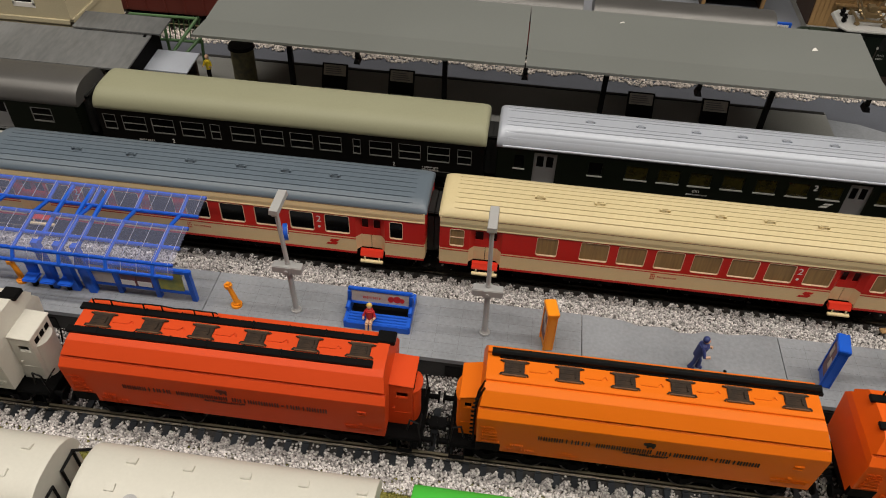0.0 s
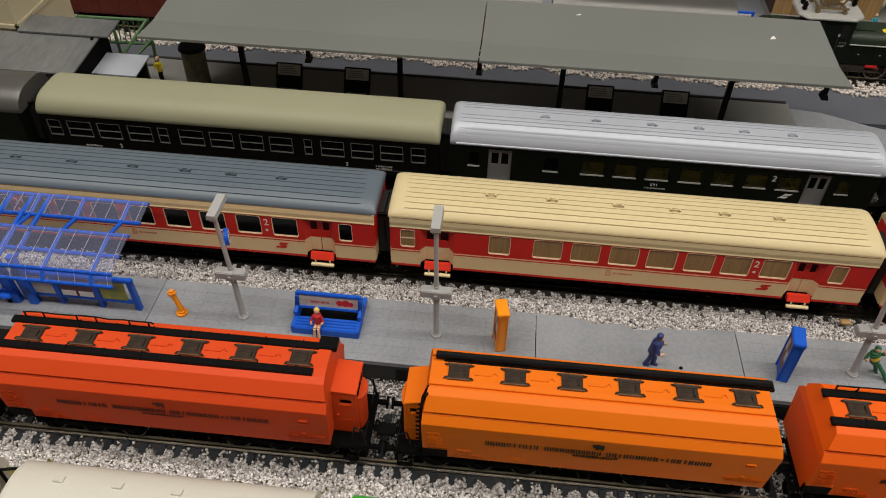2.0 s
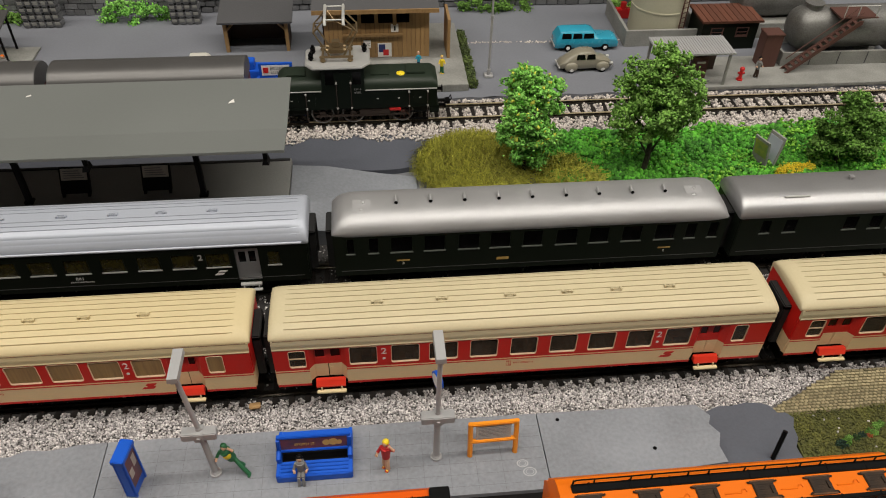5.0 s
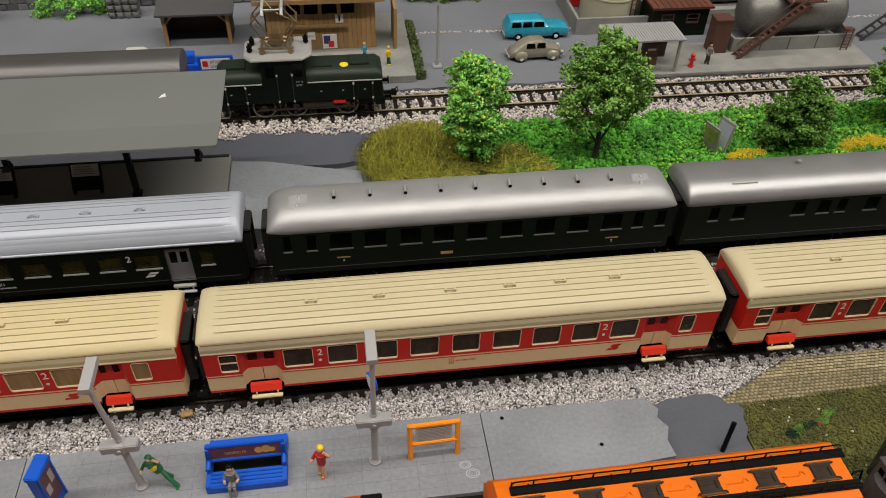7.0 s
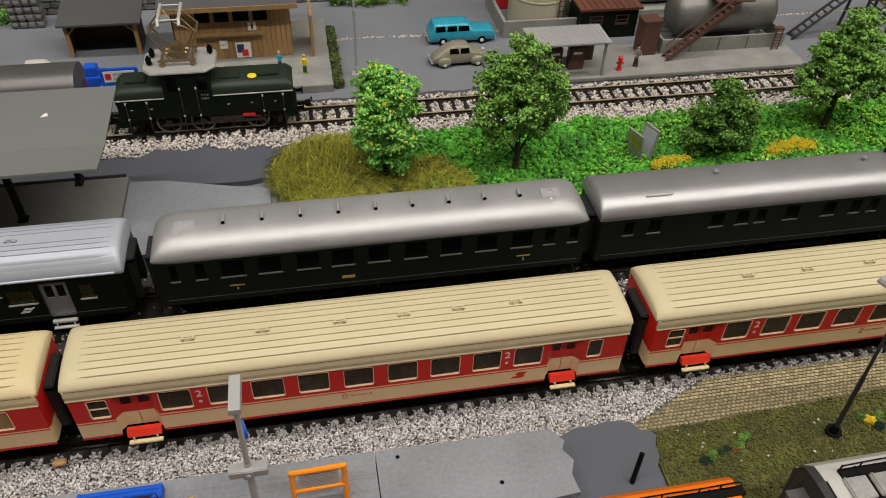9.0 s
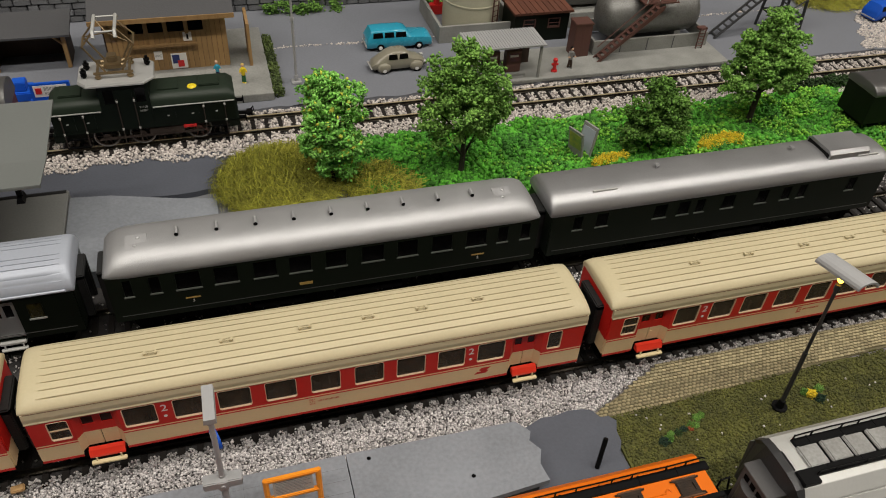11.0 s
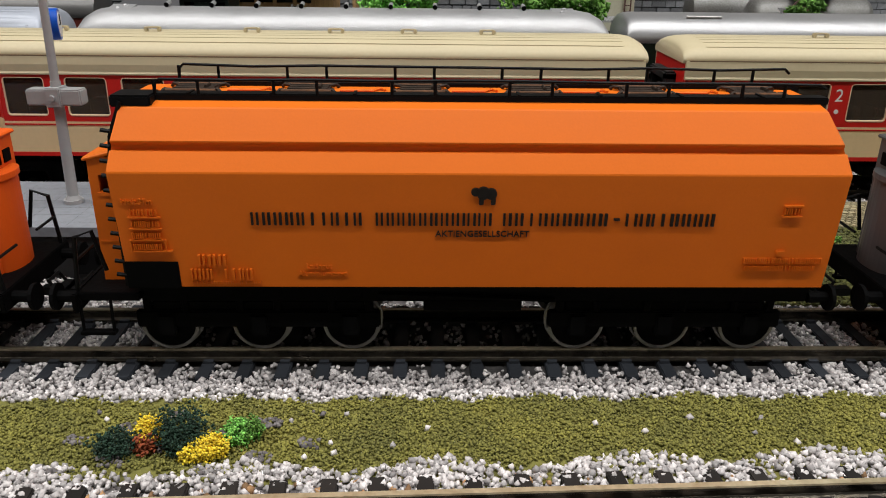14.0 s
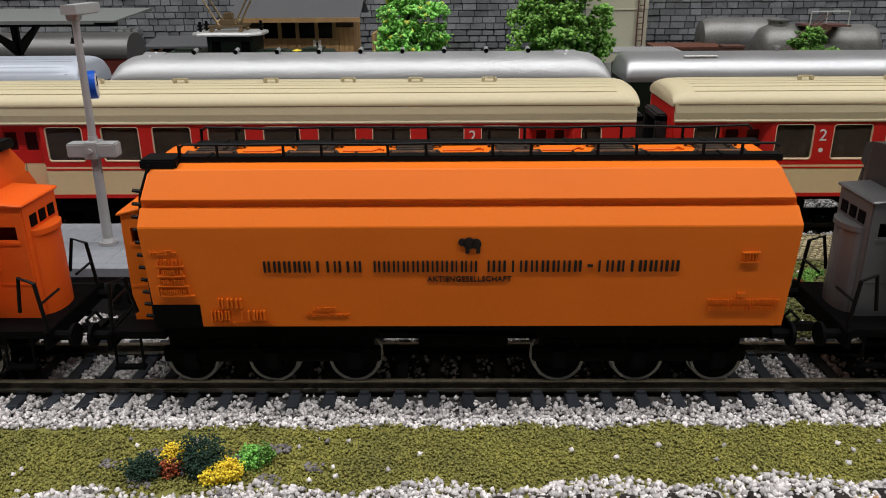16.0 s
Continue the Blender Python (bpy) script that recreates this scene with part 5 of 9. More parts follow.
def green_coach(x, L, label, paint, roof_mat, wins, W=15.6, zb=23.5, zt=32.5, eave=36.5, rise=10.0, doors=(), rim=None, sill=SILL, ribs=False, pvents=(), vents=(), bar=False, soft=False, glass=DARKGLASS, t=0.4, crown=0.68, blunt=False):
    c = thing("green_coach", label, "coach", spot(x, 484.3, 0), "second track coaches")
    holes = [(a, b, zb, zt) for a, b in wins] + [(a, b, 13, eave - 2.0) for a, b in doors]
    for s in (-1, 1):
        lo, hi = sorted((s * W, s * (W - 0.9)))
        bm = bmesh.new()
        wall_open(bm, 0.4, L - 0.4, lo, hi, 12.6, eave, holes)
        part("side_wall", bm, paint, c)
        bm = bmesh.new()
        box(bm, 3, L - 3, s * W - 0.15, s * W + 0.15, 15.6, 15.85)
        part("waist_line", bm, GREY_ROOF, c)
    for a, b in wins:
        window(c, a, b, zb, zt, -W, rim or paint, sill, glass if a > 60 else DARKGLASS, bar, t)
    for a, b in doors:
        yd = -W + 1.3
        bm = bmesh.new()
        wall_open(bm, a, b, yd - 0.3, yd + 0.3, 13.4, eave - 2.0, [(a + 1.6, (a + b) / 2 - 0.7, 25, 32), ((a + b) / 2 + 0.7, b - 1.6, 25, 32)])
        d = part("door", bm, DULL_SILVER, c, "worn silver folding door")
        bm = bmesh.new()
        box(bm, a + 1.4, b - 1.4, yd + 0.05, yd + 0.2, 24.8, 32.2)
        part("pane", bm, DARKGLASS, d)
        bm = bmesh.new()
        box(bm, a + 0.5, b - 0.5, -W - 1.6, -W + 1.0, 11.4, 12.8, 0.2)
        box(bm, a + 0.5, b - 0.5, -W - 2.6, -W - 0.9, 8.8, 9.6, 0.15)
        for q in (a + 2, b - 2):
            cyl(bm, (q, -W - 1.4, 11.6), (q, -W - 1.6, 9.4), 0.35, 6)
        part("step", bm, SILL, c, "silver door steps")
    for xe in (0.4, L - 0.4):
        bm = bmesh.new()
        box(bm, xe - 0.45, xe + 0.45, -W + 0.9, W - 0.9, 12.6, eave)
        part("end_wall", bm, paint, c)
    gangway(c, 0, -1, 7.5)
    gangway(c, L, 1, 7.5)
    bm = bmesh.new()
    box(bm, 1, L - 1, -W + 1.4, W - 1.4, 11.2, 12.8)
    box(bm, 2, L - 2, -10.5, 10.5, 8.4, 11.2)
    for a, b in ((L * 0.3, L * 0.42), (L * 0.5, L * 0.66)):
        box(bm, a, b, -12.5, 12.5, 5.4, 9, 0.4)
    part("underframe", bm, CHASSIS, c)
    for q in (26, L - 26):
        bogie(c, q, (-14, 14), tyre=TYRE_DARK)
    bm = bmesh.new()
    box(bm, 3, L - 3, -W + 2.5, W - 2.5, 13, 20)
    part("floor_block", bm, INTDARK, c)
    ends = ((0, 0.86, 0.05), (1.2, 0.92, 0.4), (3.2, 0.96, 0.7), (6.5, 0.985, 0.9), (11, 1, 0.985), (15, 1, 1)) if soft else ((0, 0.97, 0.75), (0.7, 0.99, 0.9), (2.0, 1, 0.97), (4, 1, 1))
    ends = ((-1.2, 1, 0.97), (0.3, 1, 1), (2, 1, 1)) if blunt else ends
    r = roof(c, L, W + 0.5, rise, eave, roof_mat, ends, p=crown, grooves=(-14.4, -12.4, -8.8, -6.2, -3.4, 3.4, 6.2, 8.8, 12.4, 14.4) if ribs else ())
    if ribs:
        for q in (-1, 1):
            bm = bmesh.new()
            cyl(bm, (2.5, q * (W + 0.5), eave + 0.7), (L - 2.5, q * (W + 0.5), eave + 0.7), 0.6, 8)
            part("eave_roll", bm, roof_mat, r)
    bm = bmesh.new()
    for q in (-1.9, 1.9):
        box(bm, q - 0.5, q + 0.5, -0.8, 0.8, -0.3, 1.1, 0.2)
    box(bm, -1.9, 1.9, -0.75, -0.25, 0.75, 1.15, 0.1)
    box(bm, -1.9, 1.9, 0.25, 0.75, 0.75, 1.15, 0.1)
    flat = finish(bm, "vent", roof_mat)
    for q in vents:
        part("roof_vent", flat, None, r, at=spot(q, -1.0, eave + rise - 0.05))
    bm = bmesh.new()
    cyl(bm, (0, -2.2, 0.9), (0, 1.9, 1.5), 0.85, 10)
    cyl(bm, (0, 0, -0.6), (0, 0, 1.0), 0.4, 6)
    cyl(bm, (0, -2.4, 0.86), (0, -2.1, 0.9), 0.9, 10, m=1)
    tube = finish(bm, "vent", [roof_mat, CHASSIS])
    for q in pvents:
        part("roof_vent", tube, None, r, at=spot(q, -0.6, eave + rise - 0.1))
    return c


D3 = (70.0, 213.0)
c = green_coach(70.0, 213.0, "dark green coach with a ribbed pale silver roof", GREEN_COACH, PALE_ROOF, [(8.9, 14.8), (47.7, 55.3), (66.9, 78.5), (83.4, 94.9), (99.5, 111), (116.2, 127.3), (132.8, 143.6), (148.7, 159.7), (164.5, 176.1), (193.5, 199.9)], doors=((19.3, 31.2), (178.4, 189.6)), ribs=True, vents=(46.3, 72.1, 100.1, 123.4, 145.5, 169.1), glass=AMBERGLASS)
words("2", 3.4, WHITE, c, "class_number", spot(161.2, -15.7, 28.6), 0.05)
bm = bmesh.new()
for dz, dx in ((0, 0), (1.7, 1.6)):
    loft(bm, [[(170 + dx + a, y, 18.5 + dz + b) for a, b in ((-2.6, 0), (1.2, 0), (2.4, 1.1), (-1.4, 1.1))] for y in (-15.75, -15.5)])
part("emblem", bm, WHITE, c)
bm = bmesh.new()
glyph_bars(bm, 103, 107, 19.6, 21.2, -15.6, 3, 61, 0.1)
glyph_bars(bm, 100, 111, 17.8, 18.6, -15.6, 14, 62, 0.1)
part("number_strip", bm, WHITE, c)

c = green_coach(295.2, 195.6, "old dark green coach with a rounded silver roof", GREEN_OLD, SILVER_ROOF, [(a - 295.2, b - 295.2) for a, b in ((301.3, 305.3), (311.9, 316.9), (322.6, 333.4), (338.8, 349.3), (355.6, 366.1), (371.2, 381.5), (387.5, 397.4), (404, 414.8), (420.7, 430.8), (437.2, 447.5), (454, 464.5), (469.7, 475.4), (481.4, 486.6))], W=14.6, zb=26.6, zt=36.6, eave=38.2, rise=9.2, sill=SILL_HIGHLIT, pvents=[a - 295.2 for a in (326.2, 342.9, 359.5, 376.2, 392.8, 409.5, 426.1, 442.8, 459.4)], soft=True)
r = [o for o in c.children if o.name.startswith("roof")][0]
for q in (14.5, 179.0):
    bm = bmesh.new()
    box(bm, -4.4, 4.4, -8.0, 1.0, -0.5, 0.16, 0.15)
    for dx, dy in ((-0.6, -5.4), (0.6, -1.0)):
        ball(bm, (dx, dy, 0.2), 1.0, squash=(1, 1, 0.6))
    part("roof_hatch", bm, SILVER_ROOF, r, at=spot(q, 0, 47.75, rx=9))
for q, ch in ((33.5, "3"), (165.5, "2")):
    words(ch, 1.5, WHITE, c, "class_number", spot(q - 0.5, -14.7, 18.6), 0.05)
    bm = bmesh.new()
    box(bm, q - 3.2, q + 3.2, -14.75, -14.5, 20.9, 21.6)
    part("name_bar", bm, GOLD, c)
bm = bmesh.new()
box(bm, 80, 86, -14.75, -14.5, 18.6, 20.2)
part("number_plate", bm, GOLD, c)

c = green_coach(497.0, 196.0, "dark green baggage coach with a grey roof and raised lookout", GREEN_OLD, DULL_SILVER, [(11.8, 17.2), (24, 31), (55.8, 63.5), (69.5, 76.5), (79.8, 85.4), (95.2, 103), (115.8, 123), (131, 137), (141, 146.5), (172, 178)], W=14.6, zb=27.2, zt=36.0, eave=38.0, rise=9.0, sill=SILL_HIGHLIT)
r = [o for o in c.children if o.name.startswith("roof")][0]
bm = bmesh.new()
loft(bm, [[(xx, y, z) for y, z in ((-9.5, 43.5), (-9.5, 48.6), (-7.5, 50.2), (7.5, 50.2), (9.5, 48.6), (9.5, 43.5))] for xx in (158, 183)])
look_out = part("lookout", bm, DULL_SILVER, c, "raised grey lookout on the roof")
bm = bmesh.new()
box(bm, 157.6, 158.3, -8.4, 8.4, 45.2, 48.4)
part("lookout_window", bm, DARKGLASS, look_out)
for q in (22.0, 176.0):
    bm = bmesh.new()
    zr = roof_height(-9.5, 15.1, 9.0, 38.0, 0.62) + 0.35
    cyl(bm, (q, -9.5, zr), (q + 13, -9.5, zr), 0.5, 6)
    part("roof_rail", bm, SILL, c)
for q in (62, 142):
    bm = bmesh.new()
    cyl(bm, (q, 2, 46.4), (q, 2, 48.6), 0.5, 8)
    box(bm, q - 1.2, q + 1.2, 0.8, 3.2, 48.3, 49.0, 0.2)
    part("roof_vent", bm, SILVER_ROOF, c)

c = green_coach(-148.6, 212.1, "black-brown coach with an olive grey roof", BLACK_COACH, OLIVE_ROOF, [(a + 148.6, b + 148.6) for a, b in ((-145.4, -138.2), (-134.7, -121.4), (-118.1, -105.5), (-101.6, -88.6), (-73.8, -60.5), (-57.3, -44.7), (-41, -28.6), (-25.2, -12.9), (2, 14.3), (17.9, 29.7), (33.3, 45.3), (49.3, 56.9))] + [(63.5, 69.0), (141.8, 146.0)], zb=22.0, zt=31.6, eave=35.4, rise=9.8, rim=RIMGREY, sill=None, bar=True, t=0.27, crown=0.5)
for q in (40.1, 163.1):
    words("2", 2.2, WHITE, c, "class_number", spot(q, -15.7, 17.0), 0.05)
bm = bmesh.new()
glyph_bars(bm, 179.1, 188.1, 17.6, 18.6, -15.6, 9, 66, 0.1)
glyph_bars(bm, 179.1, 188.1, 16.0, 17.0, -15.6, 10, 67, 0.1)
glyph_bars(bm, 21.1, 30.1, 16.4, 17.4, -15.6, 8, 68, 0.1)
part("number_strip", bm, WHITE, c)
green_coach(-365.0, 205.0, "dark green coach with a smooth grey roof", GREEN_COACH, GREY_ROOF, [(178, 190)], zb=22, zt=31, eave=34.5, rise=10.5, sill=None, rim=RIMGREY, bar=True, doors=((150, 164),), blunt=True)


def barrel_wagon(x, L, label, paint, rail_left=True, fy=track_a, tiles=True):
    y0 = fy(x + L / 2)
    w = thing("covered_wagon", label, "freight wagon", spot(x, y0, 0), "front track wagons")
    bm = bmesh.new()
    box(bm, 0, L, -14.5, 14.5, 12, 34, 0.4)
    part("body", bm, paint, w)
    r = roof(w, L, 15.6, 11.5, 33.8, paint, ((0, 1, 0.97), (0.6, 1, 1), (2, 1, 1)), p=0.8)
    bm = bmesh.new()
    box(bm, 2, L - 2, -10, 10, 7, 12, 0.3)
    part("underframe", bm, CHASSIS, w)
    bogie(w, 24, (-9, 9))
    bogie(w, L - 24, (-9, 9))
    buffers(w, 0 if not rail_left else -9, -1)
    buffers(w, L, 1)
    if tiles:
        bm = bmesh.new()
        box(bm, -1.6, 1.6, -1.3, 1.3, -0.6, 0.5, 0.15)
        tile = finish(bm, "vent", paint)
        for i in range(5):
            for y, dx in ((-4.5, 0), (5.5, 3)):
                part("roof_vent", tile, None, r, at=spot(12 + i * 19 + dx, y, roof_height(y, 15.6, 11.5, 33.8, 0.8) + 0.1, rx=-y * 3.0))
        bm = bmesh.new()
        cyl(bm, (20, -8.5, 41), (20, -8.5, 45.4), 2.6, 14)
        part("filler_cap", bm, SILVER_ROOF, r)
    if rail_left:
        bm = bmesh.new()
        box(bm, -11, 0, -11, 11, 19, 20.6, 0.2)
        box(bm, -9.5, -2, -6, 2, 22, 26, 0.4)
        bp = part("brake_platform", bm, BLACK, w, "black brake platform with handrails")
        for s in (-1, 1):
            bm = bmesh.new()
            rod(bm, [(-10.6, s * 10.6, 19), (-10.6, s * 10.6, 37), (-1, s * 10.6, 40), (-1, s * 10.6, 20)], 0.6)
            part("handrail", bm, BLACK, bp)
            bm = bmesh.new()
            rod(bm, [(-10.6, s * 10.6, 36.6), (-10.6, s * 3, 36.6), (-10.6, s * 3, 19)], 0.6)
            part("handrail", bm, BLACK, bp)
    return w


barrel_wagon(-160.0, 100.0, "off-white covered wagon with a round roof", WHITE_WAGON, False)
barrel_wagon(-48.0, 94.5, "off-white covered wagon with a round roof and brake platform", WHITE_WAGON)
barrel_wagon(59.0, 104.0, "vivid green covered wagon with a round roof", LIME, False, tiles=False)
# ---- things on the main platform ----
def platform_lamp(x, y, label, clock=False, lean=0.0, tall=70.5):
    p = thing("platform_lamp", label, "lamp", spot(x, y, 10), "platform lamps")
    bm = bmesh.new()
    cyl(bm, (0, 0, 0), (0, 0, 1.0), 2.3, 16)
    cyl(bm, (0, 0, 1.0), (0, 0, 2.0), 1.9, 16, 1.4)
    part("foot", bm, LAMPGREY, p, smooth=40)
    bm = bmesh.new()
    cyl(bm, (0, 0, 1.5), (lean * 0.4, 0.4, 30), 1.35, 14, 1.2)
    cyl(bm, (lean * 0.4, 0.4, 30), (lean, 0.8, tall - 12), 1.0, 14, 0.9)
    part("pole", bm, LAMPGREY, p, smooth=40)
    bm = bmesh.new()
    prism_y(bm, [(lean - 2.0, tall - 13), (lean - 1.75, tall - 10.8), (lean + 1.75, tall - 10.8), (lean + 2.0, tall - 13)], -2.2, 11.5)
    box(bm, lean - 1.3, lean + 1.3, -1.6, 2.0, tall - 14.5, tall - 12.6, 0.3)
    hd = part("head", bm, LAMPGREY, p)
    bm = bmesh.new()
    box(bm, lean - 1.5, lean + 1.5, 2.5, 11, tall - 13.3, tall - 12.9)
    part("diffuser", bm, WHITE, hd)
    bm = bmesh.new()
    box(bm, lean * 0.4 - 6.4, lean * 0.4 + 6.4, -2.0, 2.2, 24.6, 28.4, 0.35)
    box(bm, lean * 0.4 - 1.8, lean * 0.4 + 1.8, -2.5, 2.7, 24.2, 28.8, 0.3)
    cyl(bm, (lean * 0.4, -3.0, 26.5), (lean * 0.4, -2.2, 26.5), 0.7, 10)
    part("sign_box", bm, LAMPGREY, p)
    if clock:
        bm = bmesh.new()
        d = Vector((0.95, 0.3, 0)).normalized()
        c = Vector((lean * 0.6, 5.2, 42.5))
        cyl(bm, c - d * 0.9, c + d * 0.9, 3.6, 20)
        box(bm, lean * 0.6 - 0.5, lean * 0.6 + 0.5, 0.4, 2.4, 40, 44.5, 0.3)
        ck = part("clock", bm, BLUE, p, "blue round platform clock", 40)
        bm = bmesh.new()
        cyl(bm, c + d * 0.85, c + d * 1.0, 2.9, 20)
        cyl(bm, c - d * 1.0, c - d * 0.85, 2.9, 20)
        part("clock_face", bm, WHITE, ck)
        bm = bmesh.new()
        up = Vector((0, 0, 1))
        cyl(bm, c + d * 1.05, c + d * 1.05 + up * 2.2, 0.18, 6)
        sd = d.cross(up)
        cyl(bm, c + d * 1.05, c + d * 1.05 + sd * 1.5, 0.18, 6)
        part("clock_pointers", bm, BLACK, ck)
    return p


platform_lamp(-10.4, 364.2, "grey plastic platform lamp with sign box and clock", True, -3.0)
platform_lamp(74.6, 364.2, "grey plastic platform lamp with sign box", False, -1.0, 74)
platform_lamp(249.0, 364.2, "leaning grey plastic platform lamp with sign box", False, -4.0, 72)
platform_lamp(335.6, 364.4, "grey plastic platform lamp with sign box and clock", True, 0.8, 73.5)

p = thing("street_lamp", "dark lamp with a grey hood and lit bulb", "lamp", spot(571.5, 368.8, -3.2))
bm = bmesh.new()
cyl(bm, (0, 0, 0), (0, 0, 1.2), 3.4, 18)
cyl(bm, (0, 0, 1.2), (0, 0, 5.0), 1.9, 14, 1.4)
part("foot", bm, BLACK, p, smooth=40)
bm = bmesh.new()
cyl(bm, (0, 0, 4), (-0.6, 1.2, 36), 1.0, 10)
cyl(bm, (-0.6, 1.2, 36), (-1.0, 2.6, 71), 0.7, 10)
cyl(bm, (-1.0, 2.6, 71), (-1.0, 2.6, 74), 1.2, 10)
part("pole", bm, LAMPDARK, p, smooth=40)
bm = bmesh.new()
ring0 = [(4.0 * math.cos(math.radians(a)), 2.6 * math.sin(math.radians(a))) for a in range(-10, 191, 20)]
inner = [(q[0] * 0.82, q[1] * 0.7) for q in reversed(ring0)]
prof = ring0 + inner
loft(bm, [[(-3.6 + px * 1.15, 11.4, 80.0 + pz * 1.2) for px, pz in prof], [(1.9 + px * 1.15, -7.0, 80.2 + pz * 1.2) for px, pz in prof]])
hood = part("hood", bm, LAMPGREY, p, "grey half-round lamp hood")
bm = bmesh.new()
ball(bm, (-1.0, 2.8, 76.4), 1.3, squash=(1, 1, 1.3))
part("bulb", bm, BULB, p, "small lit bulb", 60)


def bench(x, y, label, poster):
    """A low double bench: slatted seats round an open dark middle, a leaning advert backrest on two arms."""
    b = thing("double_bench", label, "bench", spot(x, y, 10), "platform benches")
    for y0 in (0.0, 13.6):
        for j in range(4):
            bm = bmesh.new()
            box(bm, 1.2, 28.2, y0 + j * 1.65, y0 + j * 1.65 + 1.42, 3.0, 3.9, 0.2)
            part("seat_slat", bm, BLUE, b)
    for y0 in (-0.5, 19.9):
        bm = bmesh.new()
        box(bm, 0.2, 29.2, y0, y0 + 0.7, 0, 3.6, 0.2)
        part("apron", bm, BLUE, b)
    for q in (0.0, 27.8):
        bm = bmesh.new()
        box(bm, q, q + 1.6, -0.4, 20.4, 0, 4.3, 0.25)
        part("side_frame", bm, BLUE, b)
        bm = bmesh.new()
        prism(bm, [(7.4, 4.0), (9.2, 6.6), (9.8, 12.6), (11.4, 13.0), (11.4, 6.6), (13.2, 4.0)], q + 0.2, q + 1.5)
        bmesh.ops.triangulate(bm, faces=[f for f in bm.faces if len(f.verts) > 4])
        part("upright", bm, BLUE, b)
        bm = bmesh.new()
        cyl(bm, (q + 0.8, 5.6, 6.0), (q + 0.8, 9.4, 6.6), 1.0, 10)
        cyl(bm, (q + 0.8, 6.0, 4.0), (q + 0.8, 6.0, 6.0), 0.7, 8)
        part("arm_pad", bm, BLUE, b, smooth=40)
    lean = spot(0, 9.4, 5.4, rx=-9)
    for z, h in ((0.4, 1.3), (7.6, 1.3)):
        bm = bmesh.new()
        box(bm, 0.4, 29.0, -0.5, 1.3, z, z + h, 0.25)
        part("back_rail", bm, BLUE, b, at=lean)
    for q in (0.4, 27.6):
        bm = bmesh.new()
        box(bm, q, q + 1.4, -0.45, 1.25, 1.5, 7.7, 0.2)
        part("back_stile", bm, BLUE, b, at=lean)
    bm = bmesh.new()
    box(bm, 1.7, 27.7, 0.0, 0.8, 1.6, 7.7)
    pp = part("advert_panel", bm, poster, b, "printed advertising panel", at=lean)
    bm = bmesh.new()
    glyph_bars(bm, 7, 15, 3.6, 4.8, -0.03, 9, int(x) + 5, 0.12)
    cyl(bm, (19.5, -0.12, 4.4), (19.5, 0.1, 4.4), 1.5, 12)
    cyl(bm, (22.2, -0.12, 4.6), (22.2, 0.1, 4.6), 1.8, 12)
    cyl(bm, (24.4, -0.12, 4.2), (24.4, 0.1, 4.2), 1.2, 12)
    part("advert_strip", bm, CLOTH_RED if poster is not POSTER_D else GOLD, pp)
    bm = bmesh.new()
    box(bm, 1.4, 28.0, 6.4, 13.8, 0.1, 0.9)
    part("tray", bm, BLACK, b, "black tray in the open middle")
    return b


bench(12.6, 358.2, "blue plastic double bench with a pale advert", POSTER_W)
bench(273.0, 358.2, "blue plastic double bench with a dark advert", POSTER_D)


def slab_board(x, y, rz, name, label, cat, paint, panel, wide, high):
    """An upright slab with a hooded top and a framed printed panel in each broad face."""
    b = thing(name, label, cat, spot(x, y, 10, rz))
    bm = bmesh.new()
    box(bm, -1.7, 1.7, -wide / 2, wide / 2, 0, high, 0.3)
    body = part("body", bm, paint, b)
    bm = bmesh.new()
    box(bm, -2.5, 2.5, -wide / 2 - 0.4, wide / 2 + 0.4, high - 1.8, high + 0.3, 0.3)
    part("hood", bm, paint, b)
    for q in (-1, 1):
        bm = bmesh.new()
        for e in (-1, 1):
            box(bm, min(q * 1.6, q * 2.2), max(q * 1.6, q * 2.2), e * (wide / 2 - 0.5) - 0.5, e * (wide / 2 - 0.5) + 0.5, 0, high - 1.8, 0.15)
        part("side_frame", bm, paint, b)
        bm = bmesh.new()
        box(bm, min(q * 1.6, q * 1.85), max(q * 1.6, q * 1.85), -wide / 2 + 1.0, wide / 2 - 1.0, high * 0.2, high - 2.4)
        pn = part("panel", bm, panel, body, "dark printed panel")
        bm = bmesh.new()
        box(bm, min(q * 1.8, q * 1.95), max(q * 1.8, q * 1.95), -wide / 2 + 1.8, -wide / 2 + 4.4, high * 0.42, high * 0.62)
        box(bm, min(q * 1.8, q * 1.95), max(q * 1.8, q * 1.95), wide / 2 - 4.2, wide / 2 - 1.8, high * 0.55, high * 0.8)
        part("print_bar", bm, POSTER_W, pn)
    return b


slab_board(101.6, 362.4, 12, "ticket_machine", "amber orange plastic ticket machine", "ticket machine", YELLOWORANGE, POSTER_D, 8.6, 23.0)
slab_board(219.4, 361.0, -10, "info_board", "blue plastic information board with a small map", "board", BLUE, POSTER_D, 9.6, 23.5)

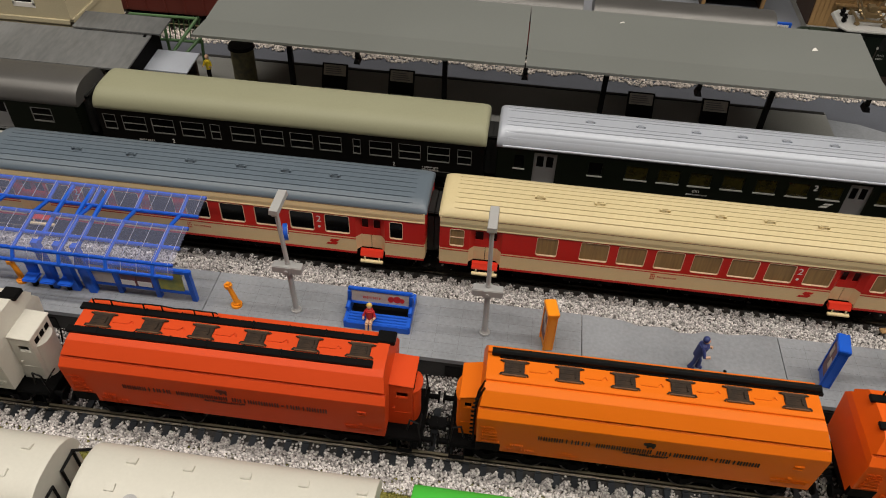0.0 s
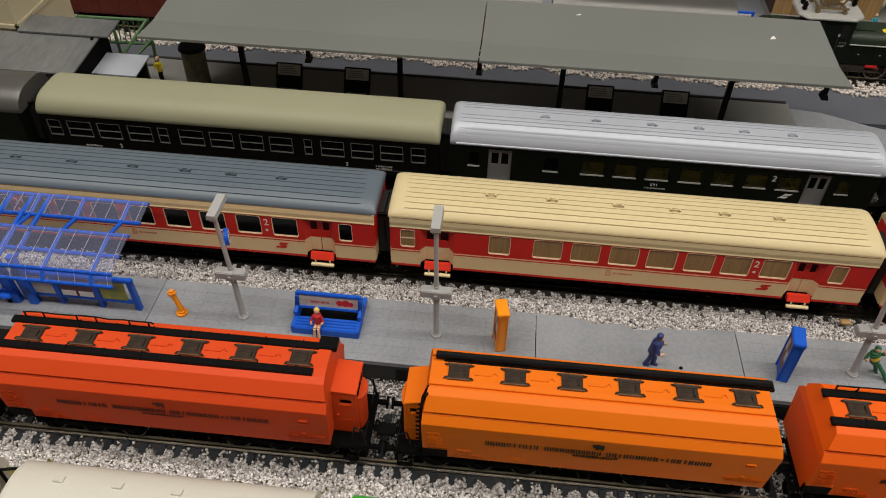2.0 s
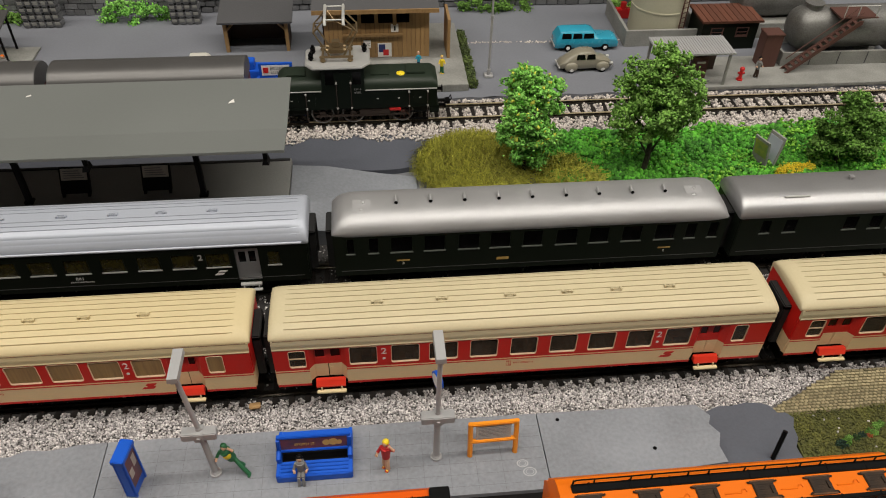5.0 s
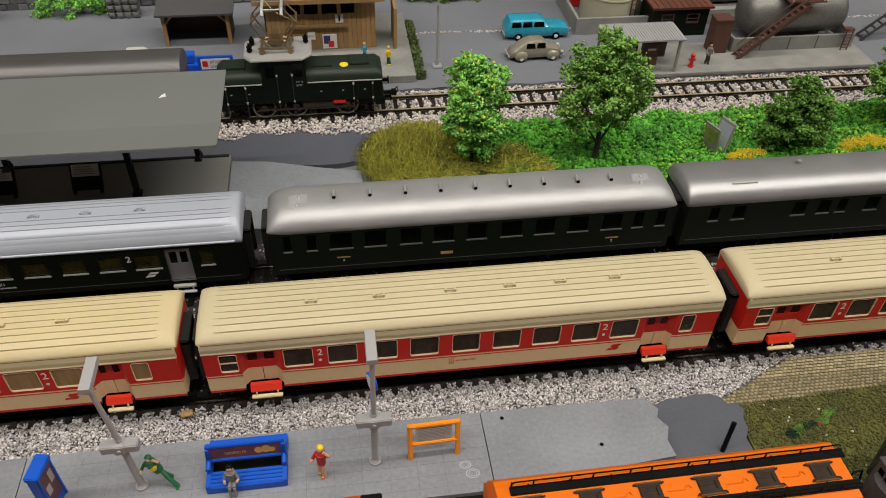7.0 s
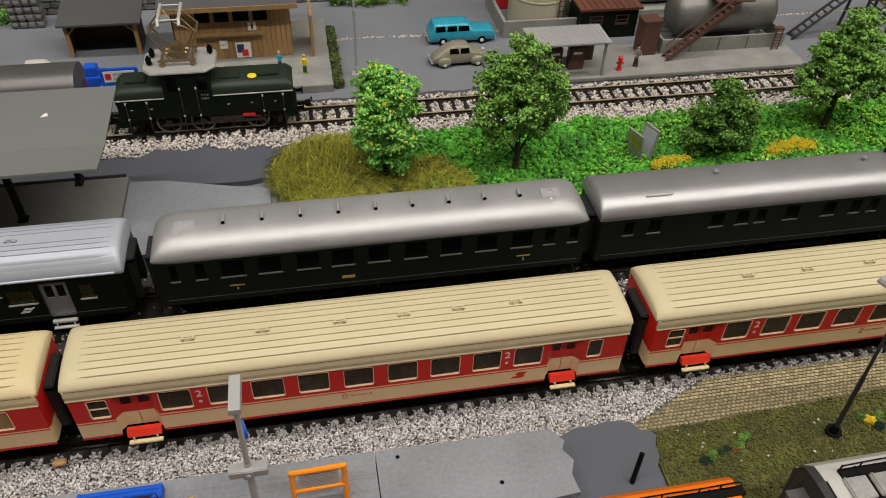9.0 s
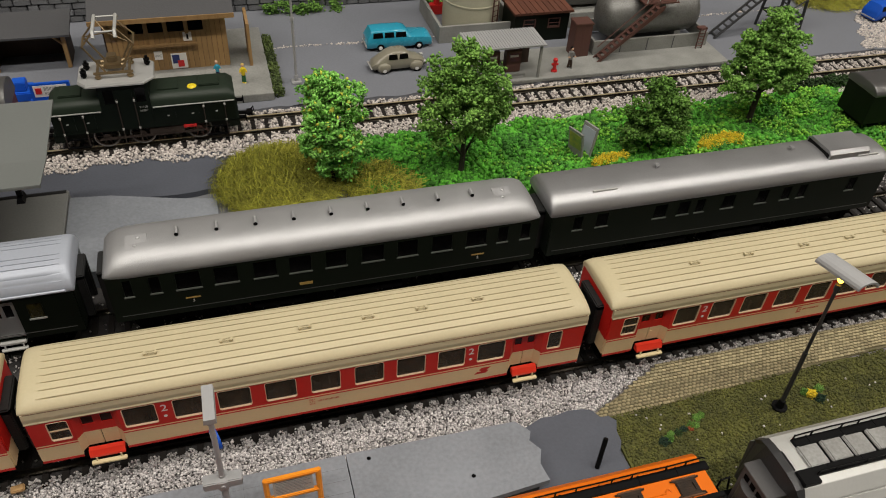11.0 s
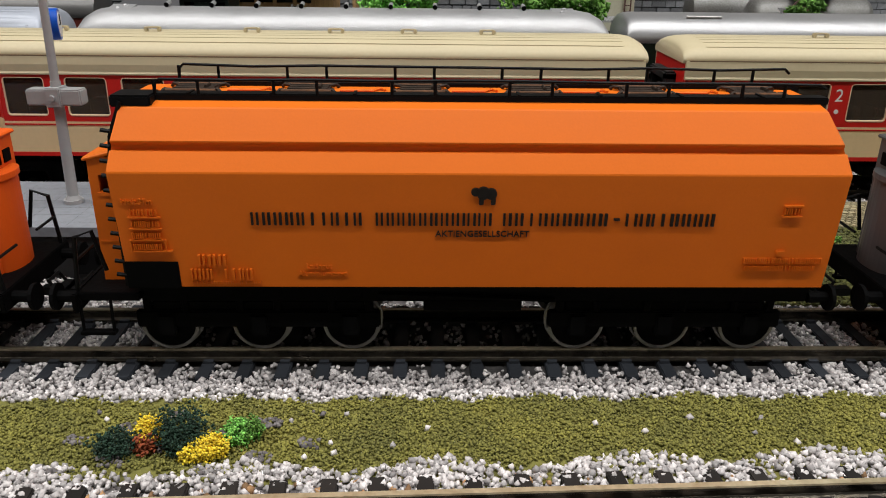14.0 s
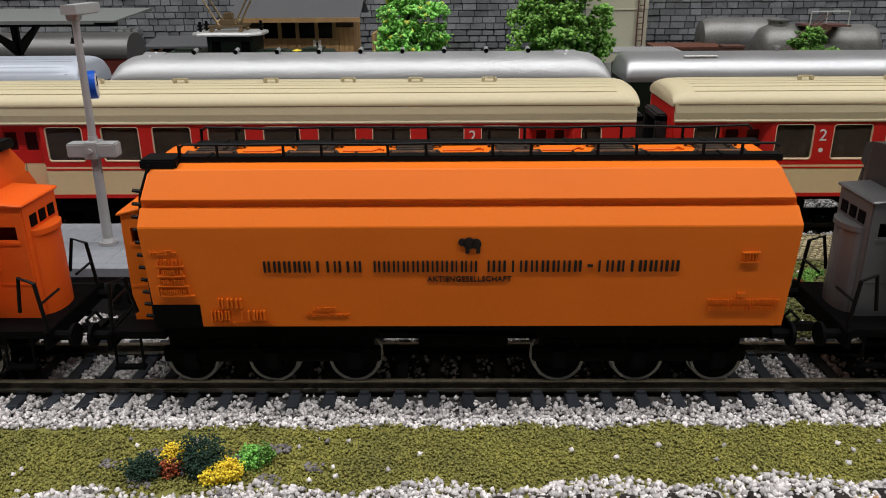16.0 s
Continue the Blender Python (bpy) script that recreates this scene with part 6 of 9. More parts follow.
b = thing("timetable_frame", "amber orange frame holding a pale timetable", "board", spot(348.6, 363.8, 10, 1.5))
for q in (0.6, 19.0):
    bm = bmesh.new()
    cyl(bm, (q, 0, 0), (q, 2.6, 17.8), 1.05, 8)
    part("post", bm, YELLOWORANGE, b)
for z in (7.4, 16.6):
    bm = bmesh.new()
    box(bm, 0, 19.6, z * 0.15 - 0.9, z * 0.15 + 0.9, z, z + 1.5, 0.3)
    part("frame_rail", bm, YELLOWORANGE, b)
bm = bmesh.new()
prism(bm, [(1.0, 8.8), (1.6, 8.8), (2.8, 16.7), (2.2, 16.7)], 2.8, 16.8)
sh = part("timetable", bm, POSTER_W, b, "pale pinkish timetable sheet")
bm = bmesh.new()
for j in range(9):
    z = 9.7 + j * 0.75
    y = 0.97 + (z - 8.8) * 0.152
    box(bm, 3.6, 16.0 - (j % 3) * 1.1, y - 0.06, y + 0.1, z, z + 0.18)
part("print_strip", bm, CLOTH_GREY, sh)


def slanted_post(x, y):
    b = thing("ticket_stamper", "small slanted amber orange post on a round foot", "post", spot(x, y, 10), "amber posts")
    bm = bmesh.new()
    cyl(bm, (0, 0, 0), (0, 0, 1.2), 2.5, 14)
    box(bm, -1.2, 1.8, -1.6, 1.6, 1.0, 2.6, 0.4)
    part("foot", bm, YELLOWORANGE, b, smooth=40)
    bm = bmesh.new()
    cyl(bm, (0.4, 0, 1.8), (-2.2, 0.8, 10.5), 1.3, 12, 1.1)
    part("stem", bm, YELLOWORANGE, b, smooth=40)
    bm = bmesh.new()
    box(bm, -4.2, -0.8, -0.9, 2.5, 9.8, 13.2, 0.9)
    part("head", bm, YELLOWORANGE, b)


slanted_post(-37.6, 362.8)
slanted_post(-139.0, 362.2)


def figurine(x, y, z, label, top, legs, head=SKIN, hair=HAIR, seated=False, turn=0.0, arm=0.0, wide=1.0, stoop=0.0, feet=((-0.8, 0.4), (0.9, -0.5)), lean=0.0, size=1.0, raised=False, chest=None):
    """A plain painted figure, one mesh."""
    bm = bmesh.new()
    if seated:
        cyl(bm, (-0.7, 0, 1.2), (-0.8, -3.6, 1.4), 0.8, 8, m=1)
        cyl(bm, (0.7, 0, 1.2), (0.9, -3.6, 1.4), 0.8, 8, m=1)
        cyl(bm, (-0.8, -3.6, 1.4), (-0.9, -4.4, -3.0), 0.6, 8, m=1)
        cyl(bm, (0.9, -3.6, 1.4), (1.0, -4.4, -3.0), 0.6, 8, m=1)
        h = 1.0
    else:
        for q, (fx, fy) in zip((-0.6, 0.6), feet):
            rod(bm, [(fx, fy, 0.3), (fx * 0.6 + q * 0.4, fy * 0.6 - 0.5, 3.8), (q, 0, 7.2)], 0.85, 8, m=1)
            box(bm, fx - 0.6, fx + 0.6, fy - 1.6, fy + 0.6, 0, 0.8, 0.25, m=3)
        h = 6.8
    s = Vector((lean, -stoop, 0))
    cyl(bm, (0, 0, h), (s.x, s.y, h + 5.6), 1.5 * wide, 10, 1.8 * wide, m=0)
    ball(bm, (s.x, s.y, h + 5.4), 1.75 * wide, 0, 2, (1, 0.75, 0.6))
    for q in (-1, 1):
        e = Vector((q * 2.6 * wide, s.y - 1.2 - arm, h + 2.4 + arm * 0.8)) + Vector((s.x, 0, 0))
        if raised and q > 0:
            e = Vector((s.x + 3.4, s.y - 0.6, h + 6.6))
        cyl(bm, (s.x + q * 1.6 * wide, s.y, h + 5.2), e, 0.6, 8, m=0)
        cyl(bm, e, e + (Vector((-1.6, -0.4, 2.0)) if raised and q > 0 else Vector((-q * 0.5, -1.8, 0.6 + arm))), 0.5, 8, m=2)
    ball(bm, (s.x, s.y * 1.25, h + 8.0), 1.25, 2, 2, (0.9, 0.95, 1.15))
    ball(bm, (s.x, s.y * 1.25 + 0.25, h + 8.4), 1.3, 3, 2, (1.0, 0.95, 1.0))
    if chest:
        ball(bm, (s.x * 0.7 + 0.2, s.y * 0.7 - 0.9, h + 3.6), 1.75, 4, 2, (1, 0.75, 1.35))
    for v in bm.verts:
        v.co *= size
    return solo("figurine", bm, [top, legs, head, hair, chest or top], label, "figurine", spot(x, y, z, turn), "platform figurines", smooth=50)


figurine(24.0, 360.6, 13.3, "tiny seated figurine in red on the bench", CLOTH_RED, SKIN, seated=True)
figurine(282.6, 360.0, 13.2, "tiny seated figurine in grey on the bench", CLOTH_GREY, CLOTH_GREY, hair=BLACK, seated=True)
figurine(164.6, 359.0, 10, "stooping navy blue standing figurine", CLOTH_NAVY, CLOTH_NAVY, hair=CLOTH_NAVY, turn=75, stoop=1.0, wide=1.1, feet=((-0.6, 1.2), (0.7, -1.4)), size=1.22)
figurine(315.6, 361.2, 10, "standing figurine in red with yellow hair", CLOTH_RED, SKIN, hair=YELLOW, turn=-30, size=1.12, raised=True)
figurine(256.0, 366.0, 10, "leaning green and yellow figurine beside the lamp", CLOTH_GREEN, CLOTH_GREEN, head=SKIN, hair=CLOTH_GREEN, turn=-8, stoop=0.6, wide=1.2, arm=0.4, feet=((3.2, 1.4), (6.4, -2.6)), lean=-1.8, size=1.02, raised=True, chest=YELLOW)

# ---- blue shelter ----
SH0, SH1 = -238.0, -59.5
s = thing("platform_shelter", "blue plastic platform shelter with tinted glazed roofs", "shelter", spot(SH0, 346, 10))
SL = SH1 - SH0


def beam(name, y0, z0, y1, z1, t=1.0, x0=0.0, x1=SL):
    bm = bmesh.new()
    box(bm, x0, x1, y0 - t, y0 + t, z0 - t, z0 + t, 0.25)
    part(name, bm, BLUE, s)


for y, z in ((8.6, 22.0), (11.0, 27.0), (20.0, 28.6), (31.0, 30.4), (42.0, 28.0), (53.0, 30.0)):
    beam("long_beam", y, z, y, z, 0.75)
for i in range(9):
    q = SL - 9 - i * 21.0
    bm = bmesh.new()
    rod(bm, [(q, 8.6, 22.0), (q, 11.0, 27.0), (q, 31.0, 30.2), (q, 42.0, 27.6), (q, 53.0, 30.0)], 0.95, 6)
    part("cross_rib", bm, BLUE, s)
bm = bmesh.new()
for y0, z0, y1, z1 in ((8.6, 22.3, 11.0, 27.6), (11.0, 27.9, 31.0, 31.2), (42.0, 28.8, 53.0, 30.9)):
    prism(bm, [(y0, z0), (y1, z1), (y1, z1 + 0.3), (y0, z0 + 0.3)], 0, SL)
part("glazing", bm, BLUEGLASS, s, "clear blue-tinted roof glazing")
for i in range(26):
    q = SL - 2 - i * 7.0
    bm = bmesh.new()
    rod(bm, [(q, 8.4, 22.5), (q, 10.8, 28.0), (q, 31.0, 31.6)], 0.13, 5)
    rod(bm, [(q, 42.0, 29.2), (q, 53.0, 31.3)], 0.13, 5)
    part("glazing_bar", bm, GLAZEBAR, s)
for q in (SL - 44, SL - 52, SL - 62, SL - 128, SL - 140):
    bm = bmesh.new()
    prism_y(bm, [(q - 2.2, 0), (q + 1.4, 0), (q - 0.4, 28), (q - 3.4, 28)], 14.0, 16.8)
    part("support_post", bm, BLUE, s)
    bm = bmesh.new()
    rod(bm, [(q - 2.0, 15.4, 25), (q - 2.0, 36.0, 28.2), (q - 2.0, 52.0, 29.6)], 1.1, 6)
    part("roof_arm", bm, BLUE, s)
# display wall
x0, x1 = SL - 49, SL + 3.6
bm = bmesh.new()
box(bm, x0, x1, 16.2, 18.0, 16.2, 18.4, 0.3)
part("wall_rail", bm, BLUE, s)
bm = bmesh.new()
box(bm, x0, x1, 16.2, 18.0, 3.6, 5.0, 0.3)
part("wall_rail", bm, BLUE, s)
for q in (x0, x0 + 16, x0 + 34, x1 - 2):
    bm = bmesh.new()
    prism_y(bm, [(q, 0), (q + 2.2, 0), (q + 1.4, 18.2), (q - 0.8, 18.2)], 16.0, 18.2)
    part("wall_post", bm, BLUE, s)
for q, w, mt in ((x0 + 2.4, 12.8, POSTER_W), (x0 + 18.6, 7.0, POSTER_D), (x0 + 26.0, 7.2, POSTER_D), (x0 + 36.6, 11.0, POSTER_Y)):
    bm = bmesh.new()
    box(bm, q, q + w, 16.5, 17.4, 5.4, 15.8)
    part("poster", bm, mt, s)
for q in (x0 + 18.6, x0 + 26.4):
    bm = bmesh.new()
    box(bm, q, q + 6.4, 16.35, 16.6, 5.6, 8.6)
    part("poster_foot", bm, WHITE, s)
for i in range(3):
    q = SL - 76 + i * 8.4
    bm = bmesh.new()
    box(bm, q, q + 6.8, 11.4, 17.6, 4.4, 5.8, 0.5)
    box(bm, q + 0.4, q + 6.4, 16.6, 18.2, 5.6, 12.4, 0.6)
    part("seat", bm, BLUE, s)
    bm = bmesh.new()
    cyl(bm, (q + 3.4, 15, 0), (q + 3.4, 15, 4.6), 1.4, 10)
    part("seat_foot", bm, BLACK, s)
# ---- canopy of the rear platform ----
def canopy_half(x0, x1, label):
    c = thing("canopy_section", label, "canopy", spot(x0, 514.6, 10), "canopy sections")
    L = x1 - x0
    bm = bmesh.new()
    prof = [(0, 47.6), (0, 48.3), (22, 46.6), (70, 49.6), (70, 48.8), (22, 45.8)]
    prism(bm, prof, 0, L)
    part("roof", bm, CANOPY, c)
    for y, z in ((0.5, 46.8), (69.4, 48.0)):
        bm = bmesh.new()
        box(bm, 0, L, y - 0.6, y + 0.6, z, z + 1.2)
        part("edge_strip", bm, CANOPY, c)
    bm = bmesh.new()
    box(bm, 2, L - 2, 28.4, 30.6, 43.6, 45.8)
    part("beam", bm, BLACK, c)
    return c


canopy_half(-107.5, 79.2, "grey plastic platform canopy with a scuffed roof")
c2 = canopy_half(79.9, 272.4, "grey plastic platform canopy with thin roof cracks")
for host, q, y, w_, d_ in ((c2, 160, 46, 3.5, 4), (c2, 52, 58, 3, 2)):
    bm = bmesh.new()
    z = 46.75 + (y - 22) * 0.0625
    loft(bm, [[(q, y, z + o), (q + w_, y + 1, z + o + 0.06), (q + w_ * 0.8, y + d_, z + o + d_ * 0.0625), (q + w_ * 0.3, y + d_ * 0.6, z + o + d_ * 0.037)] for o in (-0.1, 0.12)])
    part("paint_scuff", bm, WHITE, host, "chipped pale scuff")
for x in (-61.5, 32.7, 126.9, 221.1):
    bm = bmesh.new()
    box(bm, -1.5, 1.5, -1.5, 1.5, 0, 44, 0.3)
    box(bm, -2.4, 2.4, -2.4, 2.4, 0, 1.6, 0.3)
    prism(bm, [(-1.4, 30), (-25, 45.2), (-25, 46.2), (-1.4, 36)], -0.7, 0.7)
    prism(bm, [(1.4, 30), (30, 46), (30, 46.8), (1.4, 36)], -0.7, 0.7)
    solo("canopy_post", bm, BLACK, "black canopy post with slanted brackets", "post", spot(x, 544, 10), "canopy posts")
for x in (-14, 80, 174, 262):
    bm = bmesh.new()
    box(bm, -1.2, 1.2, -1.0, 1.0, -6.5, 0, 0.3)
    prism_y(bm, [(-1.8, -8.8), (1.8, -8.8), (1.0, -6.2), (-1.0, -6.2)], -3, 3)
    solo("hanging_sign", bm, BLACK, "small black sign box hanging under the canopy", "sign", spot(x, 519, 57.2), "hanging signs")
for i, (x, y) in enumerate(((-37, 547), (5, 547), (151, 547), (195, 547))):
    b = thing("notice_board", "dark notice board with a pale printed sheet", "board", spot(x, y, 10, 0, -28), "notice boards")
    b.scale = (1.25, 1.25, 1.25)
    bm = bmesh.new()
    box(bm, -6.4, 6.4, 0, 1.4, 1.5, 13.5, 0.2)
    for q in (-5.5, 5.5):
        box(bm, q - 0.6, q + 0.6, 0, 1.4, 0, 2)
    part("frame", bm, BLACK, b)
    bm = bmesh.new()
    box(bm, -5.6, 5.6, -0.2, 0.1, 7.6, 12.8)
    sh = part("sheet", bm, POSTER_W, b)
    bm = bmesh.new()
    for j in range(4):
        box(bm, -4.6, 4.4 - j * 0.7, -0.3, -0.15, 8.5 + j, 8.9 + j)
    part("print_strip", bm, CLOTH_GREY, sh)
b = thing("advert_column", "round advertising column plastered with dull posters", "column", spot(-92, 545, 10))
bm = bmesh.new()
cyl(bm, (0, 0, 0), (0, 0, 26), 7.0, 20)
part("drum", bm, COLUMNM, b, smooth=40)
bm = bmesh.new()
cyl(bm, (0, 0, 26), (0, 0, 28), 8.2, 20, 7.4)
part("cap", bm, BLACK, b, smooth=40)
figurine(-117, 548, 10, "standing figurine in a yellow vest", YELLOW, BLACK, hair=SKIN)

# ---- station building corner at the far end ----
b = thing("station_building", "cream station building with white window trim", "building", spot(-321, 538, -4.9))
bm = bmesh.new()
wall_open(bm, 0, 128, 0, 2, 0, 110, [(50, 66, 58, 86), (94, 108, 58, 86)])
part("front_wall", bm, PLASTER, b)
bm = bmesh.new()
box(bm, 126, 128, 2, 60, 0, 110)
part("side_wall", bm, PLASTER, b)
bm = bmesh.new()
box(bm, -0.8, 129, -0.8, 1.2, 49, 52, 0.3)
box(bm, 127.2, 129, -0.8, 60, 49, 52, 0.3)
part("string_course", bm, PLASTER, b)
for xa, xb in ((50, 66), (94, 108)):
    window(b, xa, xb, 58, 86, 0, WHITE, None, DARKGLASS, True, 1.4)
g = thing("station_canopy", "grey sheet roof of the station's own canopy", "canopy", spot(-330, 500, 10))
bm = bmesh.new()
prism(bm, [(0, 29.4), (0, 30.4), (36, 33.4), (36, 32.4)], 0, 187)
rf = part("roof", bm, STREAKROOF, g)
bm = bmesh.new()
prism(bm, [(35, 34.0), (35, 35.0), (53, 36.2), (53, 35.2)], 138.5, 193)
part("upper_roof", bm, STREAKROOF, rf, "upper grey roof sheet")
bm = bmesh.new()
prism(bm, [(2, 6), (2, 29), (33, 31.8), (33, 33.6), (50, 34.6), (50, 8)], 183, 184.5)
part("end_screen", bm, CHASSIS, g)
for q in (20, 80, 140, 172):
    bm = bmesh.new()
    box(bm, q - 1.3, q + 1.3, 5, 7.6, 0, 29.7)
    part("post", bm, BLACK, g)
k = thing("vendor_stall", "small stall with a pale grey flat roof", "stall", spot(-152, 522, 10))
bm = bmesh.new()
prism(bm, [(0, 17.4), (0, 18.2), (22, 19.4), (22, 18.6)], 0, 33)
part("roof", bm, PALE_ROOF, k)
bm = bmesh.new()
box(bm, 2, 31, 2, 20, 0, 7.5)
box(bm, 2, 31, 18, 20, 7.5, 17.6)
part("counter", bm, WOODD, k)
for q in (3, 15, 30):
    bm = bmesh.new()
    box(bm, q - 0.5, q + 0.5, 2, 3, 7, 17.6)
    part("post", bm, WOODY, k)
f = thing("lattice_railing", "green painted lattice railing beside the canopy", "railing", spot(-168, 561, -1.4))
for z in (28, 44):
    bm = bmesh.new()
    cyl(bm, (0, 0, z), (42, 4, z - 1.5), 1.0, 8)
    part("top_rail", bm, GREENRAIL, f)
for i in range(14):
    bm = bmesh.new()
    q = i * 3.2
    cyl(bm, (q, q * 0.095, 27), (q + 1.4, q * 0.095, 44), 0.4, 6)
    part("baluster", bm, GREENRAIL, f)
for x0, y0, z0, x1, y1, z1 in ((42, 4, 43, 18, -34, 12), (42, 4, 28, 40, 4, 0), (0, 0, 44, 0, 0, 0), (20, 2, 43, 20, 2, 0), (42, 4, 30, 22, -28, 12)):
    bm = bmesh.new()
    cyl(bm, (x0, y0, z0), (x1, y1, z1), 1.0, 8)
    part("strut", bm, GREENRAIL, f)

# ---- yard track train and loco ----
def tube_wagon(x, L, label):
    w = thing("round_roof_wagon", label, "freight wagon", spot(x, 640, 0), "yard wagons")
    bm = bmesh.new()
    box(bm, 0, L, -14.2, 14.2, 11, 30, 0.4)
    part("body", bm, BROWNWAGON, w)
    roof(w, L, 15.2, 13.0, 29.8, GREY_ROOF, ((0, 1, 0.98), (0.5, 1, 1), (2, 1, 1)), p=0.85)
    bm = bmesh.new()
    box(bm, 2, L - 2, -9, 9, 7, 11)
    part("underframe", bm, CHASSIS, w)
    bogie(w, 22, (-9, 9))
    bogie(w, L - 22, (-9, 9))
    buffers(w, 0, -1)
    buffers(w, L, 1)


tube_wagon(-4.0, 117.0, "goods wagon with a smooth grey round roof")
tube_wagon(121.5, 117.0, "goods wagon with a smooth grey round roof")


def open_wagon(x, L, label, full):
    w = thing("open_wagon", label, "freight wagon", spot(x, 640, 0), "yard wagons")
    bm = bmesh.new()
    for s_ in (-1, 1):
        box(bm, 0, L, s_ * 13.8 - 0.6, s_ * 13.8 + 0.6, 12, 31, 0.2)
    for q in (0.6, L - 0.6):
        box(bm, q - 0.6, q + 0.6, -13.2, 13.2, 12, 31.4, 0.2)
    box(bm, 0, L, -14, 14, 11, 12.6)
    part("body", bm, BROWNWAGON, w)
    for i in range(7):
        bm = bmesh.new()
        q = 6 + i * (L - 12) / 6
        box(bm, q - 0.8, q + 0.8, -15.2, -14.2, 12, 30.6, 0.2)
        part("side_rib", bm, BROWNWAGON, w)
    bm = bmesh.new()
    box(bm, 2, L - 2, -9, 9, 7, 11)
    part("underframe", bm, CHASSIS, w)
    bogie(w, 20, (-9, 9))
    bogie(w, L - 20, (-9, 9))
    buffers(w, 0, -1)
    buffers(w, L, 1)
    if full:
        bm = bmesh.new()
        box(bm, 1.2, L - 1.2, -13, 13, 13, 26)
        part("load_base", bm, CHASSIS, w)
    return w


open_wagon(-103.0, 88.0, "empty open wagon in oxide red", False)
w = open_wagon(-212.0, 98.0, "open wagon in oxide red heaped with coal", True)
P = field(2, 96, -12.6, 12.6, 0.55, 41, 27.0, 1.2)
P[:, 2] += 3.2 * np.cos((P[:, 0] - 49) / 47 * 1.5) * np.cos(P[:, 1] / 12.6 * 1.3)
ob = scatter("coal_load", P, np.random.default_rng(4).uniform(0.8, 1.5, len(P)), COAL, seed=5, parent=w)

e = thing("electric_locomotive", "black-green shunting locomotive with a raised pantograph", "locomotive", spot(257, 640, 0))
bm = bmesh.new()
box(bm, 0, 104, -12.4, 12.4, 11.2, 12.4, 0.3)
box(bm, 0, 6, -12.0, 12.0, 6.5, 11.2, 0.3)
box(bm, 98, 104, -12.0, 12.0, 6.5, 11.2, 0.3)
box(bm, 2, 102, -6.5, 6.5, 5, 9)
part("frame", bm, LOCO, e)
bm = bmesh.new()
for s_ in (-1, 1):
    wall_open(bm, 1.5, 102.5, min(s_ * 12.2, s_ * 11.2), max(s_ * 12.2, s_ * 11.2), 12, 25, [])
part("side_wall", bm, LOCO, e)
for a, b_, d in ((1.0, 29, -1), (56, 103, 1)):
    bm = bmesh.new()
    prof = [(-12.4, 24.6), (-12.2, 28.0), (-11.0, 30.4), (-8.0, 31.8), (0, 32.3), (8.0, 31.8), (11.0, 30.4), (12.2, 28.0), (12.4, 24.6)]
    low = [(y * 0.97, 24.6 + (z - 24.6) * 0.6) for y, z in prof]
    xs = [(a, low), (a + 3.5, prof), (b_, prof)] if d < 0 else [(a, prof), (b_ - 3.5, prof), (b_, low)]
    loft(bm, [[(xx, y, z) for y, z in pr] for xx, pr in xs])
    h = part("hood", bm, LOCOGREEN, e, "dull dark green bonnet", 40)
    bm = bmesh.new()
    box(bm, a + 0.5, b_ - 0.5, -13.0, -12.2, 24.6, 25.2, 0.15)
    part("hood_rail", bm, SILL, h, "thin bare metal rail")
    bm = bmesh.new()
    q = b_ - 20 if d > 0 else a + 6
    box(bm, q, q + 12, -6, 6, 31.4, 33.2, 0.4)
    if d > 0:
        box(bm, a + 4, a + 16, -6.5, 5, 31.4, 32.7, 0.2)
    part("hood_hatch", bm, LOCOGREEN, h)
    for k in range(2 if d < 0 else 3):
        bm = bmesh.new()
        q = a + 4 + k * (b_ - a - 6) / (2 if d < 0 else 3)
        box(bm, q, q + 8.5, -12.6, -12.1, 14, 23.5, 0.2)
        hd = part("side_hatch", bm, LOCO, e)
        bm = bmesh.new()
        box(bm, q + 3.6, q + 4.9, -12.9, -12.5, 18.4, 18.9)
        part("hatch_catch", bm, SILL, hd)
bm = bmesh.new()
wall_open(bm, 29, 56, -12.5, -11.6, 12, 41.5, [(31.5, 37.0, 29, 38), (48.5, 54.0, 29, 38)])
wall_open(bm, 29, 56, 11.6, 12.5, 12, 41.5, [(31.5, 37.0, 29, 38)])
box(bm, 29, 30, -11.6, 11.6, 12, 41.5)
box(bm, 55, 56, -11.6, 11.6, 12, 41.5)
cb = part("cab", bm, LOCO, e)
for xa in (31.2, 48.2):
    bm = bmesh.new()
    box(bm, xa, xa + 6.1, -12.2, -12.0, 28.7, 38.3)
    part("pane", bm, DARKGLASS, cb)
bm = bmesh.new()
box(bm, 38.6, 47.0, -12.9, -12.3, 12.5, 38, 0.2)
part("cab_door", bm, LOCO, cb)
bm = bmesh.new()
glyph_bars(bm, 49.5, 54, 25.2, 26.4, -12.4, 5, 81, 0.2)
glyph_bars(bm, 49.5, 54, 22.8, 24.0, -12.4, 5, 82, 0.2)
part("number_strip", bm, SILL, cb)
for q in (6.5, 18.5, 38.2, 47.4, 84.5, 96.5):
    bm = bmesh.new()
    tz = 31.5 if 30 < q < 60 else 23.8
    rod(bm, [(q, -12.4, tz + 0.6), (q, -13.6, tz), (q, -13.6, 3.6)], 0.3, 6)
    for z in (tz - 1, 12.4):
        cyl(bm, (q, -13.6, z), (q, -13.6, z + 1.2), 0.6, 6, m=1)
    part("grab_rail", bm, [WHEELDARK, SILL], e)
bm = bmesh.new()
ring = [(19.5, -9), (24, -14.6), (54.5, -14.6), (60.5, -8.5), (60.5, 9), (55, 14), (24, 14), (19.5, 9)]
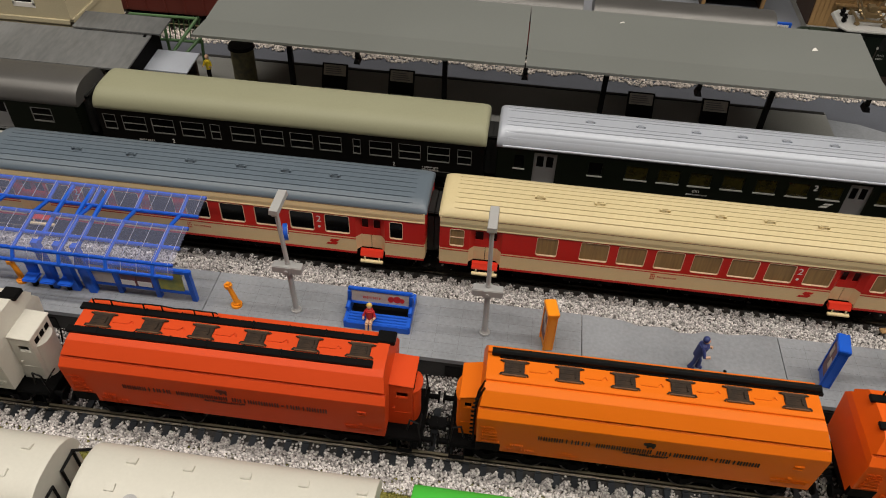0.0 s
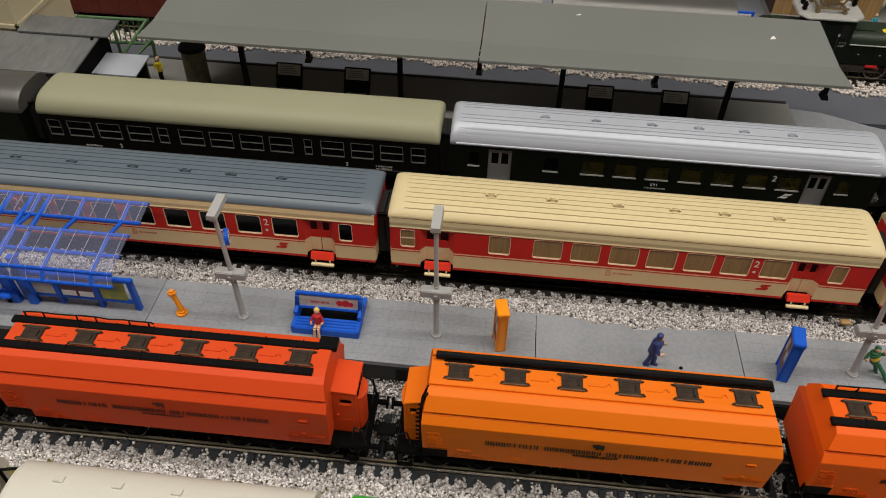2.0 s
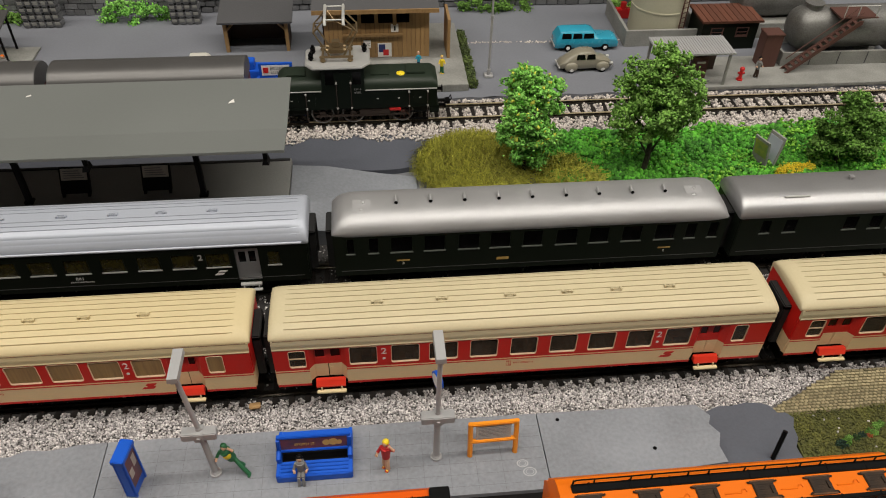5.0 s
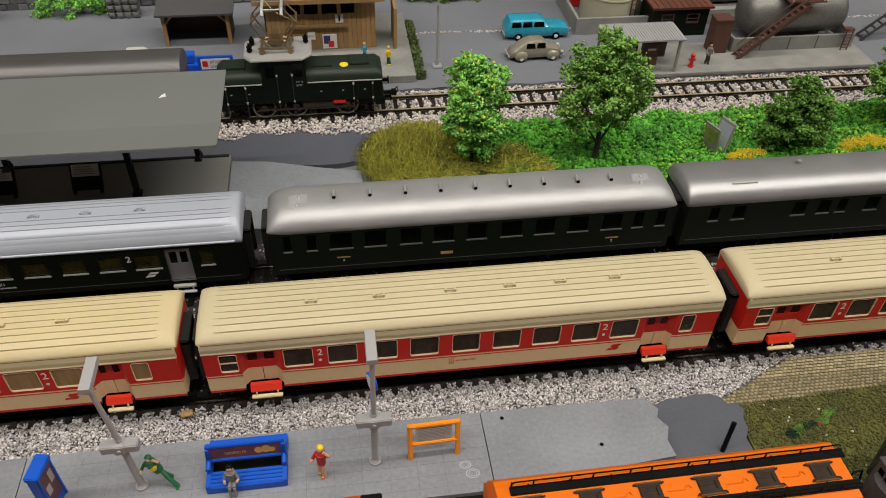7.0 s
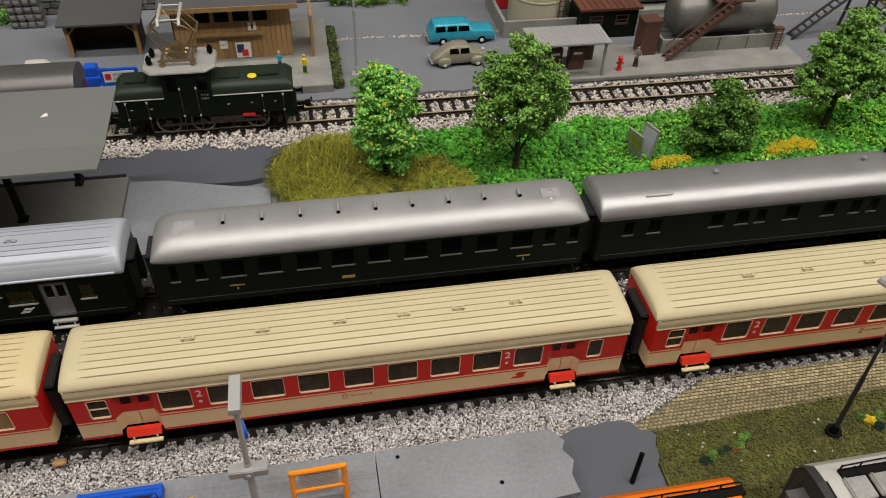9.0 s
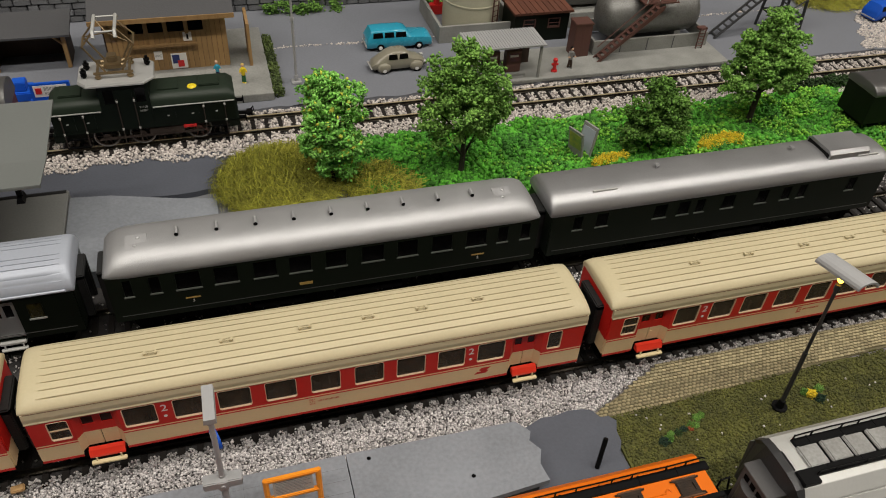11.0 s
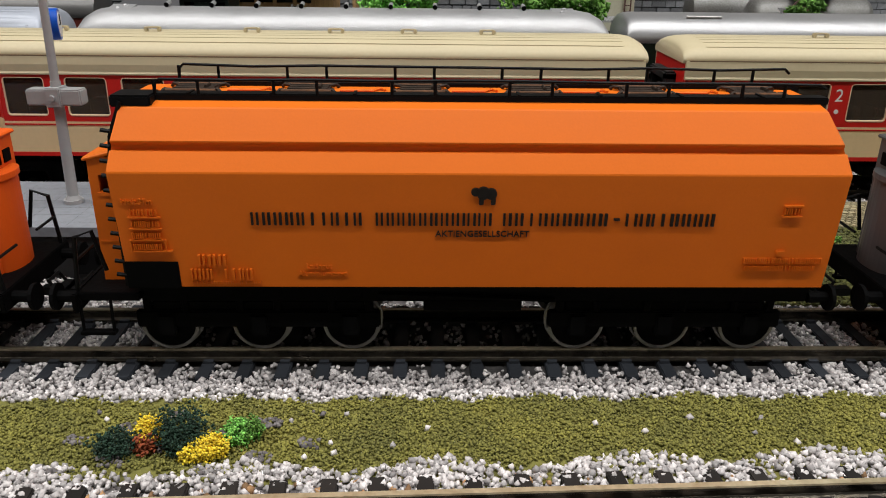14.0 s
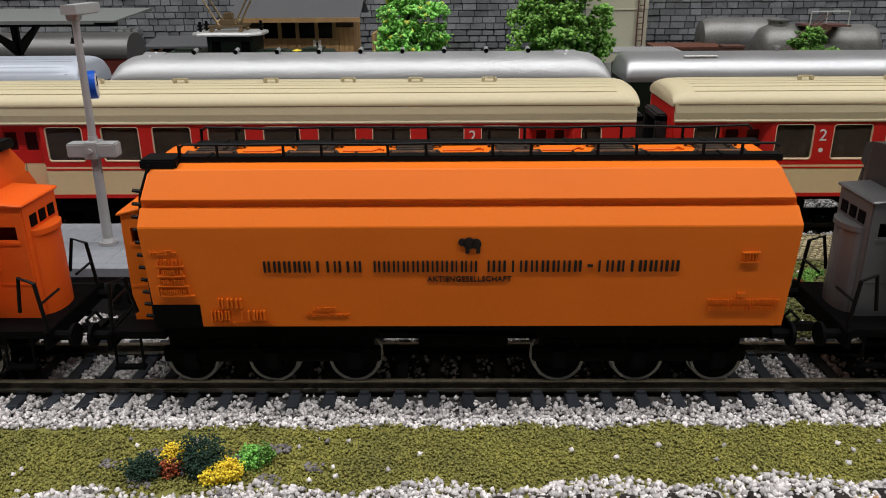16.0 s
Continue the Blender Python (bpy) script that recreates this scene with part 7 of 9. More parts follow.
loft(bm, [[(xx, y, z) for xx, y in ring] for z in (41.2, 42.0)] + [[(40 + (xx - 40) * 0.97, y * 0.96, 43.0) for xx, y in ring]])
rf = part("cab_roof", bm, LOCOROOF, e, "pale grey overhanging cab roof")
for q, y in ((23.5, -5), (24.5, 4), (57, 5)):
    bm = bmesh.new()
    cyl(bm, (q, y, 42.8), (q, y, 48.6), 0.9, 8)
    cyl(bm, (q, y, 44), (q, y, 45), 1.7, 10)
    cyl(bm, (q, y, 46), (q, y, 47), 1.7, 10)
    part("insulator", bm, BLACK, rf)
pg = part("pantograph", finish(bmesh.new(), "pantograph", BRASSY), None, e, "bronze scissor pantograph, raised")
bm = bmesh.new()
for y in (-7.5, 7.5):
    box(bm, 29, 50, y - 0.7, y + 0.7, 45.6, 46.8, 0.2)
for q in (31, 48):
    box(bm, q - 0.7, q + 0.7, -7.5, 7.5, 45.4, 46.6, 0.2)
part("pantograph_base", bm, BRASSY, pg)
for q in (31, 48):
    for y in (-7.5, 7.5):
        bm = bmesh.new()
        cyl(bm, (q, y, 42.8), (q, y, 45.6), 1.1, 8)
        cyl(bm, (q, y, 43.6), (q, y, 44.4), 1.8, 8)
        part("base_insulator", bm, BRASSY, pg)
bm = bmesh.new()
cyl(bm, (33, -2.5, 48), (46, -2.5, 48), 1.5, 10)
cyl(bm, (33, 2.5, 48), (46, 2.5, 48), 1.5, 10)
box(bm, 35, 44, -4.5, 4.5, 46.6, 50, 0.5)
box(bm, 37, 42, -3, 3, 50, 53.5, 0.5)
part("spring_box", bm, BRASSY, pg)
for y in (-6.5, 6.5):
    for d in (-1, 1):
        bm = bmesh.new()
        rod(bm, [(39.8 + d * 4.5, y, 46.6), (39.8 + d * 13.2, y * 0.95, 62), (39.8 + d * 5, y * 0.8, 71.5)], 0.62)
        part("scissor_arm", bm, BRASSY, pg)
for d in (-1, 1):
    bm = bmesh.new()
    rod(bm, [(39.8 + d * 13.2, -6.8, 62), (39.8 + d * 13.2, 6.8, 62)], 0.6)
    part("elbow_rod", bm, BRASSY, pg)
    bm = bmesh.new()
    rod(bm, [(39.8 + d * 13.2, -6.2 * d, 62), (39.8, 0, 66.5), (39.8 - d * 4.6, 5.2 * d, 71.2)], 0.35)
    part("diagonal_brace", bm, BRASSY, pg)
    bm = bmesh.new()
    rod(bm, [(39.8 + d * 5.6, -12.5, 69.4), (39.8 + d * 5.6, -10, 72), (39.8 + d * 5.6, 10, 72), (39.8 + d * 5.6, 12.5, 69.4)], 0.95, 8)
    part("contact_strip", bm, SILL, pg, "bare silver contact strip")
for y in (-9.5, 9.5):
    bm = bmesh.new()
    rod(bm, [(34.2, y, 71.6), (45.4, y, 71.6)], 0.5)
    part("strip_link", bm, SILL, pg)
for ax in (28, 48, 80):
    for s_ in (-1, 1):
        bm = bmesh.new()
        n = 22
        for r0, r1, y0, y1 in ((6.1, 7.4, 8.0, 10.2),):
            ring = lambda rr, yy: [(ax + rr * math.cos(2 * math.pi * k / n), s_ * yy, 7.4 + rr * math.sin(2 * math.pi * k / n)) for k in range(n)]
            loft(bm, [ring(r0, y0), ring(r1, y0), ring(r1, y1), ring(r0, y1), ring(r0, y0)], caps=False)
        bmesh.ops.remove_doubles(bm, verts=bm.verts, dist=0.001)
        wl = part("driving_wheel", bm, WHEELDARK, e, smooth=40)
        bm = bmesh.new()
        n = 26
        ring = lambda rr, yy: [(ax + rr * math.cos(2 * math.pi * k / n), s_ * yy, 7.4 + rr * math.sin(2 * math.pi * k / n)) for k in range(n)]
        loft(bm, [ring(6.6, 10.2), ring(7.3, 10.2), ring(7.3, 10.4), ring(6.6, 10.4), ring(6.6, 10.2)], caps=False)
        bmesh.ops.remove_doubles(bm, verts=bm.verts, dist=0.001)
        part("tyre_face", bm, TANKM, wl)
        bm = bmesh.new()
        cyl(bm, (ax, s_ * 8.4, 7.4), (ax, s_ * 10.9, 7.4), 2.0, 12)
        for i in range(10):
            a = math.pi * 2 * i / 10
            cyl(bm, (ax + 1.6 * math.cos(a), s_ * 9.4, 7.4 + 1.6 * math.sin(a)), (ax + 6.3 * math.cos(a), s_ * 9.4, 7.4 + 6.3 * math.sin(a)), 0.5, 5)
        part("spoke_centre", bm, BRICKRED if ax == 80 else WHEELDARK, wl)
bm = bmesh.new()
box(bm, 24, 83, -11.8, -11.1, 5.2, 7.0, 0.3)
part("coupling_rod", bm, WHEELDARK, e)
bm = bmesh.new()
box(bm, 52, 72, -12.0, -10.6, 6.5, 10.5, 0.4)
box(bm, 60, 66, -12.4, -11.8, 7, 9.6, 0.3)
part("drive_gear", bm, WHEELDARK, e)
bm = bmesh.new()
box(bm, 71.5, 79, -12.9, -12.3, 9.4, 11.4, 0.2)
part("tool_box", bm, PUMPRED, e)
for q in (6.0, 84.0):
    bm = bmesh.new()
    box(bm, q, q + 13, -14.2, -12.6, 3.0, 3.8, 0.2)
    box(bm, q, q + 13, -13.8, -12.8, 8.4, 9.0, 0.2)
    part("step_board", bm, CHASSIS, e)
buffers(e, 0, -1)
buffers(e, 104, 1)
# yellow disc in place of a glow on the bonnet; no lamp here
bm = bmesh.new()
cyl(bm, (0, 0, -0.4), (0, 0, 0.15), 3.0, 14, 2.6)
cyl(bm, (0, 0, 0.1), (0, 0, 0.6), 1.6, 12, 1.0)
part("roof_light", bm, YELLOW, e, at=spot(79.5, -4.5, 32.1))

# ---- yard buildings ----
h = thing("goods_house", "cream goods house with a red tiled roof", "building", spot(-112, 700, -0.2))
bm = bmesh.new()
wall_open(bm, 0, 140, 0, 2, 0, 34, [(22, 44, 15, 27), (60, 82, 15, 27), (104, 126, 0, 27)])
box(bm, 0, 2, 2, 55, 0, 34)
box(bm, 138, 140, 2, 55, 0, 34)
part("wall", bm, PLASTER, h)
for xa, xb in ((22, 44), (60, 82)):
    w = window(h, xa, xb, 15, 27, 0, BLACK, None, DARKGLASS, True, 0.7)
    bm = bmesh.new()
    for j in range(1, 5):
        q = xa + (xb - xa) * j / 5
        box(bm, q - 0.25, q + 0.25, -0.1, 0.4, 15, 27)
    part("muntins", bm, BLACK, w)
bm = bmesh.new()
box(bm, 104.5, 125.5, 0.6, 1.6, 0, 26.8)
part("door", bm, WOODD, h)
bm = bmesh.new()
box(bm, 130, 136, -0.3, 0.1, 15, 20)
part("notice", bm, WHITE, h)
rf = part("roof", finish(bmesh.new(), "roof", TILE_RED), None, h)
bm = bmesh.new()
prism(bm, [(-9, 31.5), (-9, 32.6), (28, 52), (62, 34), (62, 33), (28, 51)], -6, 146)
part("roof_sheet", bm, TILE_RED, rf)
for j in range(13):
    bm = bmesh.new()
    y, z = -9 + j * 2.9, 32.5 + j * 1.52
    prism(bm, [(y - 0.3, z - 0.2), (y - 0.3, z + 0.5), (y + 3.0, z + 1.75), (y + 3.0, z + 1.2)], -6.2, 146.2)
    part("roof_course", bm, TILE_RED, rf)
figurine(-5, 690, -0.2, "small figurine with a pale cap near the goods house", CLOTH_GREY, CLOTH_GREY, hair=WHITE)
figurine(63, 706, -0.2, "small figurine in an orange cap in the yard", CLOTH_GREY, CLOTH_NAVY, hair=ORANGE)
bm = bmesh.new()
box(bm, 0, 48, 0, 26, 0, 1.4, 0.2)
solo("concrete_slab", bm, CONCRETE, "pale concrete slab in the yard", "slab", spot(-170, 700, -0.2))
bm = bmesh.new()
box(bm, 0, 40, 0, 46, 0, 1.6, 0.2)
solo("concrete_slab", bm, CONCRETE, "pale concrete ramp beside the goods house", "slab", spot(33, 700, -0.2))
bm = bmesh.new()
prism_y(bm, [(0, 0), (46, 0), (46, 1), (44, 9), (34, 11), (6, 11), (0, 6)], 0, 22)
solo("covered_pallet", bm, YELLOW, "bright yellow tarpaulin-covered load", "load", spot(-222, 702, -0.2), smooth=30)
v = thing("lean_to", "grey sheet-metal lean-to roof on thin posts", "shelter", spot(32, 722, -0.2))
bm = bmesh.new()
prism(bm, [(0, 26), (0, 27), (24, 31), (24, 30)], 0, 28)
part("roof", bm, GREY_ROOF, v)
for q in (3, 25):
    bm = bmesh.new()
    cyl(bm, (q, 2, 0), (q, 2, 26.4), 0.9, 8)
    cyl(bm, (q, 22, 0), (q, 22, 30), 0.9, 8)
    part("post", bm, BLACK, v)
bm = bmesh.new()
box(bm, 0, 5.6, 0, 9, 0, 5.6, 0.9)
block = finish(bm, "block", ROCK)
bm = bmesh.new()
box(bm, 1.0, 4.8, -0.4, 0.2, 2.4, 5.0, 0.5)
pale = finish(bm, "block_cap", CONCRETE)
for x, cols in ((51, 5), (163, 4)):
    cr = thing("block_stack", "stack of dark rounded blocks with pale fronts by the wall", "stack", spot(x, 780, -0.2), "block stacks")
    for j in range(6):
        for q in range(cols):
            bl = part("block", block, None, cr, at=spot(q * 5.8, 0, j * 5.6))
            part("block_front", pale, None, bl)

v = thing("timber_shelter", "open timber shelter with a dark slate roof", "shelter", spot(210, 732, -0.2))
bm = bmesh.new()
prism(bm, [(-4, 24.0), (-4, 25.4), (26, 30), (26, 28.6)], -2, 52)
part("roof", bm, SLATE, v)
for q in (1, 45.5):
    bm = bmesh.new()
    box(bm, q, q + 2.6, 0, 2.6, 0, 24.6, 0.2)
    part("post", bm, WOODY, v)
    bm = bmesh.new()
    d = 1 if q == 1 else -1
    rod(bm, [(q + 1.3, 1.3, 16), (q + 1.3 + d * 8, 1.3, 24.2)], 0.9, 6)
    part("brace", bm, WOODY, v)
bm = bmesh.new()
box(bm, 1, 48, 22, 24, 0, 28)
box(bm, 1, 2.5, 2.6, 22, 0, 25)
box(bm, 46.5, 48, 2.6, 22, 0, 25)
part("back_wall", bm, WOODD, v)

m = thing("yard_machine", "blue yard machine with a printed side board", "machine", spot(226, 672, -0.2))
bm = bmesh.new()
box(bm, 0, 14, 12, 26, 4, 10, 0.6)
box(bm, 3, 11, 14, 22, 10, 16, 0.5)
part("engine", bm, BLUE, m)
bm = bmesh.new()
box(bm, 15, 38, 4, 6, 8, 20, 0.3)
bd = part("board", bm, BLUE, m)
bm = bmesh.new()
box(bm, 17, 36, 3.8, 4.1, 11, 18.5)
part("board_face", bm, WHITE, bd)
bm = bmesh.new()
box(bm, 18, 21.5, 3.6, 3.9, 13, 17)
part("red_bar", bm, PUMPRED, bd)
bm = bmesh.new()
glyph_bars(bm, 23, 35, 15, 17.4, 3.85, 8, 77, 0.15)
glyph_bars(bm, 23, 34, 12, 14, 3.85, 8, 78, 0.15)
part("print_strip", bm, CLOTH_GREY, bd)
bm = bmesh.new()
box(bm, 12, 36, 0, 24, 2, 6, 0.5)
part("chassis", bm, BLUE, m)
for q in (16, 31):
    for y in (1, 22):
        bm = bmesh.new()
        cyl(bm, (q, y - 1, 3), (q, y + 1, 3), 3, 14)
        part("tyre", bm, BLACK, m)

pf = sheet("loading_ramp", 285, 385.5, 665, 762, -0.2, 5.2, CONCRETE, 0.3, "grey concrete loading ramp under the timber shed", "ramp", "thing")
v = thing("timber_shed", "yellow plank goods shed with a dark roof", "building", spot(285, 708, 5.2))
bm = bmesh.new()
box(bm, 0, 76, 0.6, 1.6, 0, 39)
box(bm, 0, 1, 1.6, 38, 0, 39)
box(bm, 75, 76, 1.6, 38, 0, 39)
wl = part("wall", bm, WOODD, v)
plank = []
bm = bmesh.new()
box(bm, 0, 3.1, -0.3, 0.7, 0, 34, 0.12)
plank = finish(bm, "plank", WOODY)
for j in range(23):
    part("plank", plank, None, wl, at=spot(1 + j * 3.27, 0, 0))
bm = bmesh.new()
box(bm, -0.3, 0.7, 0, 3.1, 0, 39, 0.12)
plank = finish(bm, "plank", WOODY)
for j in range(11):
    part("plank", plank, None, wl, at=spot(75.6, 2 + j * 3.3, 0))
bm = bmesh.new()
prism(bm, [(-9, 39.2), (-9, 40.8), (20, 52), (46, 42), (46, 40.6), (20, 50.4)], -6, 82)
rf = part("roof", bm, SLATE, v)
bm = bmesh.new()
box(bm, -6.2, 82.2, -9.6, -8.8, 38.0, 41.0)
part("fascia", bm, WOODY, rf)
bm = bmesh.new()
box(bm, 14, 57, -3.4, -0.3, 17.6, 19.2, 0.2)
part("counter", bm, WOODY, v)
for q in (13, 25, 37, 50, 62):
    bm = bmesh.new()
    box(bm, q, q + 2.4, -0.9, -0.3, 25 if q != 25 else 19, 38, 0.1)
    part("post", bm, WOODY, v)
for a, b_ in ((15.6, 24.8), (27.6, 36.8), (39.6, 49.8), (52.6, 61.8)):
    bm = bmesh.new()
    box(bm, a, b_, -0.55, -0.31, 27, 37)
    part("pane", bm, DARKGLASS, v)
for a, w_, z0, z1, mt in ((48.5, 5.4, 20, 26, WHITE), (28.5, 5.2, 8, 14, WHITE), (38.6, 10, 0.8, 11.5, WHITE)):
    bm = bmesh.new()
    box(bm, a, a + w_, -0.8, -0.3, z0, z1)
    part("poster", bm, mt, v)
words("WC", 1.9, CLOTH_GREY, v, "sign_letters", spot(28.7, -0.85, 9.8), 0.05)
bm = bmesh.new()
box(bm, 39.4, 44, -0.95, -0.75, 4.5, 10.6)
part("blue_print", bm, CLOTH_NAVY, v)
bm = bmesh.new()
box(bm, 42.5, 46.5, -1.05, -0.9, 2.0, 6.6)
part("red_print", bm, PUMPRED, v)
bm = bmesh.new()
box(bm, 50.6, 51.8, -0.95, -0.75, 21.2, 24.8)
part("black_print", bm, BLACK, v)
bm = bmesh.new()
prism_y(bm, [(0, 0), (2, 0), (2, 30), (0, 30)], -12, 14)
solo("plank_screen", bm, WOODY, "upright yellow plank screen at the ramp's side", "screen", spot(374, 716, 5.2))
figurine(352, 690, 5.2, "small figurine in blue on the loading ramp", CARBLUE, CLOTH_NAVY, hair=SKIN, size=0.8)
figurine(368, 682, 5.2, "small figurine in yellow on the loading ramp", YELLOW, CLOTH_GREEN, hair=HAIR, size=0.85)
P = field(385, 393, 668, 750, 2.6, 51, 2.4, 3.2)
P = P[np.abs(P[:, 0] - 389) < 1.6 + 2.2 * np.abs(np.sin(P[:, 1] * 0.19))]
scatter("ivy_edge", P, np.random.default_rng(4).uniform(0.5, 1.1, len(P)), IVY, "clump", "strip of dull green growth along the ramp", "plant", 15)
m = thing("lamp_mast", "tall thin grey yard lamp mast", "lamp", spot(402.5, 685, -0.2))
bm = bmesh.new()
box(bm, -3.2, 3.2, -3.2, 3.2, 0, 1.8, 0.4)
cyl(bm, (0, 0, 1.8), (0, 0, 6), 1.4, 10)
part("foot", bm, LAMPGREY, m)
bm = bmesh.new()
cyl(bm, (0, 0, 5), (0, 0, 45), 0.95, 10)
cyl(bm, (0, 0, 45), (0, 0, 47), 1.4, 10)
cyl(bm, (0, 0, 47), (0, 0, 118), 0.75, 10)
part("pole", bm, LAMPGREY, m)
bm = bmesh.new()
box(bm, -2.5, 2.5, -14, 2, 117, 119.5, 0.5)
part("head", bm, LAMPGREY, m)


def car(x, y, rz, name, label, paint, stations, panes, wheels, fenders, L, W):
    """stations: x, belt height, roof height, half width at the belt, half width at the roof."""
    c = thing(name, label, "car", spot(x, y, -0.2, rz) @ Matrix.Scale(0.9, 4), "parked cars")
    bm = bmesh.new()
    rings = []
    for sx, belt, top, wb, wr in stations:
        half = [(wb * 0.86, 2.6), (wb * 0.98, 4.2), (wb, (belt + 4) / 2), (wb * 0.97, belt), (wr, max(belt + 0.1, top - 1.2)), (wr * 0.8, top - 0.3), (wr * 0.4, top)]
        rings.append([(sx, -y_, z) for y_, z in half] + [(sx, y_, z) for y_, z in reversed(half)])
    loft(bm, rings)
    part("body", bm, paint, c, smooth=50)
    for a, b_, z0, z1, y0, y1 in panes:
        for s_ in (-1, 1):
            bm = bmesh.new()
            loft(bm, [[(a + 0.2, s_ * (y0 + o), z0), (b_ - 0.2, s_ * (y0 + o), z0), (b_ - 0.7, s_ * (y1 + o), z1), (a + 0.7, s_ * (y1 + o), z1)] for o in (-0.3, 0.18)])
            part("side_window", bm, DARKGLASS, c)
    for q in wheels:
        for s_ in (-1, 1):
            if fenders:
                bm = bmesh.new()
                ball(bm, (q, s_ * W * 0.43, 4.6), 5.6, sub=2, squash=(1, 0.42, 0.78))
                part("fender", bm, paint, c, smooth=60)
            bm = bmesh.new()
            cyl(bm, (q, s_ * W * 0.44 - 1.2, 3.2), (q, s_ * W * 0.44 + 1.2 + 0.6 * fenders, 3.2), 3.2, 18)
            t = part("tyre", bm, BLACK, c, smooth=40)
            bm = bmesh.new()
            cyl(bm, (q, s_ * (W * 0.44 + 1.0 + 0.6 * fenders), 3.2), (q, s_ * (W * 0.44 + 1.5 + 0.6 * fenders), 3.2), 1.9, 14, 1.2)
            part("hubcap", bm, WHITE, t)
    for xa, xb in ((-0.9, 0.2), (L - 0.2, L + 0.9)):
        bm = bmesh.new()
        box(bm, xa, xb, -W * 0.43, W * 0.43, 3.9, 4.9, 0.3)
        part("bumper", bm, SILL, c)
    for s_ in (-1, 1):
        bm = bmesh.new()
        cyl(bm, (L - 2.4, s_ * W * 0.36, 6.8), (L - 0.1, s_ * W * 0.36, 6.4), 1.3, 10)
        part("headlight", bm, SILL, c)
    bm = bmesh.new()
    box(bm, 3, L - 3, -W * 0.36, W * 0.36, 1.6, 3.2)
    part("underbody", bm, BLACK, c)


car(455.0, 693, 2, "beetle_car", "grey-beige rounded saloon car", CARBEIGE, [(0, 5.2, 5.8, 4.5, 3.5), (2.5, 7.4, 8.6, 6.2, 4.6), (7, 9.0, 11.8, 7.0, 5.2), (12, 10.2, 15.0, 7.2, 5.7), (17, 10.6, 16.7, 7.3, 6.0), (23, 10.6, 17.0, 7.3, 6.1), (28, 10.5, 16.0, 7.2, 5.9), (32, 10.2, 11.6, 7.0, 6.0), (36.5, 9.4, 10.8, 6.4, 5.0), (41, 7.6, 8.8, 5.4, 3.8), (44, 5.4, 6.0, 4.0, 2.6)], [(13.0, 20.6, 11.0, 14.8, 7.05, 6.15), (21.4, 29.0, 11.0, 14.8, 7.05, 6.15)], (9.5, 35.5), 1, 44, 17)
estate = [(0, 9.4, 10.0, 8.2, 7.6), (0.8, 10.8, 11.6, 8.8, 7.9), (3.6, 11.0, 17.0, 9.0, 7.4), (8, 11.0, 17.6, 9.1, 7.5), (28, 11.0, 17.6, 9.1, 7.5), (32, 11.0, 16.6, 9.1, 7.4), (36.5, 10.9, 11.7, 9.1, 7.9), (50, 10.0, 10.8, 8.9, 7.6), (53, 9.2, 9.9, 8.6, 7.4), (54, 7.4, 7.9, 8.2, 7.0)]
car(458.5, 727, 0, "estate_car", "turquoise estate car with a long roof", CARBLUE, estate, [(4.6, 13.4, 11.5, 15.6, 8.7, 7.75), (14.0, 22.6, 11.5, 15.6, 8.7, 7.75), (23.2, 32.6, 11.5, 15.4, 8.7, 7.75)], (11, 43), 0, 54, 19)
car(188, 706, 0, "white_van", "small white van parked behind the yard train", WHITE_WAGON, [(a * 0.5, b * 0.78, c * 0.78, d * 0.7, f * 0.7) for a, b, c, d, f in estate], [(3, 8, 8.9, 11.8, 6.1, 5.5), (9, 14, 8.9, 11.8, 6.1, 5.5)], (6, 21), 0, 27, 13)

# ---- fuel depot ----
sheet("depot_slab", 520, 722, 656, 700, -0.2, 2.2, CONCRETE, 0.3, "worn grey concrete slab of the fuel depot", "slab", "thing")
t = thing("storage_silo", "tall cream storage tank with hoops and ladder", "tank", spot(547, 752, -0.2))
bm = bmesh.new()
cyl(bm, (0, 0, 0), (0, 0, 96), 22, 40)
part("drum", bm, SILO, t, smooth=40)
for z in (22, 48, 74):
    bm = bmesh.new()
    cyl(bm, (0, 0, z), (0, 0, z + 1.0), 22.5, 40)
    part("hoop", bm, SILO, t, smooth=40)
bm = bmesh.new()
for q in (-2.2, 2.2):
    rod(bm, [(13 + q, -20 + q * 0.35, 0), (13 + q, -20 + q * 0.35, 96)], 0.5, 6)
for i in range(24):
    rod(bm, [(10.8, -20.8, 3 + i * 4), (15.2, -19.2, 3 + i * 4)], 0.35, 5)
part("ladder", bm, BRICKRED, t)
w = thing("containment_wall", "low grey concrete wall round the storage tank", "wall", spot(514, 724, -0.2))
for x0, x1, y0, y1 in ((0, 62, 0, 2.4), (0, 2.4, 2.4, 58), (59.6, 62, 2.4, 58)):
    bm = bmesh.new()
    box(bm, x0, x1, y0, y1, 0, 13, 0.2)
    part("wall_panel", bm, CONCRETE, w)
bm = bmesh.new()
box(bm, 0, 12, 0, 6, 0, 8, 0.5)
cyl(bm, (6, 3, 8), (6, 3, 13), 2.4, 12)
solo("red_pump", bm, PUMPRED, "bright red pump beside the tank", "pump", spot(520, 772, 0))

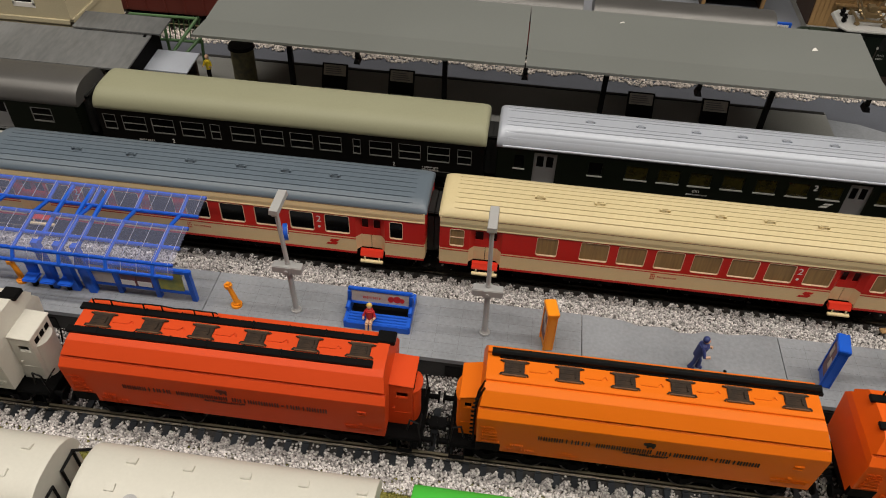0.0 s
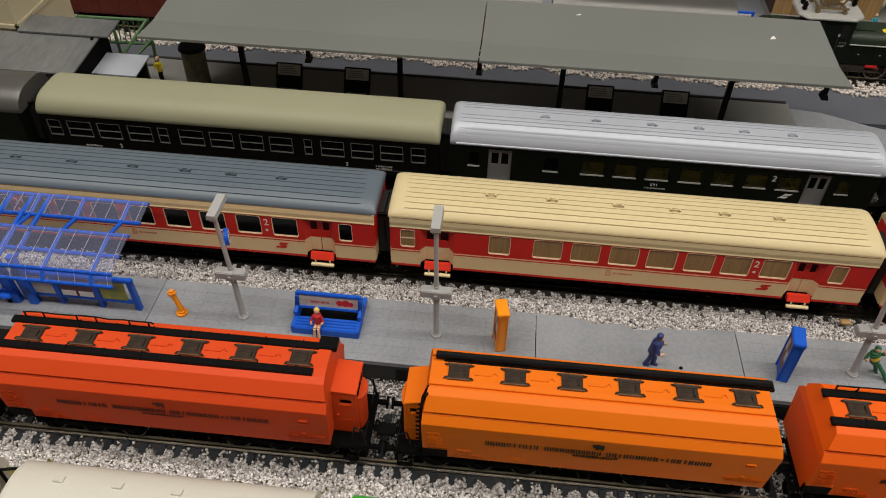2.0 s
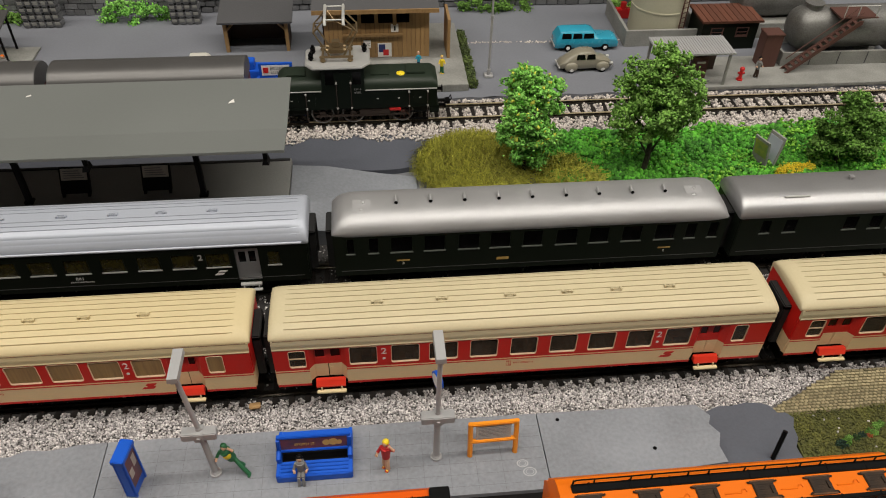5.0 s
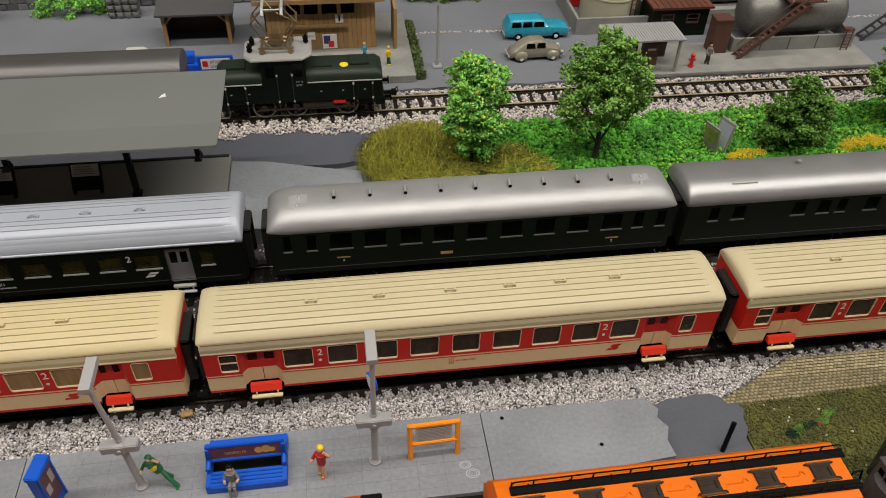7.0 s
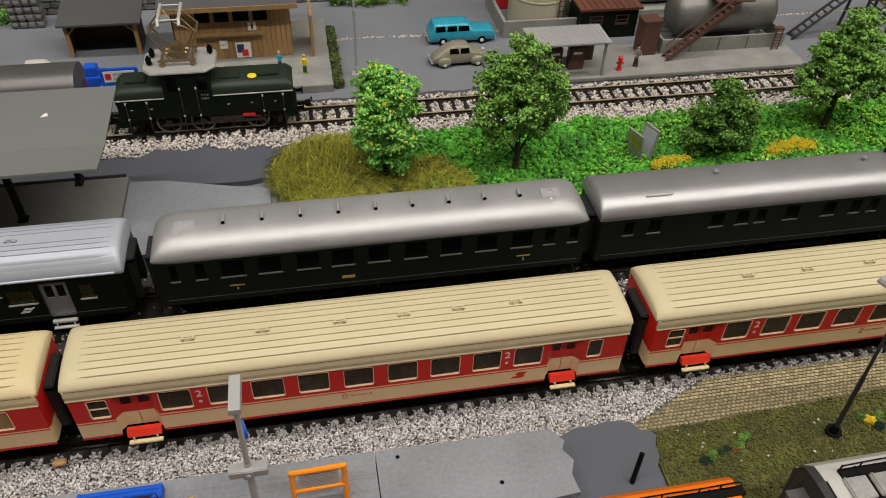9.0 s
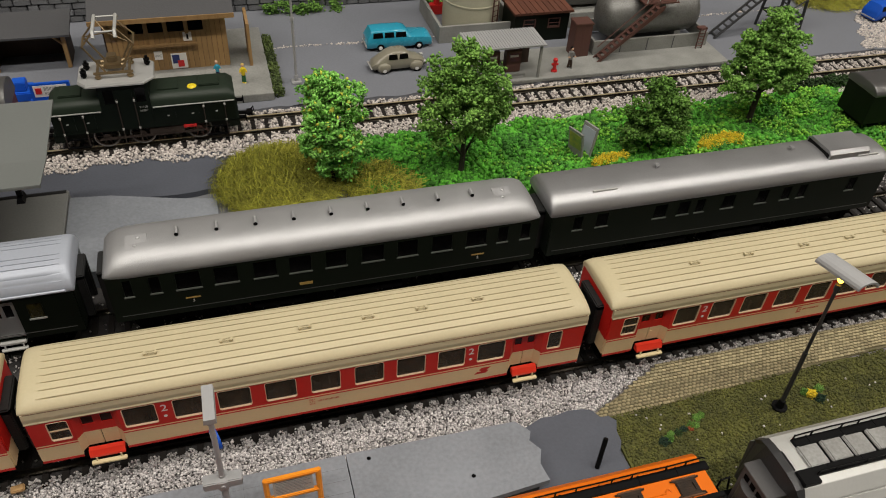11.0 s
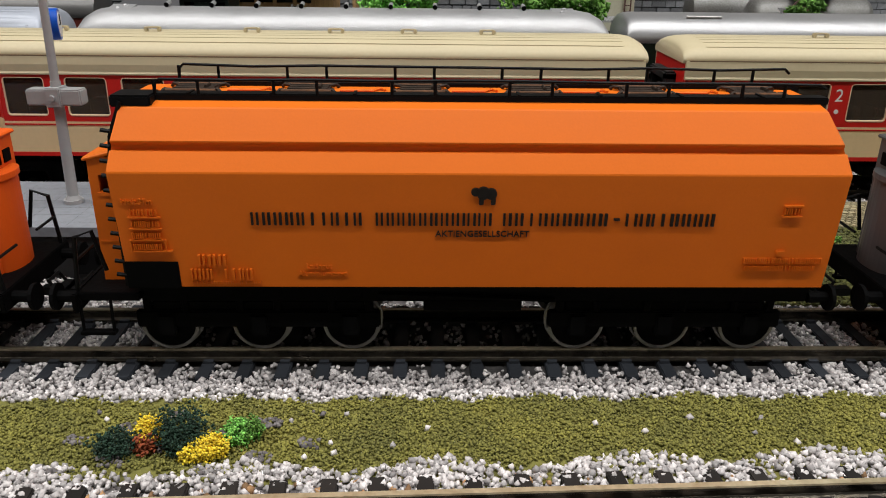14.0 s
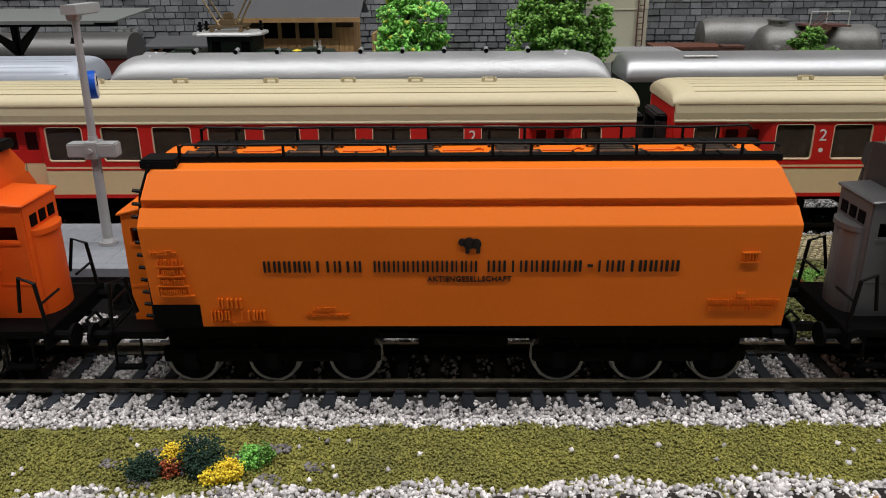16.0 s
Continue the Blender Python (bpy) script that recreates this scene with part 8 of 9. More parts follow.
k = thing("filling_station", "small filling station with a flat corrugated roof", "kiosk", spot(516, 657, 2.2))
bm = bmesh.new()
box(bm, 0, 55, 0, 27, 24.4, 25.4)
rf = part("roof", bm, LAMPGREY, k)
bm = bmesh.new()
for j in range(27):
    box(bm, 0.4 + j * 2, 1.4 + j * 2, -0.2, 27.2, 25.4, 25.8)
part("corrugation", bm, LAMPGREY, rf)
for q in (2, 52):
    for y in (2, 25):
        bm = bmesh.new()
        box(bm, q - 0.8, q + 0.8, y - 0.8, y + 0.8, 0, 24.4)
        part("post", bm, CONCRETE, k)
bm = bmesh.new()
box(bm, 40, 53, 24, 25.5, 0, 24)
part("screen", bm, WOODD, k)
for q in (14, 30):
    bm = bmesh.new()
    box(bm, q - 2, q + 14, 6, 18, 0, 1.6, 0.2)
    part("island", bm, CONCRETE, k)
    bm = bmesh.new()
    box(bm, q, q + 11, 9, 15, 1.6, 18, 0.4)
    pm = part("fuel_pump", bm, BRICKRED, k, "dark red fuel pump")
    bm = bmesh.new()
    box(bm, q + 1.5, q + 9.5, 8.7, 9.1, 10, 16)
    part("pump_face", bm, POSTER_D, pm)
    bm = bmesh.new()
    box(bm, q + 2.5, q + 8.5, 8.5, 8.8, 13.4, 15.0)
    part("print_bar", bm, WHITE, pm)
figurine(596, 668, 2.2, "small figurine in dark trousers on the depot slab", CLOTH_GREY, WOODD, hair=BLACK)
bm = bmesh.new()
cyl(bm, (0, 0, 0), (0, 0, 8), 1.3, 10)
ball(bm, (0, 0, 8.6), 1.8)
cyl(bm, (-2.4, 0, 5.5), (2.4, 0, 5.5), 0.9, 8)
cyl(bm, (0, 0, 0), (0, 0, 1), 2.2, 12)
solo("fire_hydrant", bm, PUMPRED, "bright red hydrant on the depot slab", "hydrant", spot(583, 665, 2.2), smooth=40)
g = thing("green_hut", "dark green hut with a red-brown board roof", "hut", spot(570, 716, -0.2))
bm = bmesh.new()
wall_open(bm, 0, 44, 0, 1.2, 0, 23, [(7, 17, 10, 18), (27, 37, 10, 18)])
box(bm, 0, 1.2, 1.2, 26, 0, 23)
box(bm, 42.8, 44, 1.2, 26, 0, 23)
part("wall", bm, GREEN_COACH, g)
for q in (7, 27):
    window(g, q, q + 10, 10, 18, 0, BRICKRED, None, DARKGLASS, True, 0.8)
bm = bmesh.new()
box(bm, -2, 46, -3, 28, 22.6, 23.8)
rf = part("roof", bm, WOODB, g)
bm = bmesh.new()
box(bm, 0, 4.4, 0, 31.4, 0, 0.7, 0.15)
rb = finish(bm, "roof_board", WOODB)
for j in range(10):
    part("roof_board", rb, None, rf, at=spot(-2.1 + j * 4.8, -3.2, 23.8))
bm = bmesh.new()
box(bm, 0, 13, 0, 11, 0, 25, 0.3)
box(bm, -0.5, 13.5, -0.5, 11.5, 24.6, 26, 0.3)
box(bm, 6.3, 6.7, -0.2, 0.2, 2, 23)
solo("steel_cabinet", bm, BRICKRED, "tall rust-brown steel cabinet", "cabinet", spot(604, 682, 2.2))
pl = thing("tank_plinth", "stained concrete trough under the storage tank", "plinth", spot(621, 683, 2.2))
for x0, x1, y0, y1 in ((0, 96, 0, 2), (0, 2, 2, 36), (94, 96, 2, 36), (0, 96, 36, 38)):
    bm = bmesh.new()
    box(bm, x0, x1, y0, y1, 0, 10.5, 0.2)
    part("trough_wall", bm, CONCRETE, pl)
for q in (22, 44, 66):
    bm = bmesh.new()
    box(bm, q, q + 0.7, -0.25, 0.1, 0.5, 10)
    part("joint", bm, SLATE, pl)
t = thing("fuel_tank", "dirty grey lying cylindrical fuel tank", "tank", spot(630, 702, 2.2))
bm = bmesh.new()
rings = []
for dx, k_ in ((0, 0.25), (1.2, 0.6), (4, 0.88), (8, 1.0), (74, 1.0), (78, 0.88), (80.8, 0.6), (82, 0.25)):
    rings.append([(dx, 15.5 * k_ * math.cos(2 * math.pi * i / 32), 22 + 15.5 * k_ * math.sin(2 * math.pi * i / 32)) for i in range(32)])
loft(bm, rings)
part("shell", bm, TANKM, t, smooth=40)
bm = bmesh.new()
cyl(bm, (14, 0, 36), (14, 0, 40), 6, 20)
cyl(bm, (14, 0, 40), (14, 0, 41), 7, 20)
part("manhole", bm, TANKM, t, smooth=40)
for q in (16, 62):
    bm = bmesh.new()
    box(bm, q, q + 5, -11, 11, 0, 10)
    part("saddle", bm, CONCRETE, t)
st = thing("steel_stairway", "rust-brown steel stairway up to the tank's top", "stairs", spot(620, 672, 2.2))
for y in (0, 7):
    bm = bmesh.new()
    prism_y(bm, [(0, 0), (3, 0), (46, 37), (46, 39.5), (43.5, 39.5)], y, y + 0.8)
    part("stringer", bm, BRICKRED, st)
    bm = bmesh.new()
    rod(bm, [(2, y + 0.4, 8), (44, y + 0.4, 46)], 0.4)
    part("handrail", bm, BRICKRED, st)
for i in range(13):
    bm = bmesh.new()
    box(bm, 2 + i * 3.3, 5 + i * 3.3, 0.8, 7, 2.2 + i * 2.85, 2.7 + i * 2.85)
    part("tread", bm, BRICKRED, st)
bm = bmesh.new()
box(bm, 34, 62, 8, 26, 37.6, 38.6)
part("landing", bm, BRICKRED, st)
for q in (36, 46, 60):
    bm = bmesh.new()
    rod(bm, [(q, 8.5, 38.6), (q, 8.5, 47)], 0.4)
    part("rail_post", bm, SILL, st)
bm = bmesh.new()
rod(bm, [(36, 8.5, 47), (60, 8.5, 47)], 0.4)
part("landing_rail", bm, SILL, st)
t = thing("fuel_tank", "dirty grey lying fuel tank on a concrete trough", "tank", spot(606, 752, -0.2))
bm = bmesh.new()
rings = [[(q[0] * 0.9, y_, z_ + 2) for q, y_, z_ in [((dx,), 15 * k_ * math.cos(2 * math.pi * i / 28), 24 + 15 * k_ * math.sin(2 * math.pi * i / 28)) for i in range(28)]] for dx, k_ in ((0, 0.25), (3, 0.85), (8, 1.0), (64, 1.0), (70, 0.8), (72, 0.25))]
loft(bm, rings)
part("shell", bm, TANKM, t, smooth=40)
bm = bmesh.new()
box(bm, -4, 70, -19, 19, 0, 12, 0.3)
part("trough", bm, CONCRETE, t)
bm = bmesh.new()
for q in (0, 5):
    rod(bm, [(q, 0, 0), (q, 0, 17)], 0.5)
for i in range(6):
    rod(bm, [(0, 0, 2 + i * 2.6), (5, 0, 2 + i * 2.6)], 0.4)
box(bm, -1, 6, 0, 5, 15, 16.2)
solo("short_ladder", bm, BRICKRED, "short rust-brown ladder at the trough's end", "ladder", spot(706, 679, 2.2))
c = thing("coal_loader", "dark lattice loading tower with a sloped chute", "loader", spot(783, 692, -0.2))
for x_, y_ in ((0, 0), (26, 0), (0, 22), (26, 22)):
    bm = bmesh.new()
    cyl(bm, (x_, y_, 0), (x_ * 0.8 + 2.6, y_ * 0.8 + 2.2, 46), 1.3, 6)
    part("leg", bm, LAMPDARK, c)
for z in (14, 30, 45):
    bm = bmesh.new()
    rod(bm, [(1, 1, z), (25, 1, z), (25, 21, z), (1, 21, z), (1, 1, z)], 0.8, 6)
    part("ring_beam", bm, LAMPDARK, c)
bm = bmesh.new()
for i in range(3):
    rod(bm, [(1, 0.6, i * 15), (25, 0.6, i * 15 + 14)], 0.6, 6)
    rod(bm, [(25, 0.6, i * 15), (1, 0.6, i * 15 + 14)], 0.6, 6)
part("cross_brace", bm, LAMPDARK, c)
bm = bmesh.new()
box(bm, 2, 24, 2, 20, 46, 62, 0.4)
part("bunker", bm, CONCRETE, c)
bm = bmesh.new()
rod(bm, [(-50, 4, 0), (2, 4, 46)], 1.0, 6)
rod(bm, [(-50, 12, 0), (2, 12, 46)], 1.0, 6)
for i in range(13):
    box(bm, -48 + i * 4.0, -46 + i * 4.0, 4, 12, 1 + i * 3.6, 1.5 + i * 3.6)
part("chute_stair", bm, LAMPDARK, c)
w = thing("green_wagon", "small dark green wagon with a grey roof", "freight wagon", spot(758, 566, 0))
bm = bmesh.new()
box(bm, 0, 70, -13, 13, 6, 28, 0.3)
part("body", bm, GREEN_COACH, w)
roof(w, 70, 14.4, 6, 28, GREY_ROOF, ((0, 1, 0.9), (0.5, 1, 1), (2, 1, 1)))
bm = bmesh.new()
box(bm, 3, 67, -8, 8, 3, 6)
part("underframe", bm, CHASSIS, w)
for q in (14, 56):
    for y in (-8, 8):
        bm = bmesh.new()
        cyl(bm, (q, y - 1, 2), (q, y + 1, 2), 5, 18)
        part("wheel", bm, CHASSIS, w)

# ---- stone wall behind the yard ----
wall = sheet("wall_rear", -420, 1200, 803, 830, -0.2, 74, MORTAR)
r = random.Random(21)
bm = bmesh.new()
box(bm, -4.4, 4.4, -1.2, 1.2, -2.1, 2.1, 0.5)
stm = finish(bm, "stone", ROCK)
rest = bmesh.new()
count = 0
for row in range(15):
    x = -410 + r.uniform(0, 6)
    while x < 1000:
        w_ = r.uniform(6.5, 12.5)
        if 150 < x < 640 and row < 6 and count < 300:
            ob = part("stone", stm, None, wall, at=spot(x + w_ / 2, 802.6 - r.uniform(0, 0.7), 2.4 + row * 4.9))
            ob.scale = ((w_ - 0.7) / 8.8, 1, r.uniform(0.95, 1.05))
            count += 1
        else:
            box(rest, x, x + w_ - 0.7, 801.4 + r.uniform(-0.5, 0.5), 803.5, 0.3 + row * 4.9, 4.5 + row * 4.9)
        x += w_
ob = part("stones", rest, ROCK, wall)
ob["kind"] = "stuff"
# ---- plants ----
def crown(blobs, n, seed):
    """Leaf places: flat-bottomed tufts on the skins of several lobes, with gaps between."""
    r = np.random.default_rng(seed)
    out = []
    tot = sum(b[3] ** 2 for b in blobs)
    for x, y, z, rad, sq in [(*b, 1.0)[:5] if len(b) == 4 else b for b in blobs]:
        k = max(5, int(n / 46 * rad ** 2 / tot))
        d = r.normal(size=(k, 3))
        d /= np.linalg.norm(d, axis=1)[:, None]
        c = d * rad * r.uniform(0.55, 1.12, (k, 1)) * np.array([1, 1, sq])
        big = r.uniform(0.7, 1.35, (k, 1, 1))
        pts = c[:, None] + r.normal(size=(k, 46, 3)) * big * np.array([1.9, 1.9, 1.0])
        out.append(pts.reshape(-1, 3) + np.array([x, y, z]))
    return np.concatenate(out)


def tree(x, y, label, leaf, blobs, n, size, seed, trunk=2.0, top=40.0, speck=None, slim=1.0):
    blobs = [(b[0] * slim, b[1] * slim, b[2], b[3] * (0.5 + 0.5 * slim), *b[4:]) for b in blobs]
    t = thing("tree", label, "tree", spot(x, y, -3.2), "model trees")
    r = random.Random(seed)
    bm = bmesh.new()
    pts = [Vector((0, 0, 0))]
    for i in range(1, 6):
        pts.append(Vector((r.uniform(-1, 1), r.uniform(-1, 1), top * i / 5)))
    for i in range(5):
        cyl(bm, pts[i], pts[i + 1], trunk * (1 - i * 0.15), 8, trunk * (1 - (i + 1) * 0.15))
    for bx, by, bz, rad in [b[:4] for b in blobs]:
        base = pts[min(4, max(1, int(bz / top * 4)))]
        cyl(bm, base, Vector((bx, by, bz)), trunk * 0.45, 6, trunk * 0.12)
    part("trunk", bm, BARK, t)
    P = crown(blobs, int(n * 1.7), seed)
    size *= 0.92
    rr = np.random.default_rng(seed + 1)
    ob = scatter("crown", P, rr.uniform(0.6, 1.25, len(P)) * size, leaf, "leafy", seed=seed, parent=t)
    if speck:
        k = rr.choice(len(P), len(P) // 45, replace=False)
        scatter("crown_specks", P[k] * 1.02, rr.uniform(0.8, 1.4, len(k)) * size, speck, "leafy", seed=seed + 3, parent=t)
    return t


tree(408, 568, "light green young tree with yellow specks", LEAF_A, [(-7, 0, 54, 12, 1.4), (8, 2, 56, 11, 1.3), (0, -2, 40, 15, 1.1), (-9, 1, 28, 12), (10, -1, 30, 11), (1, 0, 18, 10), (-3, 3, 66, 8)], 5200, 1.35, 31, 1.3, 60, SPECK, 0.8)
tree(483, 566, "broad mid-green tree with a ragged crown", LEAF_B, [(0, 0, 70, 14), (-12, 2, 60, 14), (12, -2, 58, 14), (-18, 0, 44, 12), (17, 3, 44, 13), (0, -8, 50, 15), (0, 8, 52, 14), (-12, -4, 30, 9), (12, 4, 30, 9), (0, 0, 80, 8)], 6200, 1.3, 37, 2.0, 66, slim=0.88)
tree(609, 566, "short dark green conifer-like tree", LEAF_C, [(0, 0, 46, 8), (-6, 2, 36, 11), (7, -2, 34, 11), (-13, 0, 22, 11), (13, 2, 22, 12), (0, -6, 26, 13), (0, 6, 24, 12), (-18, 2, 13, 8), (19, 0, 12, 8)], 4400, 1.3, 43, 1.7, 40, slim=0.84)
tree(692, 582, "large mid-green tree with a domed crown", LEAF_B, [(0, 0, 66, 14), (-14, 2, 54, 15), (14, -2, 52, 15), (-24, 0, 38, 13), (22, 3, 36, 14), (0, -10, 46, 17), (0, 10, 46, 16), (-20, -4, 32, 9), (20, 4, 32, 9), (-4, 0, 76, 8)], 6600, 1.35, 47, 2.2, 60, slim=0.8)

for x, y, label, leaf, blobs, n, seed in (
    (38, 793, "low green bush against the stone wall", LEAF_B, [(-6, 0, 4, 5), (0, 0, 7, 6), (6, 0, 4, 5)], 700, 91),
    (133, 790, "broad bright green bush against the stone wall", LEAF_A, [(-18, 0, 5, 6), (-9, 0, 9, 8), (2, -2, 7, 8), (11, 0, 9, 7), (19, 0, 4, 6)], 1500, 92),
    (422, 794, "low ragged bush against the stone wall", LEAF_C, [(-24, 0, 3, 5), (-12, 0, 5, 6), (0, 0, 4, 6), (12, 0, 6, 6), (24, 0, 3, 5)], 1200, 93),
    (540, 794, "ragged green bush against the stone wall", LEAF_B, [(-13, 0, 4, 6), (-3, 0, 7, 7), (8, 0, 6, 7), (16, 0, 3, 4)], 1000, 94)):
    P = crown(blobs, n, seed)
    P[:, 2] = np.maximum(P[:, 2], 0.3)
    ob = scatter("bush", P + np.array([x, y, 0.0]), np.random.default_rng(seed).uniform(0.6, 1.4, len(P)), leaf, "leafy", label, "bush", seed, kind="")

# green foam undergrowth behind the second track
sheet("undergrowth_base", 418, 1000, 520, 613, -4.7, -2.6, FOAM, rough_edge=2.0, seed=12)
P = field(420, 820, 522, 614, 0.5, 61, -1.6, 1.4)
edge_y = 611 - 3.0 * np.sin(P[:, 0] * 0.08) - 2.0 * np.sin(P[:, 0] * 0.23)
P = P[P[:, 1] < edge_y]
P[:, 2] += 2.2 * np.sin(P[:, 0] * 0.17) * np.cos(P[:, 1] * 0.13)
scatter("undergrowth", P, np.random.default_rng(6).uniform(1.0, 2.2, len(P)), FOAM, "clump", "bright green foam undergrowth", "undergrowth", 62)
P = field(440, 820, 524, 612, 0.35, 63, 0.8, 1.3)
keep = np.sin(P[:, 0] * 0.12 + 1.3) * np.cos(P[:, 1] * 0.16) > -0.1
keep &= (P[:, 0] - 560) / 260 + 0.35 * np.sin(P[:, 0] * 0.05) * np.cos(P[:, 1] * 0.09) > np.random.default_rng(65).uniform(-0.35, 0.75, len(P))
scatter("undergrowth", P[keep], np.random.default_rng(6).uniform(0.7, 1.5, keep.sum()), FOAM_Y, "clump", "bright green foam undergrowth", "undergrowth", 64)


def fibre_tuft(name, label, cx, cy, rx, ry, n, height, mats, seed, z=-3.0):
    """A heap of fine bent fibres."""
    r = np.random.default_rng(seed)
    me = bpy.data.meshes.new(name)
    a, q = r.uniform(0, 2 * np.pi, n), np.sqrt(r.uniform(0, 1, n))
    x, y = cx + rx * q * np.cos(a), cy + ry * q * np.sin(a)
    h = height * (1 - q ** 2 * 0.75) * r.uniform(0.35, 1.0, n)
    b = r.uniform(0, 2 * np.pi, n)
    ln = r.uniform(4, 11, n)
    base = np.stack([x, y, np.full(n, z) + h * r.uniform(0.0, 0.7, n)], 1)
    mid = base + np.stack([np.cos(b) * ln * 0.5, np.sin(b) * ln * 0.5, h * 0.35 + 1.2], 1)
    tip = base + np.stack([np.cos(b + 0.5) * ln, np.sin(b + 0.5) * ln, h * 0.2 - 0.5], 1)
    side = np.stack([-np.sin(b), np.cos(b), np.full(n, 0.6)], 1) * 0.16
    V = np.stack([base - side, base + side, mid + side, mid - side, tip], 1).reshape(-1, 3) * MM
    F = []
    for i in range(n):
        k = i * 5
        F += [(k, k + 1, k + 2, k + 3), (k + 3, k + 2, k + 4)]
    me.from_pydata(V.tolist(), [], F)
    me.materials.append(mats)
    return tagged(new(name, me), label, "grass", "", "stuff")


fibre_tuft("hay_tuft", "olive brown hay-like grass heap beside the track", 378, 578, 36, 34, 10500, 18, HAY, 71)
fibre_tuft("hay_tuft", "olive brown dry grass round the trees", 435, 560, 22, 26, 2600, 10, HAY, 72)
bm = bmesh.new()
ring = [(378 + 35 * math.cos(2 * math.pi * i / 26), 578 + 33 * math.sin(2 * math.pi * i / 26)) for i in range(26)]
loft(bm, [[(378 + (x - 378) * k, 578 + (y - 578) * k, z) for x, y in ring] for k, z in ((0.92, -4.6), (0.86, -2), (0.62, 2), (0.3, 4.5), (0.05, 5.5))])
solo("hay_mound", bm, TURFD, "olive mound under the hay tuft", "mound", Matrix(), smooth=60)


def flock(name, label, x, y, z, spots, seed, cat="shrub"):
    """A small shrub of coloured flock balls; each ball is a part."""
    t = thing(name, label, cat, spot(x, y, z))
    r = np.random.default_rng(seed)
    for i, (dx, dy, dz, rad, mats) in enumerate(spots):
        d = r.normal(size=(int(300 * rad), 3))
        d /= np.linalg.norm(d, axis=1)[:, None]
        lump = 1 + 0.28 * np.sin(d[:, :1] * 5 + i) * np.cos(d[:, 1:2] * 4 + 2 * i) + 0.16 * np.sin(d[:, 2:] * 7 + i)
        P = d * lump * rad * r.uniform(0.4, 1.12, (len(d), 1)) ** 0.8 * np.array([1.12, 1.0, 0.86]) + np.array([dx, dy, dz])
        P[:, 2] = np.maximum(P[:, 2], 0.1)
        scatter("flock_ball", P, r.uniform(0.15, 0.32, len(P)), mats, "clump", seed=seed + i, parent=t, kind="")
    return t


flock("flower_shrub", "cluster of green, yellow and rust flock shrubs", 384.6, 281.5, -3.3, [(-9.0, -0.6, 1.8, 2.9, PINEF), (-4.4, 2.8, 2.0, 2.6, YELLOWF), (-4.6, 0.2, 1.2, 1.8, RUSTF), (0.2, 2.0, 3.0, 3.6, PINEF), (1.4, -0.2, 2.2, 2.6, PINEF), (3.4, -1.8, 1.3, 2.0, YELLOWF), (6.0, -0.9, 1.7, 2.3, YELLOWF), (9.4, 2.6, 1.6, 2.6, LEAF_A), (11.0, 3.4, 2.0, 1.8, LEAF_C)], 81)
flock("flower_shrub", "low row of green and yellow-green flock plants in the turf", 521.0, 367.6, -3.4, [(-9, -3, 0.8, 2.0, PINEF), (-6, -2.0, 0.8, 1.8, LEAF_C), (-4.2, -0.2, 0.7, 1.2, LEAF_B), (-1.5, -0.4, 0.8, 1.5, HEDGE), (2, 0.6, 0.8, 1.4, PINEF), (5.4, 0.2, 0.6, 1.1, RUSTF), (6.6, 1.6, 0.9, 1.6, LEAF_C), (8.6, 1.2, 0.7, 1.3, LEAF_B), (10.6, 4.6, 1.0, 1.6, LEAF_B), (13.0, 5.4, 0.9, 1.5, LEAF_C)], 82)
flock("flower_shrub", "small yellow-flowered flock plant beside the lamp", 590.0, 371.0, -3.2, [(0, 0, 1.6, 2.0, YELLOWF), (-2.6, 1.8, 1.2, 1.7, LEAF_C), (2.4, -3.0, 1.2, 2.0, PINEF), (5, 2, 1.3, 1.8, LEAF_B)], 83)
flock("yellow_bush", "yellow flowering bush at the undergrowth's edge", 574, 557, -2.0, [(0, 0, 3.0, 4.4, YELLOWF), (6, 1, 2.8, 4.0, YELLOWF), (-6, -1, 2.4, 3.4, YELLOWF), (12, 1, 2.6, 3.6, YELLOWF)], 84)
flock("yellow_bush", "yellow flowering bush at the undergrowth's edge", 652, 560, -2.0, [(0, 0, 4, 5.4, YELLOWF), (9, 2, 4, 5.2, YELLOWF), (-8, -1, 3, 4.4, YELLOWF), (17, 2, 3, 4.4, YELLOWF)], 85)

s = thing("picture_stand", "folding stand with faded painted pictures", "sign", spot(558, 568, -2.6, 20))
for i, (x0, dx, mt) in enumerate(((0, -3, POSTER_Y), (7, 3, PALE_ROOF))):
    bm = bmesh.new()
    prism_y(bm, [(x0, 0), (x0 + 1.2, 0), (x0 + dx + 1.2, 20), (x0 + dx, 20)], -6, 6)
    b_ = part("board", bm, CONCRETE, s)
    bm = bmesh.new()
    prism_y(bm, [(x0 - 0.2, 2), (x0 + 0.1, 2), (x0 + dx * 0.9 + 0.1, 18), (x0 + dx * 0.9 - 0.2, 18)], -5, 5)
    part("picture", bm, mt, b_)

